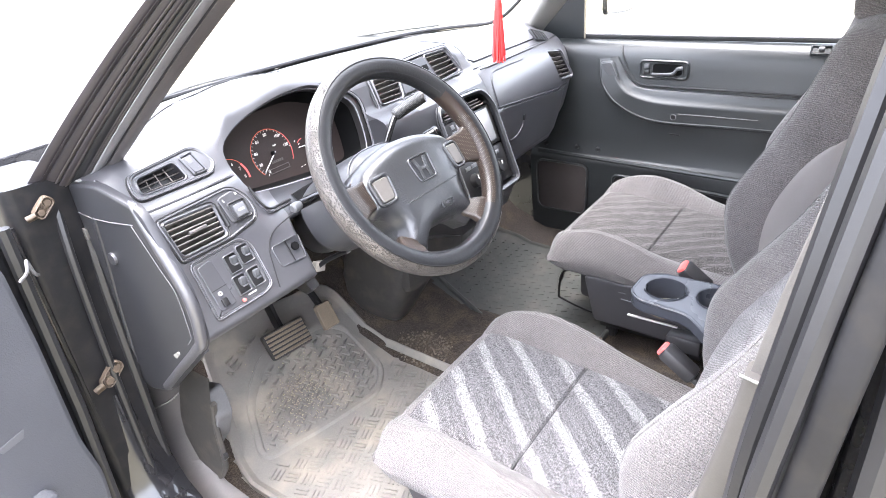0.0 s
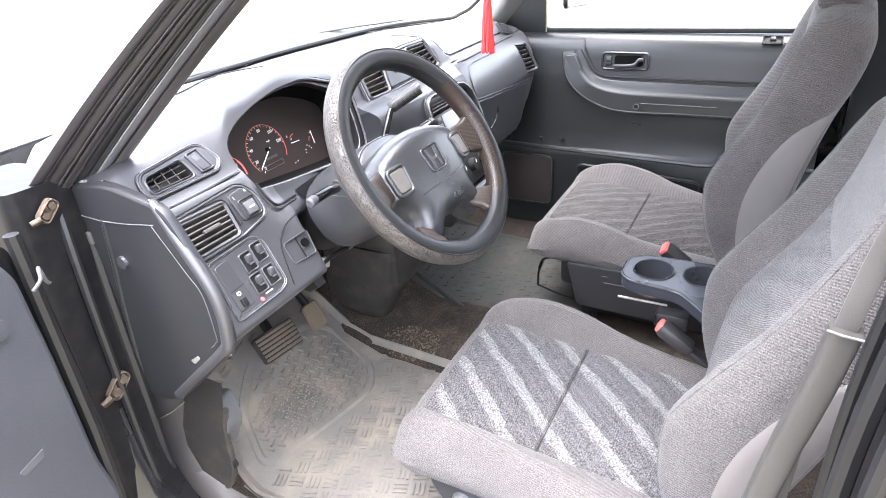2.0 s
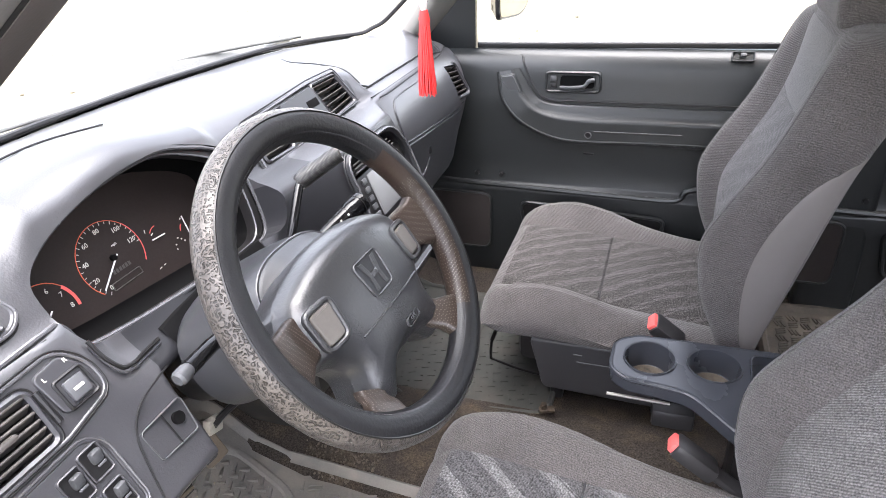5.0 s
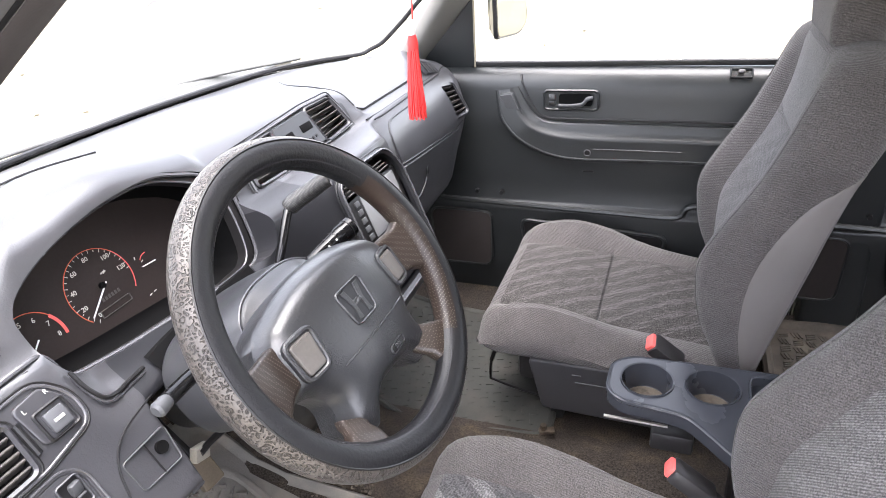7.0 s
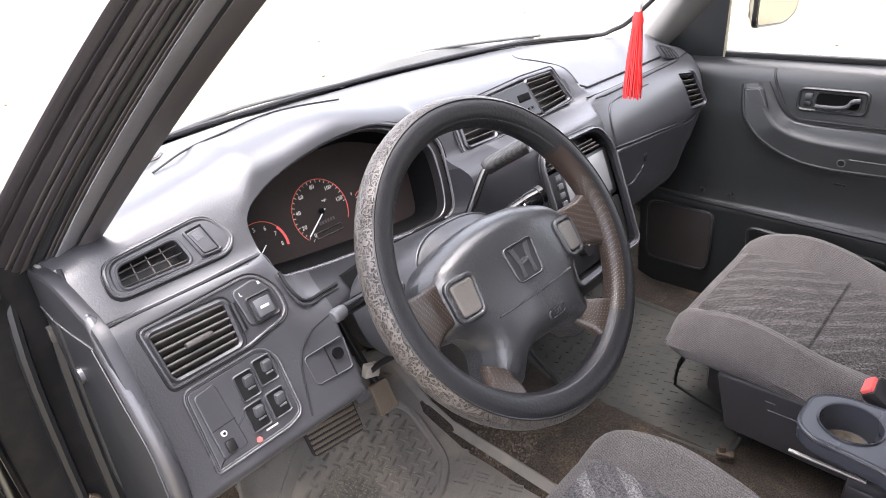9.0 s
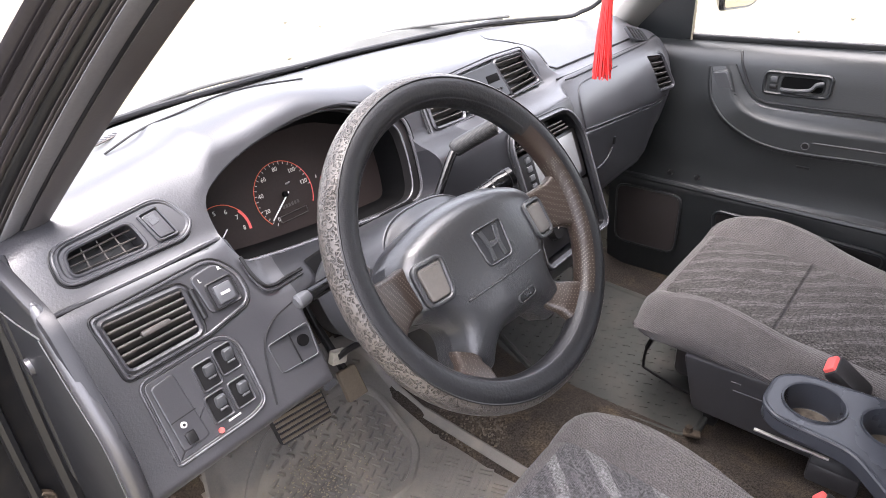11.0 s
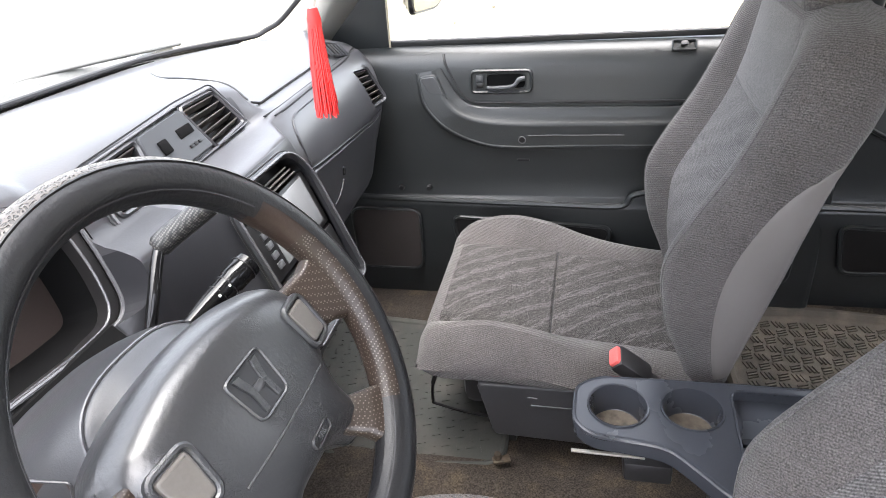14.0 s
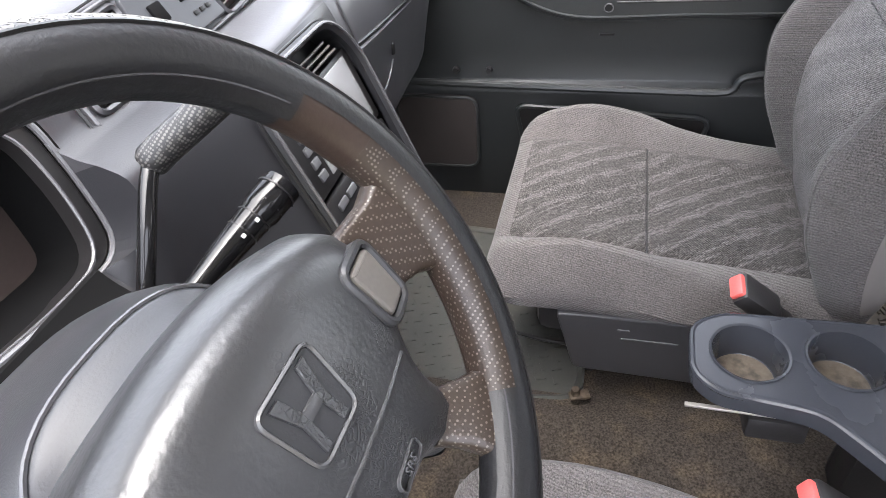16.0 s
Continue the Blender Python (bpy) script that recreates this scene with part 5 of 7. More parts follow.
def build_centre(t, cv_l, cv_r, head):
    for q in (cv_l, cv_r):
        o = rpoly(q, 0.006)
        v = part("air_vent", bezel(inset(o, -0.006), o, 0.005, 0.028, CEN), DASH_LOW, t)
        part("vent_back", plate(o, -0.03, -0.026, CEN, 0.001), BLACK, v)
        slat_rows(CEN, q, 5, 0.016, -25, 0.0022, VENT, v)
    fo = rpoly([(-0.170, 0.036), (0.040, 0.046), (0.136, 0.044), (0.166, -0.032), (-0.176, -0.042)], 0.008, 4)
    part("vent_frame", bezel(fo, inset(fo, 0.004), 0.004, 0.002, CEN, 0.0015), SATINDASH, t)
    part("joint", tube(ring3(inset(fo, -0.004), 0.001, CEN), 0.0014, 6, True), BLACK, t)
    k = part("clock", plate(rpoly([(-0.064, 0.034), (0.036, 0.038), (0.052, -0.028), (-0.08, -0.030)], 0.005), -0.004, 0.006, CEN, 0.002), CLOCK, t, "grey panel with a small clock and hazard switch")
    part("clock_display", rbox(0.034, 0.014, 0.003, 0.001, CEN @ pose(0.018, 0.010, 0.006)), GAUGEWALL, k)
    part("hazard_switch", rbox(0.018, 0.020, 0.005, 0.002, CEN @ pose(-0.035, 0.006, 0.007)), GAUGEWALL, k)
    for j in range(3):
        part("clock_button", rbox(0.007, 0.005, 0.003, 0.001, CEN @ pose(0.010 + j * 0.011, -0.012, 0.0065)), BLACK, k)
    # radio surround, display and climate controls
    s = part("radio_surround", bezel(inset(head, -0.010), head, 0.012, 0.03, HEAD, 0.006), FASCIA, t, "dark satin radio surround")
    part("lip", tube(ring3(inset(head, -0.006), 0.011, HEAD), 0.0022, 8, True), SATINDASH, s)
    part("lip_joint", tube(ring3(inset(head, -0.0115), 0.004, HEAD), 0.0014, 6, True), BLACK, s)
    part("pocket_back", loft([ring3(head, -0.028, HEAD), ring3(head, -0.032, HEAD)]), BLACK, s)
    rv = [(-0.055, 0.064), (0.085, 0.062), (0.108, 0.040), (-0.055, 0.042)]
    slat_rows(HEAD, rv, 3, 0.014, -20, 0.003, VENT, s, "slat", -0.004)
    r = part("radio", rbox(0.206, 0.096, 0.03, 0.004, HEAD @ pose(0.030, -0.010, -0.018)), BLACK, t, "double height radio with a pale blank display")
    part("display", rbox(0.138, 0.080, 0.003, 0.001, HEAD @ pose(0.048, -0.008, -0.003)), GREYSCREEN, r, "blank display, pale with painted reflection")
    for j in range(5):
        part("radio_button", rbox(0.014, 0.010, 0.004, 0.001, HEAD @ pose(-0.038, 0.026 - j * 0.016, -0.002)), SATIN, r)
    cp = part("climate_panel", rbox(0.204, 0.092, 0.02, 0.004, HEAD @ pose(0.030, -0.108, -0.012)), BLACK, t, "black climate control panel")
    for j in range(3):
        part("climate_knob", tube([HEAD @ V(-0.025 + j * 0.055, -0.112, -0.002), HEAD @ V(-0.025 + j * 0.055, -0.112, 0.012)], [0.018, 0.015], 20), BLACK, cp)
        part("knob_mark", rbox(0.002, 0.010, 0.001, 0, HEAD @ pose(-0.025 + j * 0.055, -0.104, 0.0125)), WHITE, cp)
    for j in range(6):
        part("climate_button", rbox(0.020, 0.009, 0.004, 0.001, HEAD @ pose(-0.036 + j * 0.026, -0.078, -0.001)), SATIN, cp)


def build_passenger_dash(t, vp, on_face):
    o = rpoly(vp, 0.010)
    v = part("air_vent", bezel(inset(o, -0.010), o, 0.007, 0.028, PAS, 0.004), DASH_LOW, t)
    part("vent_back", plate(o, -0.03, -0.026, PAS, 0.001), BLACK, v)
    slat_rows(PAS, vp, 6, 0.016, -25, 0.0025, VENT, v)
    def seam(x):
        return interp(x, [0.24, 0.45, 0.62, 0.70], [1.096, 1.074, 1.054, 1.052])

    xs, rows = np.linspace(0.246, 0.70, 24), (0.0, 0.02, 0.06, 0.25, 0.5, 0.75, 0.94, 0.98, 1.0)
    rings = []
    for i, x in enumerate(xs):
        low = interp(x, [0.60, 0.66, 0.70], [0.912, 0.925, 0.945])
        rings.append([on_face(x, seam(x) - 0.004 + (low - seam(x)) * f) + V(0, -1, 0.15) * (0.0035 if 0 < i < len(xs) - 1 and 0 < k < len(rows) - 1 else -0.002) for k, f in enumerate(rows)])
    g = part("glovebox_lid", loft(rings, closed=False), DASH_LOW, t, "closed glovebox lid", 60)
    part("lid_joint", tube([on_face(x, seam(x)) + V(0, -0.0005, 0) for x in np.linspace(0.240, 0.705, 24)], 0.0019, 6), BLACK, g)
    part("latch", rbox(0.010, 0.006, 0.018, 0.002, Matrix.Translation(on_face(0.408, 1.027) + V(0, -0.004, 0))), BLACK, g)
    part("handle_recess", tube(smooth_path([on_face(x, z) + V(0, -0.004, 0) for x, z in ((0.405, 1.010), (0.392, 0.994), (0.362, 0.981), (0.328, 0.984))], 4), 0.0022, 6), SATINDASH, g)
    part("airbag_seam", tube(smooth_path([(0.248, 0.505, 1.222), (0.253, 0.54, 1.247), (0.258, 0.60, 1.255), (0.29, 0.68, 1.250), (0.337, 0.735, 1.245)], 6), 0.0016, 6), BLACK, t)
    dm = plane((0.632, 0.494, 1.207), (-0.05, 0.62, 0.75), (1, -0.1, -0.25))
    do = rpoly([(-0.040, 0.022), (0.030, 0.018), (0.046, -0.016), (-0.030, -0.016)], 0.007)
    dv = part("defogger_vent", bezel(do, inset(do, 0.004), 0.003, 0.004, dm, 0.0012), FASCIA, t)
    part("vent_back", plate(inset(do, 0.004), -0.004, 0.0005, dm, 0.0005), GAUGEWALL, dv)
    for k in range(4):
        part("slat", rbox(0.0016, 0.030, 0.0035, 0.0005, dm @ pose(-0.018 + k * 0.0145, 0.001, 0.002, 0, 0, 20)), DASH_LOW, dv)


def build_end_panel():
    t = thing("dash_end_cover", "dark grey plastic end cover of the dashboard", "dashboard cover")
    ol = [Vector(p) for p in ((-0.40, 1.225), (-0.338, 1.105), (-0.335, 1.02), (-0.36, 0.985), (-0.50, 0.858), (-0.56, 0.838), (-0.615, 0.85), (-0.605, 1.10), (-0.595, 1.235), (-0.50, 1.245))]
    # seen from outside: u runs backwards along -y
    m = Matrix(((0, 0, -1, -0.738), (-1, 0, 0, 0), (0, 1, 0, 0), (0, 0, 0, 1)))
    ol = rpoly(ol, 0.02, 4)
    part("cover", plate(ol, -0.006, 0.008, m, 0.006), ENDCAP, t)
    part("upper_joint", tube([m @ V(-0.424, 1.196, 0.0085), m @ V(-0.49, 1.188, 0.0095), m @ V(-0.54, 1.185, 0.010), m @ V(-0.60, 1.186, 0.008)], 0.0009, 6), HANDLE, t, "pale worn joint")
    bead = smooth_path([m @ V(a, b, 0.002) for a, b in ((-0.425, 1.232), (-0.411, 1.214), (-0.349, 1.104), (-0.346, 1.026), (-0.368, 0.994), (-0.43, 0.937), (-0.505, 0.868))], 6)
    part("edge_bead", tube(bead, [min(0.0098, 0.002 + 0.0009 * k) for k in range(len(bead))], 12), DASH, t, "rounded grey edge of the dashboard")
    part("crease", tube(smooth_path([m @ V(-0.538, 1.186, 0.007), m @ V(-0.55, 1.10, 0.0075), m @ V(-0.566, 1.013, 0.0075), m @ V(-0.585, 0.862, 0.0075), m @ V(-0.588, 0.82, 0.007)], 4), 0.0042, 8), ENDCAP, t)
    part("lower_joint", tube(smooth_path([(-0.748, 0.702, 0.732), (-0.742, 0.668, 0.738), (-0.730, 0.636, 0.746), (-0.712, 0.598, 0.768), (-0.703, 0.566, 0.796)], 4), 0.0016, 6), PILLAR, t, "pale worn joint")
    part("plug", tube([m @ V(-0.522, 1.119, 0.006), m @ V(-0.522, 1.119, 0.0125), m @ V(-0.522, 1.119, 0.0128)], [0.011, 0.010, 0.006], 16), DASH_LOW, t)
    part("scuff", plate(rpoly([(-0.438, 0.962), (-0.418, 0.976), (-0.414, 0.972), (-0.430, 0.957)], 0.002), 0.006, 0.0088, m, 0.0003), PILLAR, t, "pale scuffed patch")
    part("edge_joint", tube(smooth_path([m @ V(-a, b, 0.0092) for a, b in ((0.428, 1.194), (0.385, 1.130), (0.364, 1.096), (0.361, 1.028), (0.366, 1.016), (0.378, 1.004))], 4), 0.0007, 6), HANDLE, t, "pale worn joint")
    part("clip", rbox(0.006, 0.012, 0.020, 0.001, pose(-0.748, 0.584, 1.150)), POST, t)


# ---- wheel
TILT_W = radians(33.4)
WHEEL = plane((-0.344, 0.228, 1.178), (0.03, math.sin(TILT_W), math.cos(TILT_W)), (math.cos(radians(-2.9)), math.sin(radians(-2.9)), 0))


def build_wheel():
    t = thing("steering_wheel", "black four-spoke steering wheel with a worn grip cover", "steering wheel")
    R, r, n = 0.180, 0.0205, 96

    def section(a0, a1, k, rad, b0=0, b1=360, cnt=n):
        rings = []
        for i in range(cnt + 1):
            b = radians(b0 + (b1 - b0) * i / cnt)
            rings.append([WHEEL @ V((R + rad * math.cos(radians(a))) * math.cos(b), (R + rad * math.cos(radians(a))) * math.sin(b), rad * math.sin(radians(a))) for a in np.linspace(a0, a1, k)])
        return loft(rings, closed=False)

    part("grip_cover", section(-110, 62, 12, r), COVER, t, "embossed silvery worn grip cover")
    part("grip_band", section(62, 165, 9, r * 0.985, 32, 310, 80), LEATHER, t, "smooth black leather band")
    part("grip_band", section(62, 112, 7, r * 0.985, -50, 32, 30), LEATHER, t, "smooth black leather band")
    part("band_stitching", section(134, 137, 2, r * 1.0, 34, 310, 120), SATINDASH, t, "faint grey stitching")
    part("rim", section(120, 260, 10, r * 0.93, 32, 300, 80), LEATHER, t, "black leather rim")
    part("rim", section(104, 262, 12, r * 0.95, 15, 34, 12), BROWN, t, "worn brown leather rim")
    part("rim", section(104, 262, 12, r * 0.955, -62, 15, 34), PERF, t, "perforated worn brown leather")
    part("cover_stitching", tube([WHEEL @ V((R + r * math.cos(radians(62))) * math.cos(2 * math.pi * i / 80), (R + r * math.cos(radians(62))) * math.sin(2 * math.pi * i / 80), r * math.sin(radians(62))) for i in range(80)], 0.0013, 5, True), BLACK, t)
    # spokes with perforated leather
    for a, w in ((187, 0.058), (-5, 0.058), (234, 0.042), (306, 0.042)):
        ca, sa = math.cos(radians(a)), math.sin(radians(a))
        rings = []
        for f, ww, h in ((0.10 if w > 0.05 else 0.132, w * 0.9, -0.026), (0.125 if w > 0.05 else 0.14, w * 0.92, -0.022), (0.148, w * 1.05, -0.011), (0.160, w * 1.3, -0.005), (0.170, w * 1.7, -0.001)):
            ol = rpoly([(-ww / 2, -0.009), (ww / 2, -0.009), (ww / 2, 0.009), (-ww / 2, 0.009)], 0.007, 3)
            rings.append([WHEEL @ V(ca * f - sa * q.x, sa * f + ca * q.x, h + q.y) for q in ol])
        part("spoke", loft(rings), PERF, t, "perforated worn brown leather")
    # airbag pad with four arms, set back from the rim
    HUB = WHEEL @ Matrix.Translation((0.008, -0.012, -0.036))
    pad = rpoly([(-0.127, 0.020), (-0.108, 0.044), (-0.055, 0.062), (0.0, 0.067), (0.055, 0.063), (0.108, 0.047), (0.130, 0.026), (0.132, -0.028), (0.106, -0.040), (0.092, -0.066), (0.106, -0.110), (0.070, -0.134), (0.044, -0.102), (-0.030, -0.100), (-0.054, -0.138), (-0.098, -0.112), (-0.082, -0.068), (-0.100, -0.045), (-0.125, -0.038)], [0.014, 0.02, 0.03, 0.03, 0.03, 0.02, 0.014, 0.012, 0.02, 0.02, 0.012, 0.012, 0.02, 0.02, 0.012, 0.012, 0.02, 0.02, 0.012], 4)

    def top(p, h):
        return HUB @ V(p.x, p.y, h - 0.018 * (p.length / 0.14) ** 2)

    def crown(q):
        """Height of the pad at q: a round shoulder that levels out away from the outline."""
        d = 1.0
        for k in range(len(pad)):
            a, e = pad[k - 1], pad[k] - pad[k - 1]
            f = max(0, min(1, (q - a).dot(e) / max(e.length_squared, 1e-12)))
            d = min(d, (q - a - e * f).length)
        return 0.0395 - 0.0315 * math.exp(-d / 0.0078)

    rings = [ring3(inset(pad, 0.004), -0.040, HUB), ring3(pad, -0.004, HUB)]
    for d in (0.0004, 0.002, 0.0042, 0.007, 0.0105):
        rings.append([top(q, crown(q)) for q in inset(pad, d)])
    c, inner = Vector((0.0, -0.022)), inset(pad, 0.0105)
    for f in (0.92, 0.84, 0.75, 0.66, 0.57, 0.48, 0.38, 0.28, 0.18, 0.09, 0.02):
        rings.append([top(q, crown(q)) for q in (c + (b - c) * f for b in inner)])
    p = part("airbag_cover", loft(rings), PADV, t, "dark grey grained airbag cover", 60)
    part("pad_crease", tube([top(Vector(q), crown(Vector(q)) + 0.0006) for q in ((-0.064, -0.044), (-0.03, -0.0435), (0.0, -0.043), (0.04, -0.042), (0.074, -0.041))], 0.0012, 6), EMBLEM, p)
    em = rpoly([(-0.027, 0.023), (0.027, 0.023), (0.022, -0.024), (-0.022, -0.024)], 0.009)
    mm = HUB @ Matrix.Translation((0.003, -0.001, 0.0392))
    e = part("emblem", bezel(em, inset(em, 0.0026), 0.0024, 0.001, mm, 0.0011, -0.004), EMBLEM, p, "raised grey badge")
    part("emblem_ground", plate(inset(em, 0.0025), -0.003, 0.0004, mm, 0.0003), ENDCAP, e)
    for sx in (-1, 1):
        part("emblem_bar", plate([Vector((sx * a, b)) for a, b in ((0.0175, 0.018), (0.0095, 0.018), (0.0060, 0.003), (0.0060, -0.004), (0.0070, -0.019), (0.0130, -0.019), (0.0115, -0.002))], -0.001, 0.0022, mm, 0.0007), PADV, e)
    part("emblem_bar", rbox(0.014, 0.007, 0.0034, 0.0007, mm @ pose(0, -0.0005, 0.0004)), EMBLEM, e)
    am = HUB @ Matrix.Translation((0.020, -0.076, 0.0340)) @ pose(0, 0, 0, 9, 3, 2)
    ao = rpoly([(-0.016, 0.0055), (0.016, 0.0055), (0.016, -0.0055), (-0.016, -0.0055)], 0.005)
    part("airbag_mark", bezel(ao, inset(ao, 0.0009), 0.0010, 0.001, am, 0.0003), EMBLEM, p)
    text("SRS", 0.0085, SATIN, am @ pose(0, 0, 0.0006), p, depth=0.0006)
    for sx in (-1, 1):
        hb = rpoly([(sx * 0.096 - 0.019 * 1, 0.021), (sx * 0.096 + 0.019, 0.021 - 0.0 * sx), (sx * 0.096 + 0.016 + 0.002 * sx, -0.024), (sx * 0.096 - 0.016 + 0.002 * sx, -0.024)], 0.009)
        mh = HUB @ Matrix.Translation((0.004, -0.004, 0.0475)) @ Matrix.Rotation(radians(10 * sx), 4, "Y")
        b = part("horn_button", plate(inset(hb, 0.003), -0.014, 0.0030, mh, 0.0025), GREYBTN, t, "worn grey horn button")
        part("button_rim", bezel(inset(hb, -0.004), inset(hb, 0.002), 0.0028, 0.006, mh, 0.0018, -0.014), PADV, b)
    # column shroud behind
    s = thing("steering_column", "dark grey plastic steering column shroud with stalks", "steering column")
    rings = []
    for w, hw, top_v, low_v in ((-0.050, 0.056, 0.048, -0.05), (-0.074, 0.071, 0.060, -0.064), (-0.077, 0.077, 0.066, -0.068), (-0.083, 0.082, 0.068, -0.072), (-0.12, 0.100, 0.074, -0.078), (-0.16, 0.112, 0.077, -0.080), (-0.20, 0.118, 0.078, -0.080), (-0.212, 0.117, 0.075, -0.08), (-0.218, 0.108, 0.065, -0.07), (-0.30, 0.09, 0.055, -0.06)):
        ring = []
        for k in range(48):
            a = 2 * math.pi * k / 48
            ca, sa = math.cos(a), math.sin(a)
            ring.append(WHEEL @ V(0.005 + hw * math.copysign(abs(ca) ** 0.75, ca), (top_v if sa > 0 else -low_v) * math.copysign(abs(sa) ** 0.75, sa), w))
        rings.append(ring)
    part("shroud", loft(rings), SHROUD, s, "", 50)
    part("shroud_edge", tube([p + (p - WHEEL @ V(0.005, 0, -0.08)).normalized() * 0.0008 for p in rings[3]], 0.0017, 6, True), SATINDASH, s)
    km = plane((-0.4295, 0.3505, 1.1302), (0.335, 0, 0.942), (0.122, -0.987, -0.044))
    ko = rpoly([(-0.020, 0.014), (0.019, 0.014), (0.021, -0.014), (-0.020, -0.014)], 0.005)
    sl = part("stalk_slot", bezel(ko, inset(ko, 0.0025), 0.0022, 0.004, km, 0.0008), SHROUD, s, "dark slot for the stalk")
    part("slot_inside", plate(inset(ko, 0.002), -0.002, 0.0012, km, 0.0003), BROWN, sl)
    tl = part("tilt_lever", tube(smooth_path([(-0.432, 0.42, 0.972), (-0.407, 0.418, 0.974), (-0.362, 0.412, 0.972)], 4), 0.0050, 10), BLACK, s, "black tilt lever with a worn tip")
    part("lever_tip", tube([(-0.366, 0.4125, 0.972), (-0.354, 0.411, 0.9715)], [0.0062, 0.0052], 10), HANDLE, tl)
    part("bracket", rbox(0.026, 0.012, 0.020, 0.002, pose(-0.428, 0.425, 0.968, 0, 20, 0)), DULL, s, "bare metal bracket")
    part("lower_cover", bar([(-0.455, 0.43, 0.955), (-0.44, 0.46, 0.93), (-0.42, 0.52, 0.92)], 0.02, 0.05, 0.004), BLACK, s)
    lp = part("light_stalk", tube([(-0.444, 0.350, 1.138), (-0.478, 0.341, 1.1475), (-0.515, 0.337, 1.150)], [0.008, 0.0085, 0.0085], 12), GLOSS, s, "black lighting stalk")
    part("stalk_tip", tube([(-0.514, 0.337, 1.150), (-0.519, 0.337, 1.1498), (-0.529, 0.337, 1.149), (-0.532, 0.337, 1.1488)], [0.007, 0.0084, 0.0086, 0.0062], 14), CAPGREY, lp, "grey worn stalk tip")
    wpts = [V(-0.26, 0.36, 1.130), V(-0.20, 0.342, 1.146), V(-0.145, 0.322, 1.162)]
    ws = part("wiper_stalk", tube([wpts[0], wpts[1], wpts[1].lerp(wpts[2], 0.5), wpts[1].lerp(wpts[2], 0.55), wpts[2]], [0.007, 0.0115, 0.0135, 0.0150, 0.0150], 16), GLOSS, s, "black wiper stalk with white marks")
    for k in range(4):
        q = wpts[1].lerp(wpts[2], 0.1 + k * 0.25)
        part("stalk_mark", rbox(0.003, 0.001, 0.0028, 0, Matrix.Translation(q + V(-0.0035, -0.0105, 0.0075)) @ pose(0, 0, 0, -40, 0, 0)), WHITE, ws)
        part("stalk_ring", tube([wpts[1].lerp(wpts[2], 0.2 + k * 0.22), wpts[1].lerp(wpts[2], 0.22 + k * 0.22)], [0.0125 + 0.0012 * k, 0.0125 + 0.0012 * k], 14), BLACK, ws)
    gl = part("gear_lever", tube(smooth_path([(-0.258, 0.398, 1.09), (-0.246, 0.389, 1.130), (-0.220, 0.388, 1.168), (-0.195, 0.392, 1.193), (-0.182, 0.392, 1.203), (-0.172, 0.383, 1.210)], 5), 0.0064, 14), GLOSS, s, "black bent column gear lever")
    part("lever_grip", tube(smooth_path([(-0.184, 0.397, 1.200), (-0.175, 0.387, 1.208), (-0.160, 0.366, 1.222), (-0.148, 0.348, 1.234), (-0.146, 0.345, 1.2355)], 3), [0.010] + [0.0125] * 10 + [0.0118, 0.006], 18), KNURL, gl, "knurled black grip")


# ---- doors
def door_x(z):
    """Inner face of the passenger door at height z."""
    return interp(z, [0.45, 0.60, 0.78, 0.80, 0.93, 0.96, 1.04, 1.06, 1.118, 1.132, 1.148, 1.158, 1.165], [0.775, 0.762, 0.757, 0.776, 0.780, 0.782, 0.785, 0.788, 0.795, 0.799, 0.808, 0.818, 0.832])


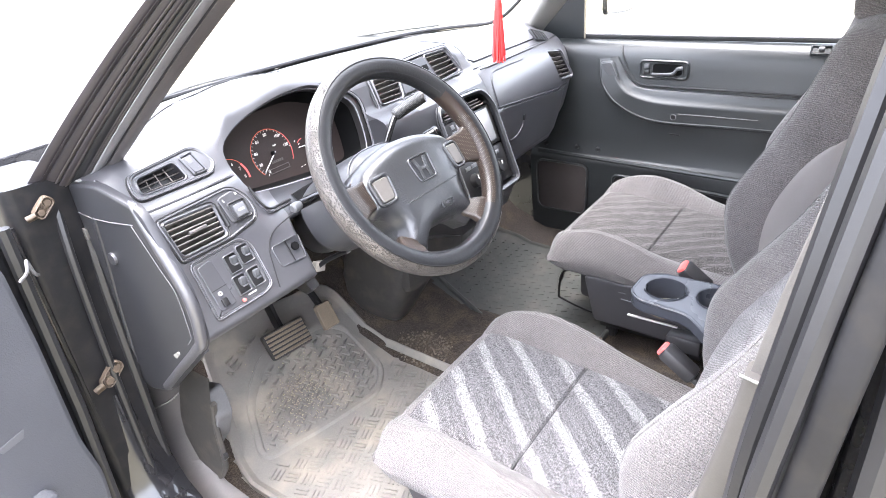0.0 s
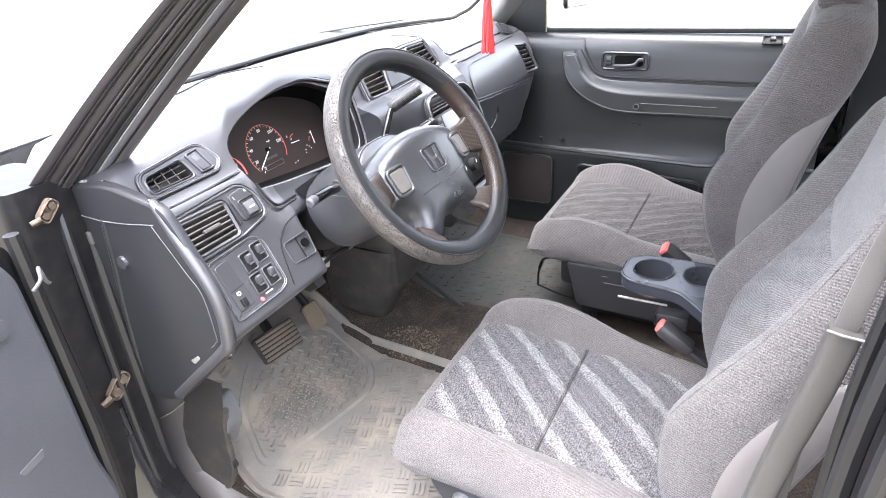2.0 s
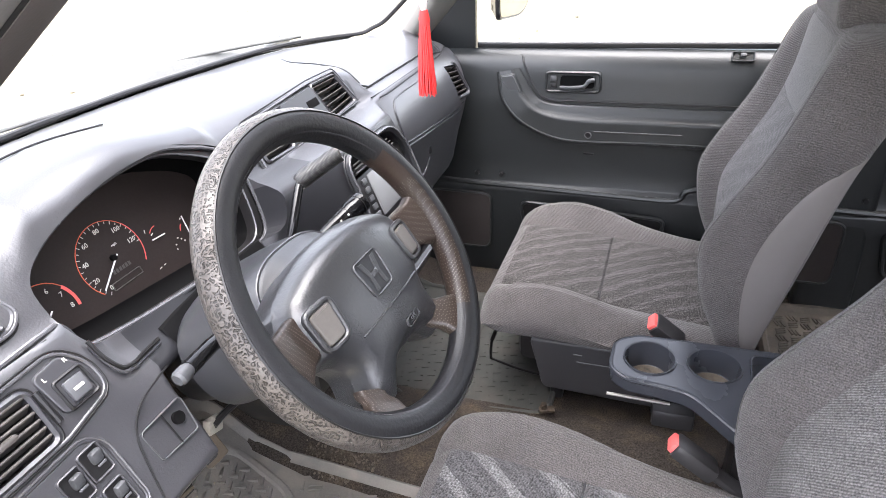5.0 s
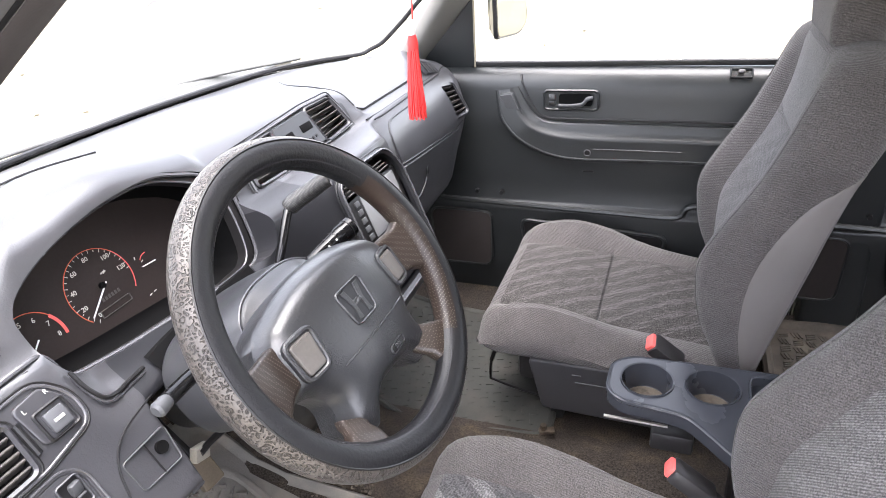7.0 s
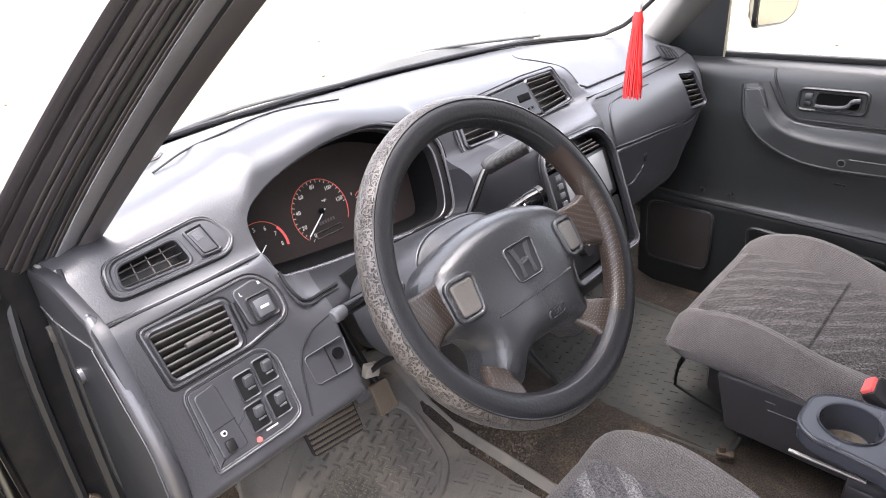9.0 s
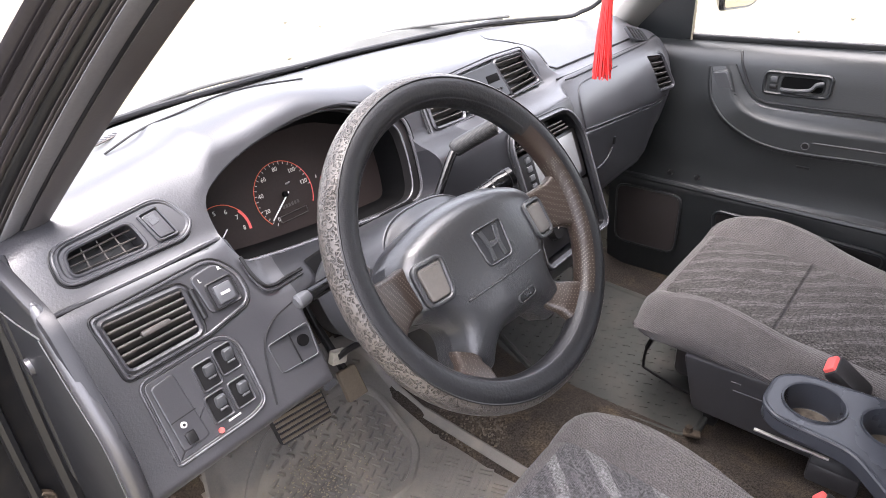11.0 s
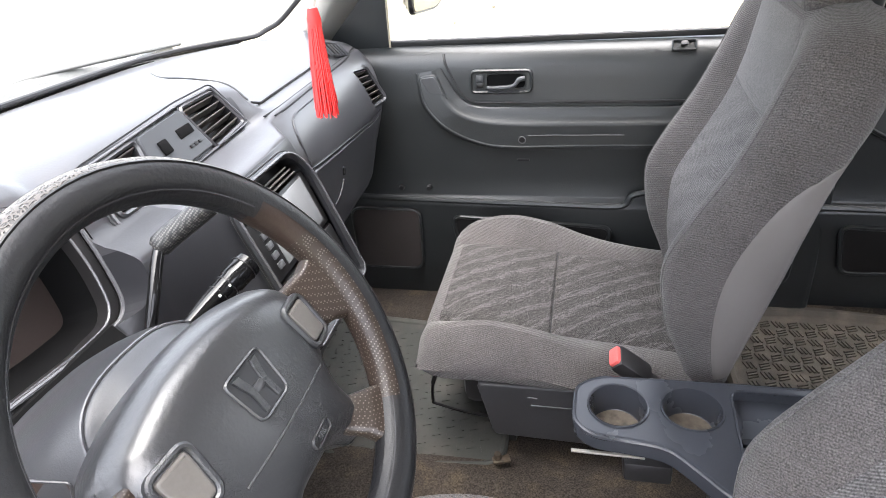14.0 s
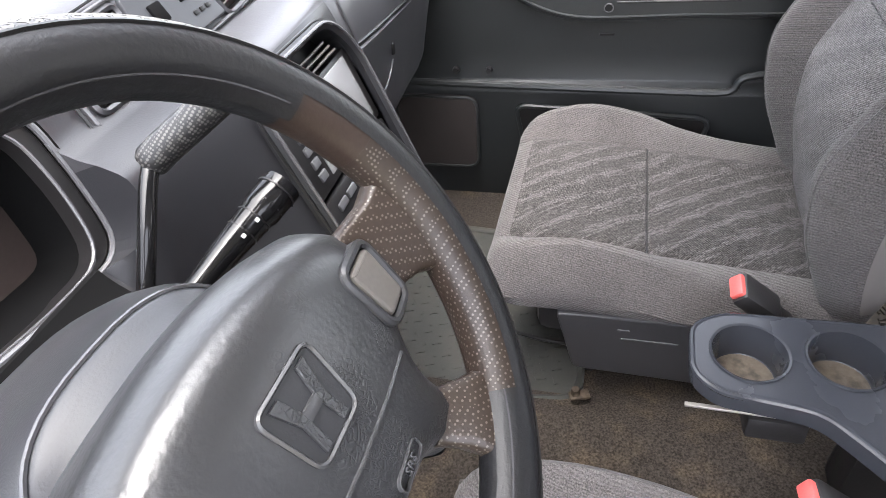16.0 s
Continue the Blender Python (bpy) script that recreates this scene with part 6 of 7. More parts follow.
def build_passenger_door(y0=0.60, y1=-0.40, name="door_1", group="", dy=0.0):
    t = thing(name, "dark grey vinyl trimmed car door, closed, with glass above", "car door", kind="structure")
    zs = [0.46, 0.52, 0.60, 0.70, 0.775, 0.783, 0.797, 0.803, 0.86, 0.925, 0.938, 0.955, 0.97, 1.02, 1.034, 1.042, 1.05, 1.065, 1.09, 1.118, 1.132, 1.148, 1.158, 1.165, 1.165]
    rings = []
    for i, z in enumerate(zs):
        x = door_x(z) if i < len(zs) - 1 else 0.87
        rings.append([V(x, y, z) for y in np.linspace(y0 + dy, y1 + dy, 24)])
    part("trim_panel", loft(rings, closed=False), TRIM, t)
    part("outer_skin", rbox(0.06, abs(y1 - y0), 0.75, 0.01, pose(0.885, (y0 + y1) / 2 + dy, 0.79)), PAINT, t, "black painted outside")
    mx = Matrix(((0, 0, -1, 0), (-1, 0, 0, 0), (0, 1, 0, 0), (0, 0, 0, 1)))      # u backwards, v up, w into the car

    def P(y, z, w=0.0, x=None):
        return V((door_x(z) if x is None else x) - w, y + dy, z)

    # sweeping armrest: a pull that falls from the sill and runs back as a broad ledge
    low = smooth_path([(0.366, 1.112, 0), (0.362, 1.085, 0), (0.350, 1.036, 0), (0.301, 0.983, 0), (0.226, 0.944, 0), (0.144, 0.930, 0), (-0.02, 0.933, 0), (-0.18, 0.934, 0), (-0.345, 0.934, 0)], 5)
    top = smooth_path([(0.305, 1.122, 0), (0.287, 1.092, 0), (0.263, 1.058, 0), (0.232, 1.038, 0), (0.183, 1.033, 0), (0.10, 1.032, 0), (-0.02, 1.031, 0), (-0.18, 1.030, 0), (-0.345, 1.029, 0)], 5)
    rings = []
    for i, (a, b) in enumerate(zip(low, top)):
        f = min(1, i / 14)
        x0, pr = 0.800 - 0.012 * f, 0.018 + 0.016 * f
        r = []
        for q, h in ((0, 0), (0.012, 0.75), (0.03, 0.95), (0.06, 1.0), (0.40, 0.92), (0.56, 0.895), (0.60, 0.895), (0.635, 0.865), (0.665, 0.79), (0.70, 0.68), (0.82, 0.52), (0.95, 0.44), (0.985, 0.36), (1.0, 0.0)):
            r.append(V(x0 - pr * h, a.x + (b.x - a.x) * q + dy, a.y + (b.y - a.y) * q))
        rings.append(r)
    part("armrest", loft(rings, closed=False), TRIM, t, "dark vinyl armrest with a pull handle", 28)
    # black tube drawn as the shadow along the armrest's lower edge
    part("armrest_shadow", tube([r[1] + V(0.004, 0, -0.002) for r in rings], 0.0022, 6), BLACK, t)
    # added bead that stands in for the highlight on the rounded edge
    part("armrest_highlight", tube([r[3].lerp(r[4], 0.12) for r in rings], 0.0030, 8), TRIM, t)
    pc = Matrix(((0, 0, -1, 0.780), (-1, 0, 0, dy), (0, 1, 0, 0), (0, 0, 0, 1)))
    po = rpoly([(-0.358, 1.106), (-0.316, 1.112), (-0.292, 1.059), (-0.322, 1.050)], [0.010, 0.012, 0.004, 0.004])
    cap = part("pull_cap", plate(po, -0.012, 0.008, pc, 0.004), TRIM, t, "worn grey pull cap")
    part("cap_inlay", plate(rpoly([(-0.354, 1.103), (-0.319, 1.108), (-0.298, 1.063), (-0.323, 1.055)], 0.007), 0.006, 0.0105, pc, 0.0018), CAPGREY, cap)
    part("cap_joint", tube([pc @ V(-0.326, 1.047, 0.008), pc @ V(-0.290, 1.056, 0.008)], 0.0012, 6), BLACK, cap)
    part("trim_groove", tube(smooth_path([P(0.300, 1.150, 0.001), P(0.292, 1.125, 0.002), P(0.262, 1.068, 0.002), P(0.232, 1.045, 0.002), P(0.18, 1.041, 0.002), P(-0.10, 1.040, 0.002), P(-0.33, 1.039, 0.002)], 4), 0.0028, 6), BLACK, t)
    slot = part("armrest_inlay", tube([P(0.098, 0.9695, 0.0, 0.7485), P(-0.12, 0.9705, 0.0, 0.7485)], 0.0012, 6), BLACK, t)
    part("inlay_edge", tube([P(y, z, 0.0, 0.7465) for y, z in ((0.098, 0.972), (0.0, 0.973), (-0.12, 0.973))], 0.0010, 6), HANDLE, slot)
    part("hole_ring", tube([P(0.112 + 0.0085 * math.cos(k * 0.524), 0.961 + 0.0085 * math.sin(k * 0.524), 0.0, 0.7465) for k in range(12)], 0.0010, 6, True), HANDLE, slot)
    part("inlay_hole", tube([P(0.112, 0.961, 0.0, 0.749), P(0.112, 0.961, 0.003, 0.749)], 0.007, 12), BLACK, slot)
    part("vent_slot", rbox(0.004, 0.030, 0.006, 0.002, Matrix.Translation(P(0.112, 0.897, 0.0))), BLACK, t)
    # inside handle in its cup
    hm = plane((0.789, 0.163 + dy, 1.089), (0.10, 0, 1), (0, -1, 0))
    ol = rpoly([(-0.074, 0.028), (0.074, 0.028), (0.074, -0.028), (-0.074, -0.028)], 0.017, 6)
    il = inset(ol, 0.007)
    h = part("door_handle", bezel(ol, il, 0.007, 0.006, hm, 0.003), TRIM, t, "dark handle cup with a lever")
    part("cup_back", plate(inset(il, -0.001), -0.004, 0.0008, hm, 0.0003), TRIM, h)
    hole = rpoly([(-0.034, 0.018), (0.056, 0.018), (0.058, -0.016), (-0.034, -0.018)], 0.012, 6)
    part("cup_hole", plate(hole, -0.002, 0.0016, hm, 0.0003), GAUGEWALL, h)
    part("hole_edge", tube(ring3(hole, 0.002, hm), 0.0016, 6, True), TRIM, h)
    part("handle_lever", tube(smooth_path([hm @ V(-0.032, -0.014, 0.005), hm @ V(0.0, -0.013, 0.010), hm @ V(0.030, -0.009, 0.010), hm @ V(0.042, 0.004, 0.009), hm @ V(0.056, 0.007, 0.006)], 5), [0.0048] * 15 + [0.0058] * 6, 10), CAPGREY, h, "satin grey lever")
    part("lock_slide", rbox(0.017, 0.015, 0.008, 0.003, hm @ pose(-0.050, 0.008, 0.003)), CAPGREY, h)
    part("lock_slide", rbox(0.017, 0.013, 0.006, 0.003, hm @ pose(-0.050, -0.009, 0.002)), BLACK, h)
    # lower map pocket, rail, speaker
    part("pocket_rail", tube(smooth_path([P(0.56, 0.806, 0.012, 0.757), P(0.30, 0.800, 0.014, 0.757), P(0.0, 0.793, 0.014, 0.757), P(-0.105, 0.792, 0.014, 0.757), P(-0.135, 0.800, 0.014, 0.757), P(-0.150, 0.822, 0.012, 0.757), P(-0.20, 0.832, 0.01, 0.757)], 6), 0.008, 8), TRIM, t)
    sm = plane((0.750, 0.475 + dy, 0.680), (0.0, 0, 1), (0, -1, 0))
    so = rpoly([(-0.095, 0.090), (0.095, 0.088), (0.090, -0.09), (-0.090, -0.09)], 0.03)
    sp = part("speaker_grille", plate(so, -0.01, 0.006, sm, 0.005), SPEAKER, t, "brownish speaker grille")
    part("grille_rim", tube(ring3(so, 0.004, sm), 0.0035, 8, True), TRIM, sp)
    for a, b in ((0.29, -0.10), ):
        po = rpoly([(-a, 0.745), (-b, 0.725), (-b - 0.02, 0.64), (-a + 0.02, 0.63)], 0.02)
        po = [Vector((p.x - dy, p.y)) for p in po]
        pm = mx.copy()
        pm[0][3] = 0.750
        part("map_pocket", bezel(inset(po, -0.010), po, 0.004, 0.03, pm, 0.003), TRIM, t)
        # black sheet across the pocket mouth draws the shade inside
        part("pocket_shade", plate(po, -0.004, 0.0015, pm, 0.001), BLACK, t)
    for y in (0.425, 0.352, 0.54):
        part("trim_clip", tube([P(y, 0.826, 0.0, 0.764), P(y, 0.826, 0.010, 0.764)], [0.008, 0.006], 10), SEAL, t)
    # window frame, glass, lock button
    part("waist_seal", bar([(0.838, y0 + dy - 0.05, 1.170), (0.838, y1 + dy, 1.176)], 0.010, 0.014, 0.003), SEAL, t)
    part("glass_edge", bar([(0.845, y0 + dy - 0.05, 1.174), (0.845, y1 + dy, 1.180)], 0.004, 0.012, 0.001), LINER, t)
    g = part("pane", loft([[V(0.85, y0 + dy - 0.06, 1.16), V(0.85, y1 + dy, 1.16)], [V(0.79, y0 + dy - 0.12, 1.40), V(0.79, y1 + dy, 1.40)], [V(0.70, 0.14 + dy, 1.62), V(0.70, y1 + dy, 1.62)]], closed=False), GLASS, t, "clear glass")
    g.visible_shadow = False
    lm = plane((0.809, -0.237 + dy, 1.155), (0.7, 0, 1), (0, -1, 0))
    lo = rpoly([(-0.026, 0.013), (0.026, 0.013), (0.026, -0.013), (-0.026, -0.013)], 0.006)
    lk = part("lock_button", bezel(lo, inset(lo, 0.004), 0.004, 0.006, lm, 0.0015), TRIM, t, "lock button in a recess")
    part("lock_slot", plate(inset(lo, 0.004), -0.004, -0.001, lm, 0.0005), TRIM, lk)
    part("lock_knob", rbox(0.014, 0.009, 0.008, 0.002, lm @ pose(0, 0.004, 0.002)), HANDLE, lk)
    part("window_frame", bar([(0.835, y1 + dy - 0.01, 1.15), (0.80, y1 + dy - 0.02, 1.35), (0.70, y1 + dy - 0.02, 1.64)], 0.03, 0.045, 0.006), SEAL, t)
    if dy == 0:
        tri = [V(0.84, 0.64, 1.14), V(0.835, 0.436, 1.168), V(0.805, 0.424, 1.345), V(0.79, 0.52, 1.33)]
        bm = loft([[p + V(-0.006, 0, 0) for p in tri], [p + V(0.01, 0, 0) for p in tri]])
        part("mirror_corner", bm, TRIM, t, "dark triangular corner cover")
        part("front_frame", bar([(0.828, 0.434, 1.165), (0.798, 0.420, 1.36)], 0.004, 0.005, 0.0015), TAN, t, "tan bleached strip")
    return t


def build_driver_door():
    t = thing("door_2", "open car door with grey vinyl trim and black paint", "car door", kind="structure")
    a = radians(68)
    d = V(-math.sin(a), -math.cos(a), 0)
    m = Matrix(((d.x, 0, -d.y, -0.868), (d.y, 0, d.x, 0.570), (0, 1, 0, 0), (0, 0, 0, 1)))
    # u from the hinge outwards, v up, w towards the camera's side
    ol = rpoly([(0.0, 0.42), (0.98, 0.42), (0.98, 1.16), (0.0, 1.22)], 0.04)
    part("door_shell", plate(ol, -0.05, 0.02, m, 0.02), JAMB, t, "black painted steel")
    tl = rpoly([(0.06, 0.50), (0.95, 0.50), (0.95, 1.18), (0.109, 1.214), (0.055, 1.207), (0.042, 1.176), (0.039, 1.05), (0.042, 0.87), (0.03, 0.79)], [0.03, 0.03, 0.03, 0.012, 0.012, 0.012, 0.02, 0.02, 0.02])
    part("trim_panel", plate(tl, 0.018, 0.05, m, 0.015), TRIM_LIT, t, "grey vinyl trim")
    part("trim_plug", tube([m @ V(0.104, 1.139, 0.048), m @ V(0.104, 1.139, 0.057), m @ V(0.104, 1.139, 0.0575)], [0.013, 0.012, 0.007], 16), TRIM_LIT, t)
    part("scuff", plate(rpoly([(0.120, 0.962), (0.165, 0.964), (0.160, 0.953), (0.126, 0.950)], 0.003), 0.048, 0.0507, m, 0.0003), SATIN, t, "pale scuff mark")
    part("armrest", plate(rpoly([(0.12, 0.86), (0.90, 0.88), (0.90, 0.80), (0.16, 0.77)], 0.03), 0.045, 0.075, m, 0.012), TRIM_LIT, t)
    part("sash", bar([m @ V(0.05, 1.18, 0.0), m @ V(0.22, 1.40, 0.0), m @ V(0.38, 1.60, 0.0)], 0.03, 0.03, 0.006, d), SEAL, t)
    part("rubber_strip", tube([m @ V(0.01, 1.22, 0.03), m @ V(0.015, 0.9, 0.03), m @ V(0.04, 0.45, 0.03)], 0.010, 8), SEAL, t)
    part("check_clip", tube(smooth_path([m @ V(0.034, 1.150, 0.05), m @ V(0.022, 1.160, 0.056), m @ V(0.012, 1.172, 0.05), m @ V(0.008, 1.150, 0.05), m @ V(0.0, 1.142, 0.046)], 4), 0.0026, 7), HANDLE, t, "pale plastic clip")


# ---- seats
def seat(name, label, cx, y_front, y_back, z_top, back_dy, lean_deg, insert, group):
    """A front seat: cushion with raised bolsters, leaning backrest, headrest, base."""
    t = thing(name, label, "car seat", group)
    hw = 0.248

    def seam_z(f):
        return z_top + 0.010 - 0.048 * f

    def ring(top, low, wide, lift, puff, dip=0.0):
        """Closed section of the cushion across x."""
        pts = []
        for u in np.linspace(-1, 1, 33):
            au = abs(u)
            if au < 0.64:
                h = top + puff * (1 - (au / 0.64) ** 2) - dip
            else:
                q = (au - 0.64) / 0.36
                h = top + lift * math.sin(math.pi * min(1, q * 1.25) * 0.5 + 0) ** 1.0 - max(0, q - 0.45) ** 2 * (0.16 + lift)
            h -= 0.007 * math.exp(-((au - 0.64) / 0.022) ** 2)
            pts.append((u * wide, h))
        edge = pts[-1][1]
        pts += [(wide * 1.03, edge * 0.65 + low * 0.35), (wide * 1.0, edge * 0.2 + low * 0.8), (wide * 0.94, low), (0.0, low), (-wide * 0.94, low), (-wide * 1.0, edge * 0.2 + low * 0.8), (-wide * 1.03, edge * 0.65 + low * 0.35)]
        return pts

    # cushion
    L = y_front - y_back
    fr = [0.0, 0.008, 0.02, 0.04, 0.07, 0.11, 0.16, 0.22, 0.28, 0.34, 0.40, 0.46, 0.492, 0.50, 0.508, 0.54, 0.60, 0.68, 0.76, 0.84, 0.92, 1.0, 1.06]
    rings = []
    for f in fr:
        y = y_front - f * L
        nose = max(0, 1 - f / 0.17)
        d = f * L
        top = seam_z(f) - interp(d, [0, 0.004, 0.010, 0.02, 0.035, 0.06, 0.10], [0.052, 0.036, 0.024, 0.013, 0.006, 0.002, 0.0])
        low = z_top - 0.078 + interp(d, [0, 0.01, 0.03, 0.06], [0.024, 0.014, 0.006, 0.0])
        wide = hw * (1 - 0.10 * nose ** 3)
        lift = curve(f, [0, 0.12, 0.28, 0.45, 0.62, 0.80, 1.06], [0.004, 0.034, 0.058, 0.050, 0.022, 0.006, 0.0])
        puff = 0.010 * math.sin(math.pi * min(1, f / 0.5)) if f <= 0.5 else 0.010 * math.sin(math.pi * min(1, (f - 0.5) / 0.5))
        rings.append([V(cx + x, y, max(z, low)) for x, z in ring(top, low, wide, lift, max(0, puff), 0.006 if abs(f - 0.50) < 0.004 else 0)])
    shell, mid = bmesh.new(), bmesh.new()
    split(rings, shell, mid, lambda i, u: abs(u) < 0.64 and fr[i] > 0.05)
    part("cushion", shell, FABRIC, t, "grey ribbed velour cushion")
    part("cushion_insert", mid, insert, t, "slanting striped woven fabric")
    for sx in (-1, 1):
        part("piping", tube([V(cx + sx * hw * 0.64, y_front - f * L, seam_z(f) - 0.0075) for f in (0.16, 0.3, 0.5, 0.7, 0.98)], 0.0022, 6), BELT_DARK, t)
    part("piping", tube([V(cx + u * hw * 0.63, y_front - 0.50 * L, seam_z(0.5) - 0.006) for u in (-1, -0.5, 0, 0.5, 1)], 0.0018, 6), BELT_DARK, t)

    # backrest: for each height over the cushion its front ridge, its back and its half width
    hs = [-0.06, -0.02, 0.05, 0.10, 0.185, 0.255, 0.35, 0.43, 0.50, 0.53, 0.545, 0.553]
    ridge = [-0.226, -0.212, -0.183, -0.170, -0.165, -0.195, -0.247, -0.280, -0.306, -0.322, -0.345, -0.372]
    rear = [-0.296, -0.303, -0.318, -0.330, -0.350, -0.366, -0.392, -0.422, -0.436, -0.432, -0.420, -0.402]
    half = [0.232, 0.236, 0.241, 0.244, 0.246, 0.245, 0.242, 0.238, 0.232, 0.222, 0.203, 0.165]
    slope = math.tan(radians(lean_deg))

    def back_at(h):
        lean = back_dy - slope * h
        return curve(h, hs, ridge) + lean, curve(h, hs, rear) + lean, curve(h, hs, half)

    def flank(h, y):
        """Half width of the backrest at height h and depth y."""
        f, b, w = back_at(h)
        return w * (1 - interp(y, [b, b + 0.006, b + 0.018, b + 0.04, f - 0.055, f - 0.03, f - 0.012, f - 0.003, f], [0.16, 0.09, 0.035, 0.0, 0.0, 0.012, 0.045, 0.09, 0.15]))

    cross = (0.285, 0.392)
    rows = sorted(set([round(v, 4) for v in np.linspace(-0.06, 0.50, 36)] + [0.51, 0.52, 0.53, 0.538, 0.545, 0.550, 0.553] + [c + d for c in cross for d in (-0.004, 0.0, 0.004)]))
    rings = []
    for h in rows:
        f, b, w = back_at(h)
        deep = curve(h, [-0.06, 0.05, 0.2, 0.38, 0.48, 0.553], [0.014, 0.034, 0.050, 0.040, 0.022, 0.0])
        dip = 0.005 if min(abs(h - c) for c in cross) < 0.002 else 0.0
        r = []
        for u in np.linspace(-1, 1, 33):
            au = abs(u)
            q = max(0.0, min(1.0, (au - 0.52) / 0.28))
            y = f - deep * (1 - q * q * (3 - 2 * q)) + 0.008 * (1 - (au / 0.6) ** 2 if au < 0.6 else 0) - 0.006 * math.exp(-((au - 0.58) / 0.02) ** 2)
            if au > 0.84:
                y = f - interp((1 - au) / 0.16, [0.0, 0.25, 0.5, 0.75, 1.0], [0.05, 0.022, 0.010, 0.003, 0.0])
            if au < 0.56:
                y -= dip
            x = math.copysign(flank(h, y) if au > 0.84 else au * w, u)
            r.append((x, y, 0.020 * max(0, (h - 0.44) / 0.113) ** 2 * (1 - au * au)))
        for sx in (1, -1):
            ys = [f - 0.055, b + 0.04, b + 0.018, b + 0.006, b]
            side = [(sx * flank(h, y), y, 0) for y in ys]
            r += side if sx > 0 else [(0, b - 0.006, 0.02 * max(0, (h - 0.44) / 0.113) ** 2)] + side[::-1]
        rings.append([V(cx + x, y, z_top + h + dz) for x, y, dz in r])
    shell, mid, upper = bmesh.new(), bmesh.new(), bmesh.new()
    split(rings, shell, mid, lambda i, u: abs(u) < 0.58 and rows[i] < cross[1], upper, lambda i, u: abs(u) < 0.58 and rows[i] >= cross[1] and rows[i] < 0.53)
    part("backrest", shell, FABRIC, t, "grey ribbed velour backrest", 70)
    part("backrest_insert", mid, INSERT_B, t, "woven fabric panel", 60)
    part("upper_insert", upper, VELOUR, t, "smooth grey velour panel", 60)
    for sx in (-1, 1):
        edge = []
        for h in np.linspace(0.03, 0.51, 26):
            f, b, w = back_at(h)
            edge.append(V(cx + sx * w * 0.865, f - 0.001, z_top + h))
        part("piping", tube(edge, 0.0016, 6), VELOUR, t)
    # headrest on two posts
    f, b, w = back_at(0.55)
    hy = (f + b) / 2 + 0.012
    rings = []
    for k, (dz, wx, d) in enumerate(((-0.012, 0.085, 0.020), (-0.006, 0.105, 0.032), (0.010, 0.120, 0.042), (0.05, 0.126, 0.047), (0.11, 0.126, 0.046), (0.155, 0.118, 0.040), (0.175, 0.10, 0.028), (0.182, 0.075, 0.014))):
        ol = rpoly([(-wx, -d), (wx, -d), (wx, d), (-wx, d)], 0.032, 6)
        rings.append([V(cx + q.x, hy + q.y - (slope + 0.06) * dz + 0.012 * (q.x / 0.12) ** 2, z_top + 0.548 + dz) for q in ol])
    part("headrest", loft(rings), FABRIC, t, "grey velour headrest", 60)
    for sx in (-1, 1):
        part("headrest_post", tube([V(cx + sx * 0.06, hy, z_top + 0.46), V(cx + sx * 0.06, hy, z_top + 0.57)], 0.006, 8), CHROME, t)
    # smooth paler panel on the lower flank
    for sx in (-1, 1):
        rings = []
        for h in np.linspace(-0.03, 0.375, 24):
            f, b, w = back_at(h)
            lean = back_dy - slope * h
            y1 = curve(h, [-0.03, 0.01, 0.06, 0.11, 0.16, 0.21, 0.26, 0.306, 0.34, 0.375], [-0.262, -0.252, -0.244, -0.241, -0.244, -0.256, -0.278, -0.306, -0.338, -0.392]) + lean
            y0 = b + 0.004
            ys = [y0 + (max(y1, y0 + 0.001) - y0) * k / 8 for k in range(9)]
            rings.append([V(cx + sx * (flank(h, y) + (0.0025 if 0 < k < 8 else -0.003)), y, z_top + h) for k, y in enumerate(ys)])
        part("flank_panel", loft(rings, closed=False), FLANK, t, "smooth lighter grey flank panel", 70)
    # base and rails
    part("seat_base", rbox(0.40, 0.40, 0.10, 0.02, pose(cx, (y_front + y_back) / 2 - 0.03, z_top - 0.125)), BELT_DARK, t)
    for sx in (-1, 1):
        part("seat_rail", rbox(0.035, 0.36, 0.03, 0.006, pose(cx + sx * 0.17, (y_front + y_back) / 2 - 0.07, FLOOR + 0.045)), BELT_DARK, t)
        for yy in (-0.15, 0.08):
            part("rail_leg", rbox(0.03, 0.03, 0.20, 0.006, pose(cx + sx * 0.17, (y_front + y_back) / 2 + yy, FLOOR + 0.10)), BELT_DARK, t)
    return t


def split(rings, shell, mid, inside, upper=None, above=None):
    """Builds a lofted skin in two or three meshes: the middle panels and the rest."""
    n = len(rings[0])
    for i in range(len(rings) - 1):
        for k in range(n):
            j = (k + 1) % n
            u = -1 + 2 * (k + 0.5) / 32 if k < 32 else 9
            bm = mid if inside(i, u) else upper if upper is not None and above(i, u) else shell
            bm.faces.new([bm.verts.new(p) for p in (rings[i][k], rings[i][j], rings[i + 1][j], rings[i + 1][k])])
    for r in (rings[0], rings[-1]):
        shell.faces.new([shell.verts.new(p) for p in r])
    for bm in (shell, mid, upper):
        if bm is not None:
            bmesh.ops.remove_doubles(bm, verts=bm.verts, dist=1e-5)


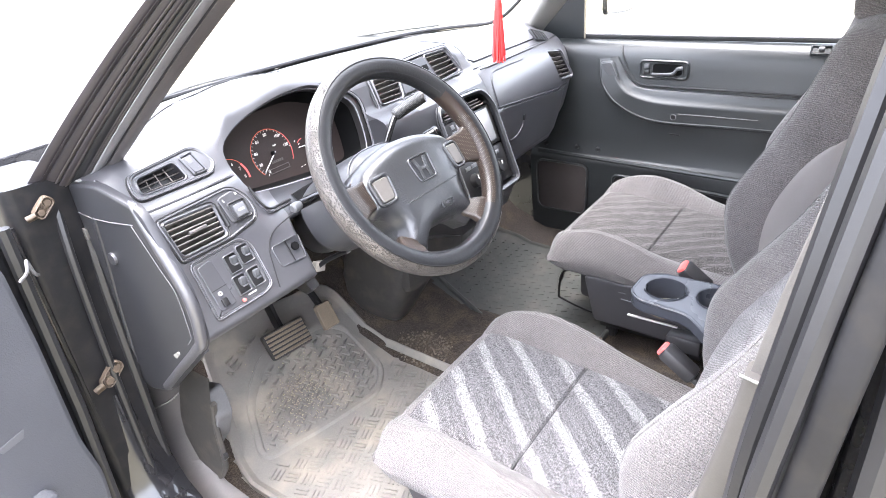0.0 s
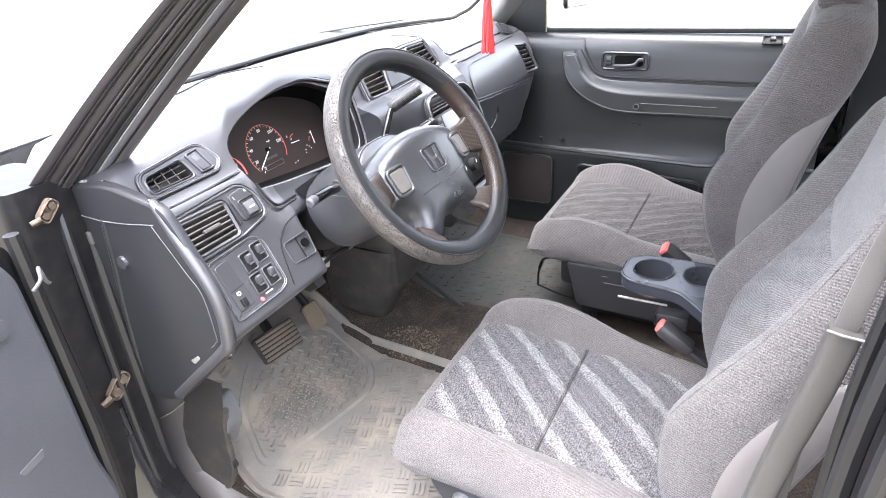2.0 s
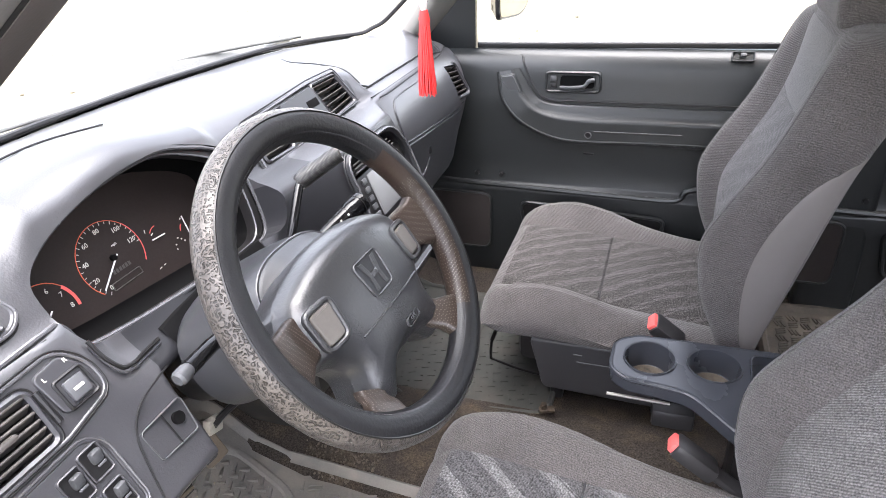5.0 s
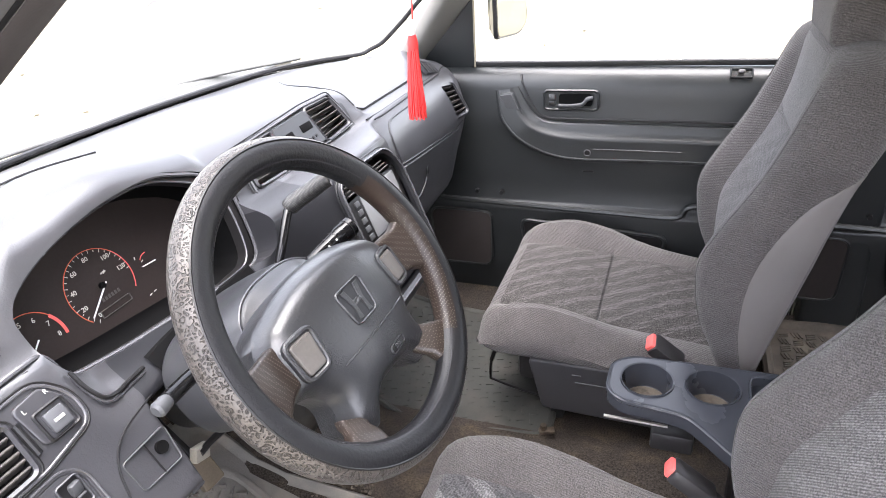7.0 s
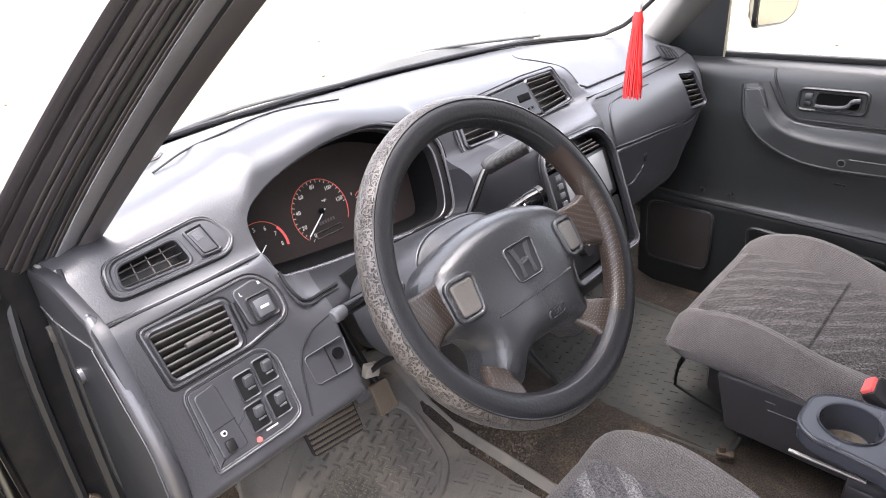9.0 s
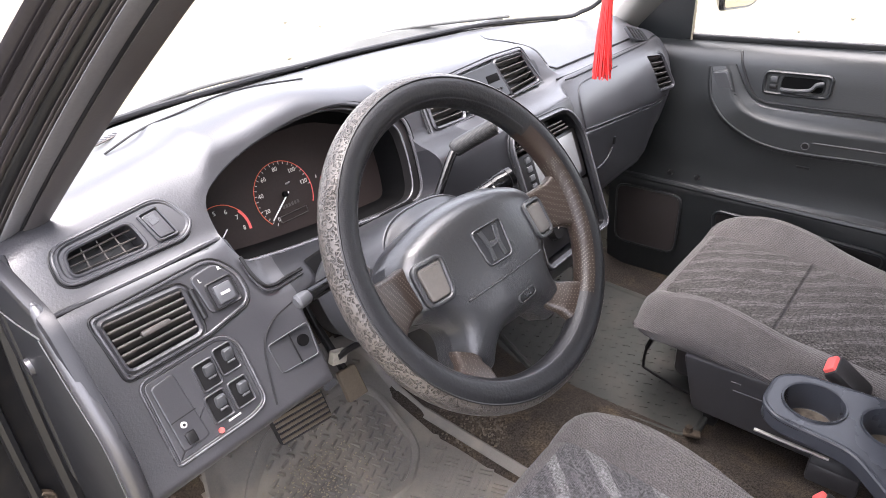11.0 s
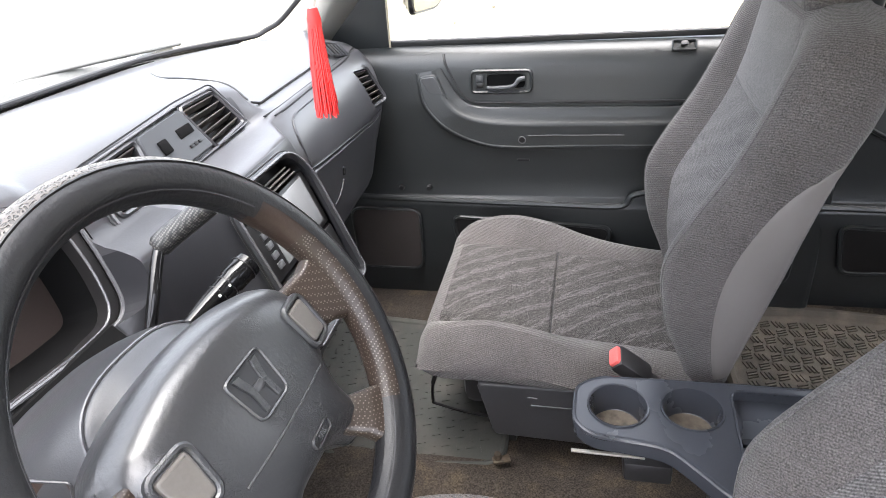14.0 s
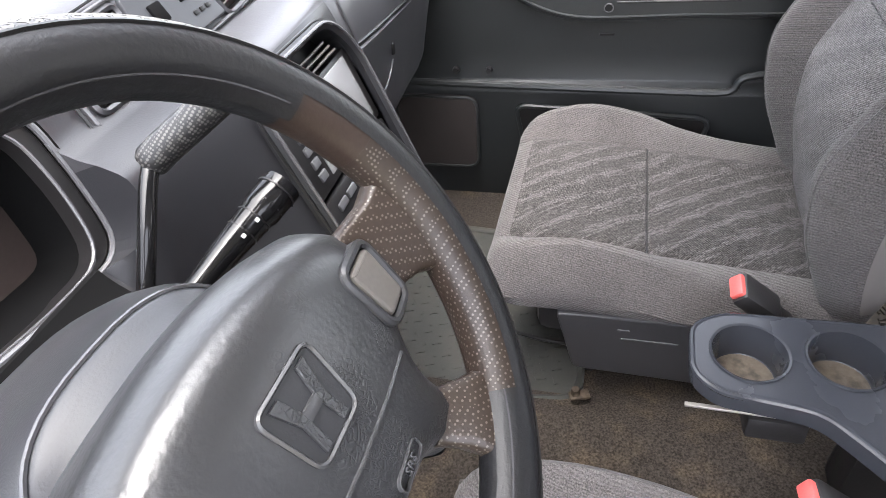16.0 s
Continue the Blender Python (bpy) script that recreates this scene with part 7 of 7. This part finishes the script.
def build_seats():
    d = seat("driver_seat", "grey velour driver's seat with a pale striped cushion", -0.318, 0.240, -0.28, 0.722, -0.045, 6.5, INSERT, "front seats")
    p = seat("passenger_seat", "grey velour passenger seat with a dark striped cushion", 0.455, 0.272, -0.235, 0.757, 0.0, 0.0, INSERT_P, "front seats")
    part("side_cover", plate(rpoly([(-0.150, 0.688), (0.27, 0.690), (0.27, 0.55), (-0.12, 0.56)], 0.012), -0.01, 0.012, Matrix(((0, 0, -1, 0.215), (-1, 0, 0, 0), (0, 1, 0, 0), (0, 0, 0, 1))), 0.004), DASH_LOW, p, "dark plastic side cover")
    for u, v, w in ((-0.045, 0.664, 0.018), (-0.005, 0.645, 0.085)):
        part("cover_slot", rbox(0.003, w, 0.003, 0.001, pose(0.2025, -u, v)), SATIN, p)
    dv = part("side_valance", plate(rpoly([(-0.16, 0.655), (0.26, 0.66), (0.26, 0.54), (-0.10, 0.55)], 0.03), -0.02, 0.012, Matrix(((0, 0, -1, -0.548), (-1, 0, 0, 0), (0, 1, 0, 0), (0, 0, 0, 1))), 0.006), DASH_LOW, d, "grey plastic side valance with knobs")
    for k in (0, 1):
        part("height_knob", tube([(-0.556, 0.085 - k * 0.045, 0.622), (-0.574, 0.085 - k * 0.045, 0.622)], [0.020, 0.017], 20), SATIN, dv)
    part("slide_bar", tube(smooth_path([(0.30, 0.20, 0.645), (0.292, 0.246, 0.632), (0.290, 0.259, 0.600), (0.290, 0.263, 0.552), (0.290, 0.252, 0.540), (0.290, 0.157, 0.519), (0.300, 0.02, 0.512)], 4), 0.0036, 8), BLACK, p, "black steel slide bar")
    part("bar_sleeve", tube([(0.291, 0.250, 0.627), (0.290, 0.259, 0.600)], 0.0055, 8), BLACK, p)
    rb = part("rail_bracket", rbox(0.018, 0.035, 0.008, 0.003, pose(0.185, 0.105, FLOOR + 0.040, 0, 0, 20)), RUST, p, "rusty floor bracket")
    part("bolt", tube([(0.185, 0.112, FLOOR + 0.040), (0.185, 0.112, FLOOR + 0.056)], [0.009, 0.007], 6), RUST, rb)


# ---- small
def build_tray():
    t = thing("cup_tray", "dark grey plastic folding tray with two cup holders", "cup holder tray")
    z = 0.785
    m = Matrix(((1, 0, 0, 0), (0, 1, 0, 0), (0, 0, 1, z), (0, 0, 0, 1)))
    ol = rpoly([(0.012, -0.058), (0.040, -0.030), (0.118, -0.032), (0.144, -0.07), (0.148, -0.27), (0.150, -0.44), (-0.105, -0.44), (-0.100, -0.30), (-0.078, -0.240), (-0.034, -0.200), (0.0, -0.166), (0.006, -0.12)], [0.03, 0.03, 0.03, 0.03, 0.01, 0.02, 0.02, 0.03, 0.03, 0.03, 0.03, 0.03], 6)
    body = finish(plate(ol, -0.028, 0.0, m, 0.006), "tray_top", TRAY)
    cuts = []
    cups = ((0.077, -0.098), (0.083, -0.207))
    for x, y in cups:
        cuts.append(tube([(x, y, z - 0.06), (x, y, z + 0.03)], 0.0435, 40))
    pocket = rpoly([(0.130, -0.268), (-0.052, -0.262), (-0.082, -0.425), (0.130, -0.425)], [0.02, 0.02, 0.02, 0.02], 6)
    cuts.append(loft([ring3(pocket, -0.018, m), ring3(pocket, 0.02, m)]))
    got = carve(body, cuts)
    got.polygons.foreach_set("use_smooth", [True] * len(got.polygons))
    got.set_sharp_from_angle(angle=radians(35))
    ob = new("tray_top", got)
    ob.parent = t
    for x, y in cups:
        rings = [[V(x + r * math.cos(a), y + r * math.sin(a), z + h) for a in np.linspace(0, 2 * math.pi, 40, endpoint=False)] for r, h in ((0.0475, -0.001), (0.0465, 0.003), (0.0435, 0.002), (0.0425, -0.004), (0.039, -0.046), (0.036, -0.049))]
        part("cup_well", loft(rings, caps=False), TRAY, t)
        part("cup_floor", tube([(x, y, z - 0.054), (x, y, z - 0.047)], 0.0385, 32), DUST, t, "dirty cup bottom")
    part("pocket_rim", tube(ring3(pocket, 0.0008, m), 0.0022, 8, True), TRAY, t)
    part("pocket_ridge", rbox(0.012, 0.15, 0.008, 0.003, m @ pose(0.045, -0.345, -0.015, 0, 0, 6)), TRAY, t)
    part("tray_rim", tube([p - V(0, 0, 0.004) for p in ring3(inset(ol, 0.002), 0.0, m)], 0.0042, 8, True), TRAY, t, "rounded shiny rim")
    part("catch", rbox(0.05, 0.075, 0.036, 0.006, pose(0.075, -0.150, 0.664, 0, 8, 0)), BELT_DARK, t)
    part("metal_lip", bar([(0.036, -0.030, 0.722), (0.034, -0.14, 0.724)], 0.006, 0.004, 0.001), DULL, t, "bright metal edge")
    part("stem", rbox(0.07, 0.16, 0.28, 0.02, pose(0.10, -0.34, 0.62)), BELT_DARK, t)
    for x, y, zz, rx, ry, g in ((0.203, -0.100, 0.775, -48, -12, "passenger"), (-0.082, -0.150, 0.745, -58, 10, "driver")):
        b = thing("seat_belt_buckle", "black seat belt buckle with a red button", "seat belt buckle", "buckles")
        mm = pose(x, y, zz, rx, ry, 0)
        part("housing", rbox(0.045, 0.029, 0.078, 0.008, mm @ pose(0, 0, -0.036)), BELT_DARK, b)
        part("button", rbox(0.034, 0.021, 0.014, 0.004, mm @ pose(0, 0, 0.002)), RED, b, "red release button")
        part("stalk", bar([mm @ V(0, 0, -0.07), mm @ V(0, 0.0, -0.22)], 0.03, 0.012, 0.004), BELT_DARK, b)


def tread(m, material, parent, n_x, n_y, pitch, bars, long, wide, high):
    """Raised tread bars, set crosswise like basket work, joined in one part."""
    bm = bmesh.new()
    for i in range(n_x):
        for j in range(n_y):
            x, y = (i - n_x / 2 + 0.5) * pitch, (j - n_y / 2 + 0.5) * pitch
            a = (i + j) % 2
            for k in range(bars):
                off = (k - (bars - 1) / 2) * pitch * 0.27
                p = m(x + (0 if a else off), y + (off if a else 0))
                if p is not None:
                    rbox(pitch * long, pitch * wide, high, 0, Matrix.Translation(p) @ pose(0, 0, 0, 0, 0, 20 + (0 if a else 90)), bm=bm)
    return tagged(part("tread", bm, material, parent), kind="stuff")


def mat_z(y):
    return interp(y, [-0.3, 0.55, 0.68, 0.85], [FLOOR + 0.010, FLOOR + 0.012, FLOOR + 0.062, FLOOR + 0.232])


def within(x, y, poly):
    c = False
    for i in range(len(poly)):
        a, b = poly[i - 1], poly[i]
        if (a.y > y) != (b.y > y) and x < (b.x - a.x) * (y - a.y) / (b.y - a.y) + a.x:
            c = not c
    return c


def mat_grid(ol, n=40, wave=0.003):
    """A slightly wavy sheet over the floor, as far as the outline goes."""
    bm = bmesh.new()
    x0, x1, y0, y1 = min(p.x for p in ol), max(p.x for p in ol), min(p.y for p in ol), max(p.y for p in ol)
    g = {}
    for i in range(n + 1):
        for j in range(n + 1):
            x, y = x0 + (x1 - x0) * i / n, y0 + (y1 - y0) * j / n
            g[i, j] = bm.verts.new((x, y, mat_z(y) + 0.002 + wave * noise.noise((x * 7, y * 7, 0))))
    for i in range(n):
        for j in range(n):
            c = (g[i, j].co + g[i + 1, j + 1].co) / 2
            if within(c.x, c.y, ol):
                bm.faces.new((g[i, j], g[i + 1, j], g[i + 1, j + 1], g[i, j + 1]))
    for v in list(bm.verts):
        if not v.link_faces:
            bm.verts.remove(v)
    return bm


def build_mats():
    t = thing("floor_mat", "dusty black rubber floor mat with a tread pattern", "floor mat", "floor mats")
    ol = rpoly([(-0.63, 0.05), (-0.09, 0.05), (-0.085, 0.66), (-0.10, 0.80), (-0.50, 0.84), (-0.63, 0.58)], 0.05, 6)
    rings = [[V(p.x, p.y, mat_z(p.y) + h) for p in inset(ol, d)] for d, h in ((0.0, -0.006), (0.0, 0.010), (0.006, 0.014), (0.012, 0.012), (0.018, 0.004), (0.024, 0.002))]
    bm = loft(rings, caps=False)
    part("mat_rim", bm, RUBBER, t)
    part("mat_sheet", mat_grid(ol), RUBBER, t)

    heel = rpoly([(-0.575, 0.575), (-0.40, 0.535), (-0.25, 0.505), (-0.165, 0.56), (-0.135, 0.70), (-0.20, 0.745), (-0.40, 0.75), (-0.50, 0.70)], 0.035, 6)

    def place(x, y, inner_pad, lift):
        X, Y = -0.37 + x * 0.94 - y * 0.34, 0.46 + y * 0.94 + x * 0.34
        ok = within(X, Y, inset(ol, 0.04)) and within(X, Y, inset(heel, 0.02 if inner_pad else -0.03)) == inner_pad
        return V(X, Y, mat_z(Y) + lift) if ok else None

    tread(lambda x, y: place(x, y, False, 0.0026), RUBBER, t, 18, 24, 0.038, 3, 0.78, 0.14, 0.006)
    tread(lambda x, y: place(x, y, True, 0.0035), RUBBER, t, 34, 40, 0.019, 1, 1.15, 0.26, 0.007)
    part("heel_pad", loft([[V(p.x, p.y, mat_z(p.y) + h) for p in inset(heel, d)] for d, h in ((-0.006, 0.001), (-0.002, 0.009), (0.004, 0.010), (0.010, 0.009), (0.014, 0.002))], caps=False), RUBBER, t)
    # passenger mat
    t = thing("floor_mat", "grey worn rubber floor mat before the passenger seat", "floor mat", "floor mats")
    ol = rpoly([(0.19, 0.10), (0.62, 0.10), (0.66, 0.60), (0.56, 0.78), (0.24, 0.78), (0.15, 0.40)], 0.05, 6)
    rings = [[V(p.x, p.y, mat_z(p.y) + h) for p in inset(ol, d)] for d, h in ((0.0, -0.006), (0.0, 0.008), (0.005, 0.011), (0.010, 0.009), (0.014, 0.004))]
    part("mat_rim", loft(rings, caps=False), MATP, t)
    part("mat_sheet", mat_grid(ol, 40, 0.001), MATP, t)

    def footed(x, y):
        X, Y = 0.40 + x, 0.45 + y
        return V(X, Y, mat_z(Y) + 0.0021) if within(X, Y, inset(ol, 0.035)) else None

    tread(footed, MATP, t, 22, 30, 0.026, 1, 0.72, 0.22, 0.0022)
    # rear mat with a raised, rolled edge
    t = thing("floor_mat", "brown dusty rubber mat on the rear floor", "floor mat", "floor mats")
    rol = rpoly([(0.24, -0.36), (0.74, -0.36), (0.76, -0.60), (0.72, -0.92), (0.24, -0.92)], 0.05, 6)
    rz = FLOOR + 0.03
    part("mat_rim", loft([[V(p.x, p.y, rz + h) for p in inset(rol, d)] for d, h in ((0.0, -0.01), (-0.002, 0.012), (0.006, 0.020), (0.016, 0.018), (0.024, 0.005), (0.030, 0.003))], caps=False), REARMAT, t)
    part("mat_sheet", loft([[V(p.x, p.y, rz + h) for p in inset(rol, 0.02)] for h in (-0.006, 0.004)]), REARMAT, t)
    tread(lambda x, y: V(0.50 + x, -0.64 + y, rz + 0.005) if within(0.50 + x, -0.64 + y, inset(rol, 0.045)) else None, REARMAT, t, 15, 17, 0.032, 3, 0.72, 0.13, 0.006)


def build_pedals():
    t = thing("brake_pedal", "worn ribbed brake pedal on a steel arm", "pedal", "pedals")
    m = plane((-0.365, 0.668, 0.672), (0.0, 0.62, 0.9), (1, -0.15, 0.0))
    part("pad", plate(rpoly([(-0.058, 0.034), (0.058, 0.034), (0.055, -0.034), (-0.055, -0.034)], 0.008), -0.012, 0.004, m, 0.003), DUCT, t, "worn brown rubber pad")
    for k in range(6):
        part("pad_rib", rbox(0.106, 0.0062, 0.005, 0.001, m @ pose(0, -0.026 + k * 0.0104, 0.005)), WORN, t)
    part("arm", bar(smooth_path([m @ V(0.0, 0.0, -0.012), (-0.345, 0.74, 0.72), (-0.33, 0.80, 0.85), (-0.33, 0.80, 1.0)], 4), 0.012, 0.03, 0.003), BLACK, t)
    t = thing("accelerator_pedal", "narrow black accelerator pedal", "pedal", "pedals")
    m = plane((-0.237, 0.662, 0.668), (0.0, 0.5, 0.9), (1, -0.1, 0.0))
    part("pad", plate(rpoly([(-0.022, 0.032), (0.022, 0.032), (0.024, -0.036), (-0.024, -0.036)], 0.006), -0.008, 0.004, m, 0.003), WORN, t, "worn brown pad")
    part("arm", bar(smooth_path([m @ V(0, 0.02, -0.008), (-0.23, 0.78, 0.80), (-0.23, 0.83, 0.95)], 4), 0.012, 0.02, 0.003), BLACK, t)
    # centre lower dash: footwell dark parts
    t = thing("heater_duct", "black plastic heater duct under the dashboard", "heater duct")
    part("duct", rbox(0.26, 0.25, 0.24, 0.03, pose(0.04, 0.62, 0.80)), DUCT, t)
    rings = []
    for z, x0, x1, y0, y1 in ((0.80, -0.10, 0.20, 0.50, 0.72), (0.70, -0.11, 0.16, 0.52, 0.74), (0.635, -0.105, 0.09, 0.545, 0.74), (0.595, -0.085, 0.05, 0.565, 0.72), (0.572, -0.06, 0.03, 0.585, 0.70)):
        rings.append([V(q.x, q.y, z + 0.015 * math.sin(q.x * 30)) for q in rpoly([(x0, y0), (x1, y0), (x1, y1), (x0, y1)], 0.05, 6)])
    part("duct_outlet", loft(rings), DUCT, t, "black moulded floor outlet", 60)
    d = thing("dirt_patch", "tawny dried dirt on the carpet by the tunnel", "dirt", kind="stuff")
    rnd = random.Random(8)
    bm = bmesh.new()
    for k in range(260):
        a, r = rnd.uniform(0, 6.283), 0.085 * math.sqrt(rnd.random())
        x, y = -0.055 + r * math.cos(a) * 0.75, 0.50 + r * math.sin(a)
        z = FLOOR + interp(x, [-0.16, -0.06, 0.14], [0, 0.035, 0.035]) + interp(y, [0.55, 0.68], [0, 0.05])
        w = rnd.uniform(0.0015, 0.006)
        rbox(w, w * rnd.uniform(0.5, 1), 0.003, 0, Matrix.Translation((x, y, z + 0.001)) @ pose(0, 0, 0, 0, 0, rnd.uniform(0, 180)), bm=bm)
    part("crumbs", bm, DUST, d)
    d = thing("heel_dust", "pale dry dust and crumbs on the driver's mat", "dirt", kind="stuff")
    bm = bmesh.new()
    for k in range(420):
        x, y = rnd.gauss(-0.375, 0.055), rnd.gauss(0.635, 0.040)
        w = rnd.uniform(0.001, 0.0042)
        rbox(w, w * rnd.uniform(0.5, 1), 0.002, 0, Matrix.Translation((x, y, mat_z(y) + 0.0035 + rnd.choice((0, 0, 0.006)))) @ pose(0, 0, 0, 25, 0, rnd.uniform(0, 180)), bm=bm)
    part("crumbs", bm, CRUMB, d)


def build_tassel():
    t = thing("tassel", "bright red hanging tassel with a knotted cord", "tassel")
    top, bot = V(0.042, 0.278, 1.392), V(0.038, 0.279, 1.270)
    part("cord", tube(smooth_path([(0.05, 0.24, 1.60), (0.045, 0.27, 1.48), (0.047, 0.276, 1.425), top], 5), 0.0012, 6), TASSEL, t)
    part("knot", tube([top + V(0, 0, 0.022), top + V(0, 0, 0.016), top + V(0, 0, 0.008), top], [0.003, 0.006, 0.006, 0.004], 12), CREAM, t, "pale bead")
    rnd = random.Random(4)
    bm = bmesh.new()
    join(bm, tube([top, top - V(0, 0, 0.012), top - V(0, 0, 0.022)], [0.006, 0.0085, 0.008], 12))
    for k in range(150):
        a, q = rnd.uniform(0, 6.283), math.sqrt(rnd.random())
        r0, r1 = 0.007 * q, 0.0145 * q
        e = bot + V(r1 * math.cos(a), r1 * math.sin(a), rnd.uniform(-0.006, 0.012))
        s = top + V(r0 * math.cos(a), r0 * math.sin(a), -0.012)
        join(bm, tube([s, s.lerp(e, 0.5) + V(rnd.uniform(-0.0015, 0.0015), rnd.uniform(-0.0015, 0.0015), 0), e], 0.0009, 4))
    part("threads", bm, TASSEL, t)
    m = thing("rear_view_mirror", "black rear view mirror on the windscreen", "mirror")
    part("housing", rbox(0.22, 0.03, 0.06, 0.012, pose(0.05, 0.22, 1.585, 20, 0, 15)), BLACK, m)


def build_outside_mirror():
    t = thing("door_mirror", "black door mirror outside the passenger window", "mirror")
    form = [(-0.085, 0.072), (0.09, 0.085), (0.105, -0.045), (0.05, -0.070), (-0.085, -0.060)]
    ol = rpoly(form, [0.02, 0.03, 0.03, 0.03, 0.02], 6)
    rings = []
    for d, grow in ((0.004, -0.004), (-0.006, -0.004), (-0.007, 0.0), (0.0, 0.003), (0.03, 0.002), (0.06, -0.010), (0.075, -0.035)):
        rings.append([V(0.928 + q.x, 0.362 + d * (min(1, 0.12 + (q.x + 0.085) / 0.11) if d > 0.004 else 1) - q.x * 0.20, 1.295 + q.y) for q in inset(ol, -grow)])
    part("shell", loft(rings), PAINT, t)
    glass_form = inset(ol, 0.005)
    part("mirror_glass", loft([[V(0.928 + q.x, 0.3570 - d - q.x * 0.20, 1.295 + q.y) for q in glass_form] for d in (0.0, 0.003)]), MIRROR, t, "mirror glass")


def build_belt():
    t = thing("seat_belt", "grey beige seat belt webbing by the door pillar", "seat belt")
    part("webbing", bar(smooth_path([(-0.60, -0.46, 1.60), (-0.655, -0.412, 1.343), (-0.664, -0.395, 1.25), (-0.668, -0.385, 1.18), (-0.66, -0.37, 1.05), (-0.66, -0.36, 0.62)], 4), 0.019, 0.004, 0.001, (0, 1, 0)), BELT, t)
    t = thing("pillar_b_cover", "beige grey lower pillar cover with a pale lip", "pillar", kind="structure")
    part("cover", bar(smooth_path([(-0.668, -0.387, 1.192), (-0.668, -0.379, 1.134), (-0.668, -0.369, 1.075), (-0.668, -0.361, 1.03), (-0.672, -0.345, 0.90), (-0.69, -0.33, 0.56)], 4), 0.027, 0.026, 0.006, (0, 1, 0)), POST, t)
    part("lip", tube([(-0.684, -0.371, 1.197), (-0.684, -0.384, 1.194), (-0.683, -0.401, 1.192)], 0.0014, 8), PILLAR, t, "pale worn lip")
    part("pillar_face", bar([(-0.765, -0.405, 0.52), (-0.765, -0.420, 0.9), (-0.765, -0.424, 1.16), (-0.75, -0.440, 1.33), (-0.66, -0.475, 1.62)], 0.15, 0.02, 0.006), JAMB, t, "black painted pillar face")
    for x, dy, r in ((-0.715, 0.016, 0.006), (-0.785, 0.018, 0.009), (-0.83, 0.008, 0.008)):
        part("door_seal", tube(smooth_path([(x, -0.395 + dy, 0.52), (x, -0.410 + dy, 0.9), (x, -0.414 + dy, 1.16), (x + 0.015, -0.430 + dy, 1.33), (x + 0.10, -0.465 + dy, 1.62)], 5), r, 8), SEAL, t)


def build_rear():
    t = thing("bench_seat", "grey velour rear bench seat", "car seat")
    part("cushion", rbox(1.25, 0.50, 0.16, 0.06, pose(MID, -1.20, 0.70), 4), FABRIC, t)
    part("backrest", rbox(1.25, 0.16, 0.62, 0.06, pose(MID, -1.50, 1.02, 15, 0, 0), 4), FABRIC, t)


# ---- build
build_ground()
build_stones()
build_floor()
build_roof()
build_pillars()
build_hinge_side()
build_shell_rest()
build_windscreen()
build_dash()
build_end_panel()
build_wheel()
build_passenger_door()
build_passenger_door(0.46, -0.34, "door_3", dy=-0.91)
build_driver_door()
build_seats()
build_tray()
build_mats()
build_pedals()
build_tassel()
build_outside_mirror()
build_belt()
build_rear()
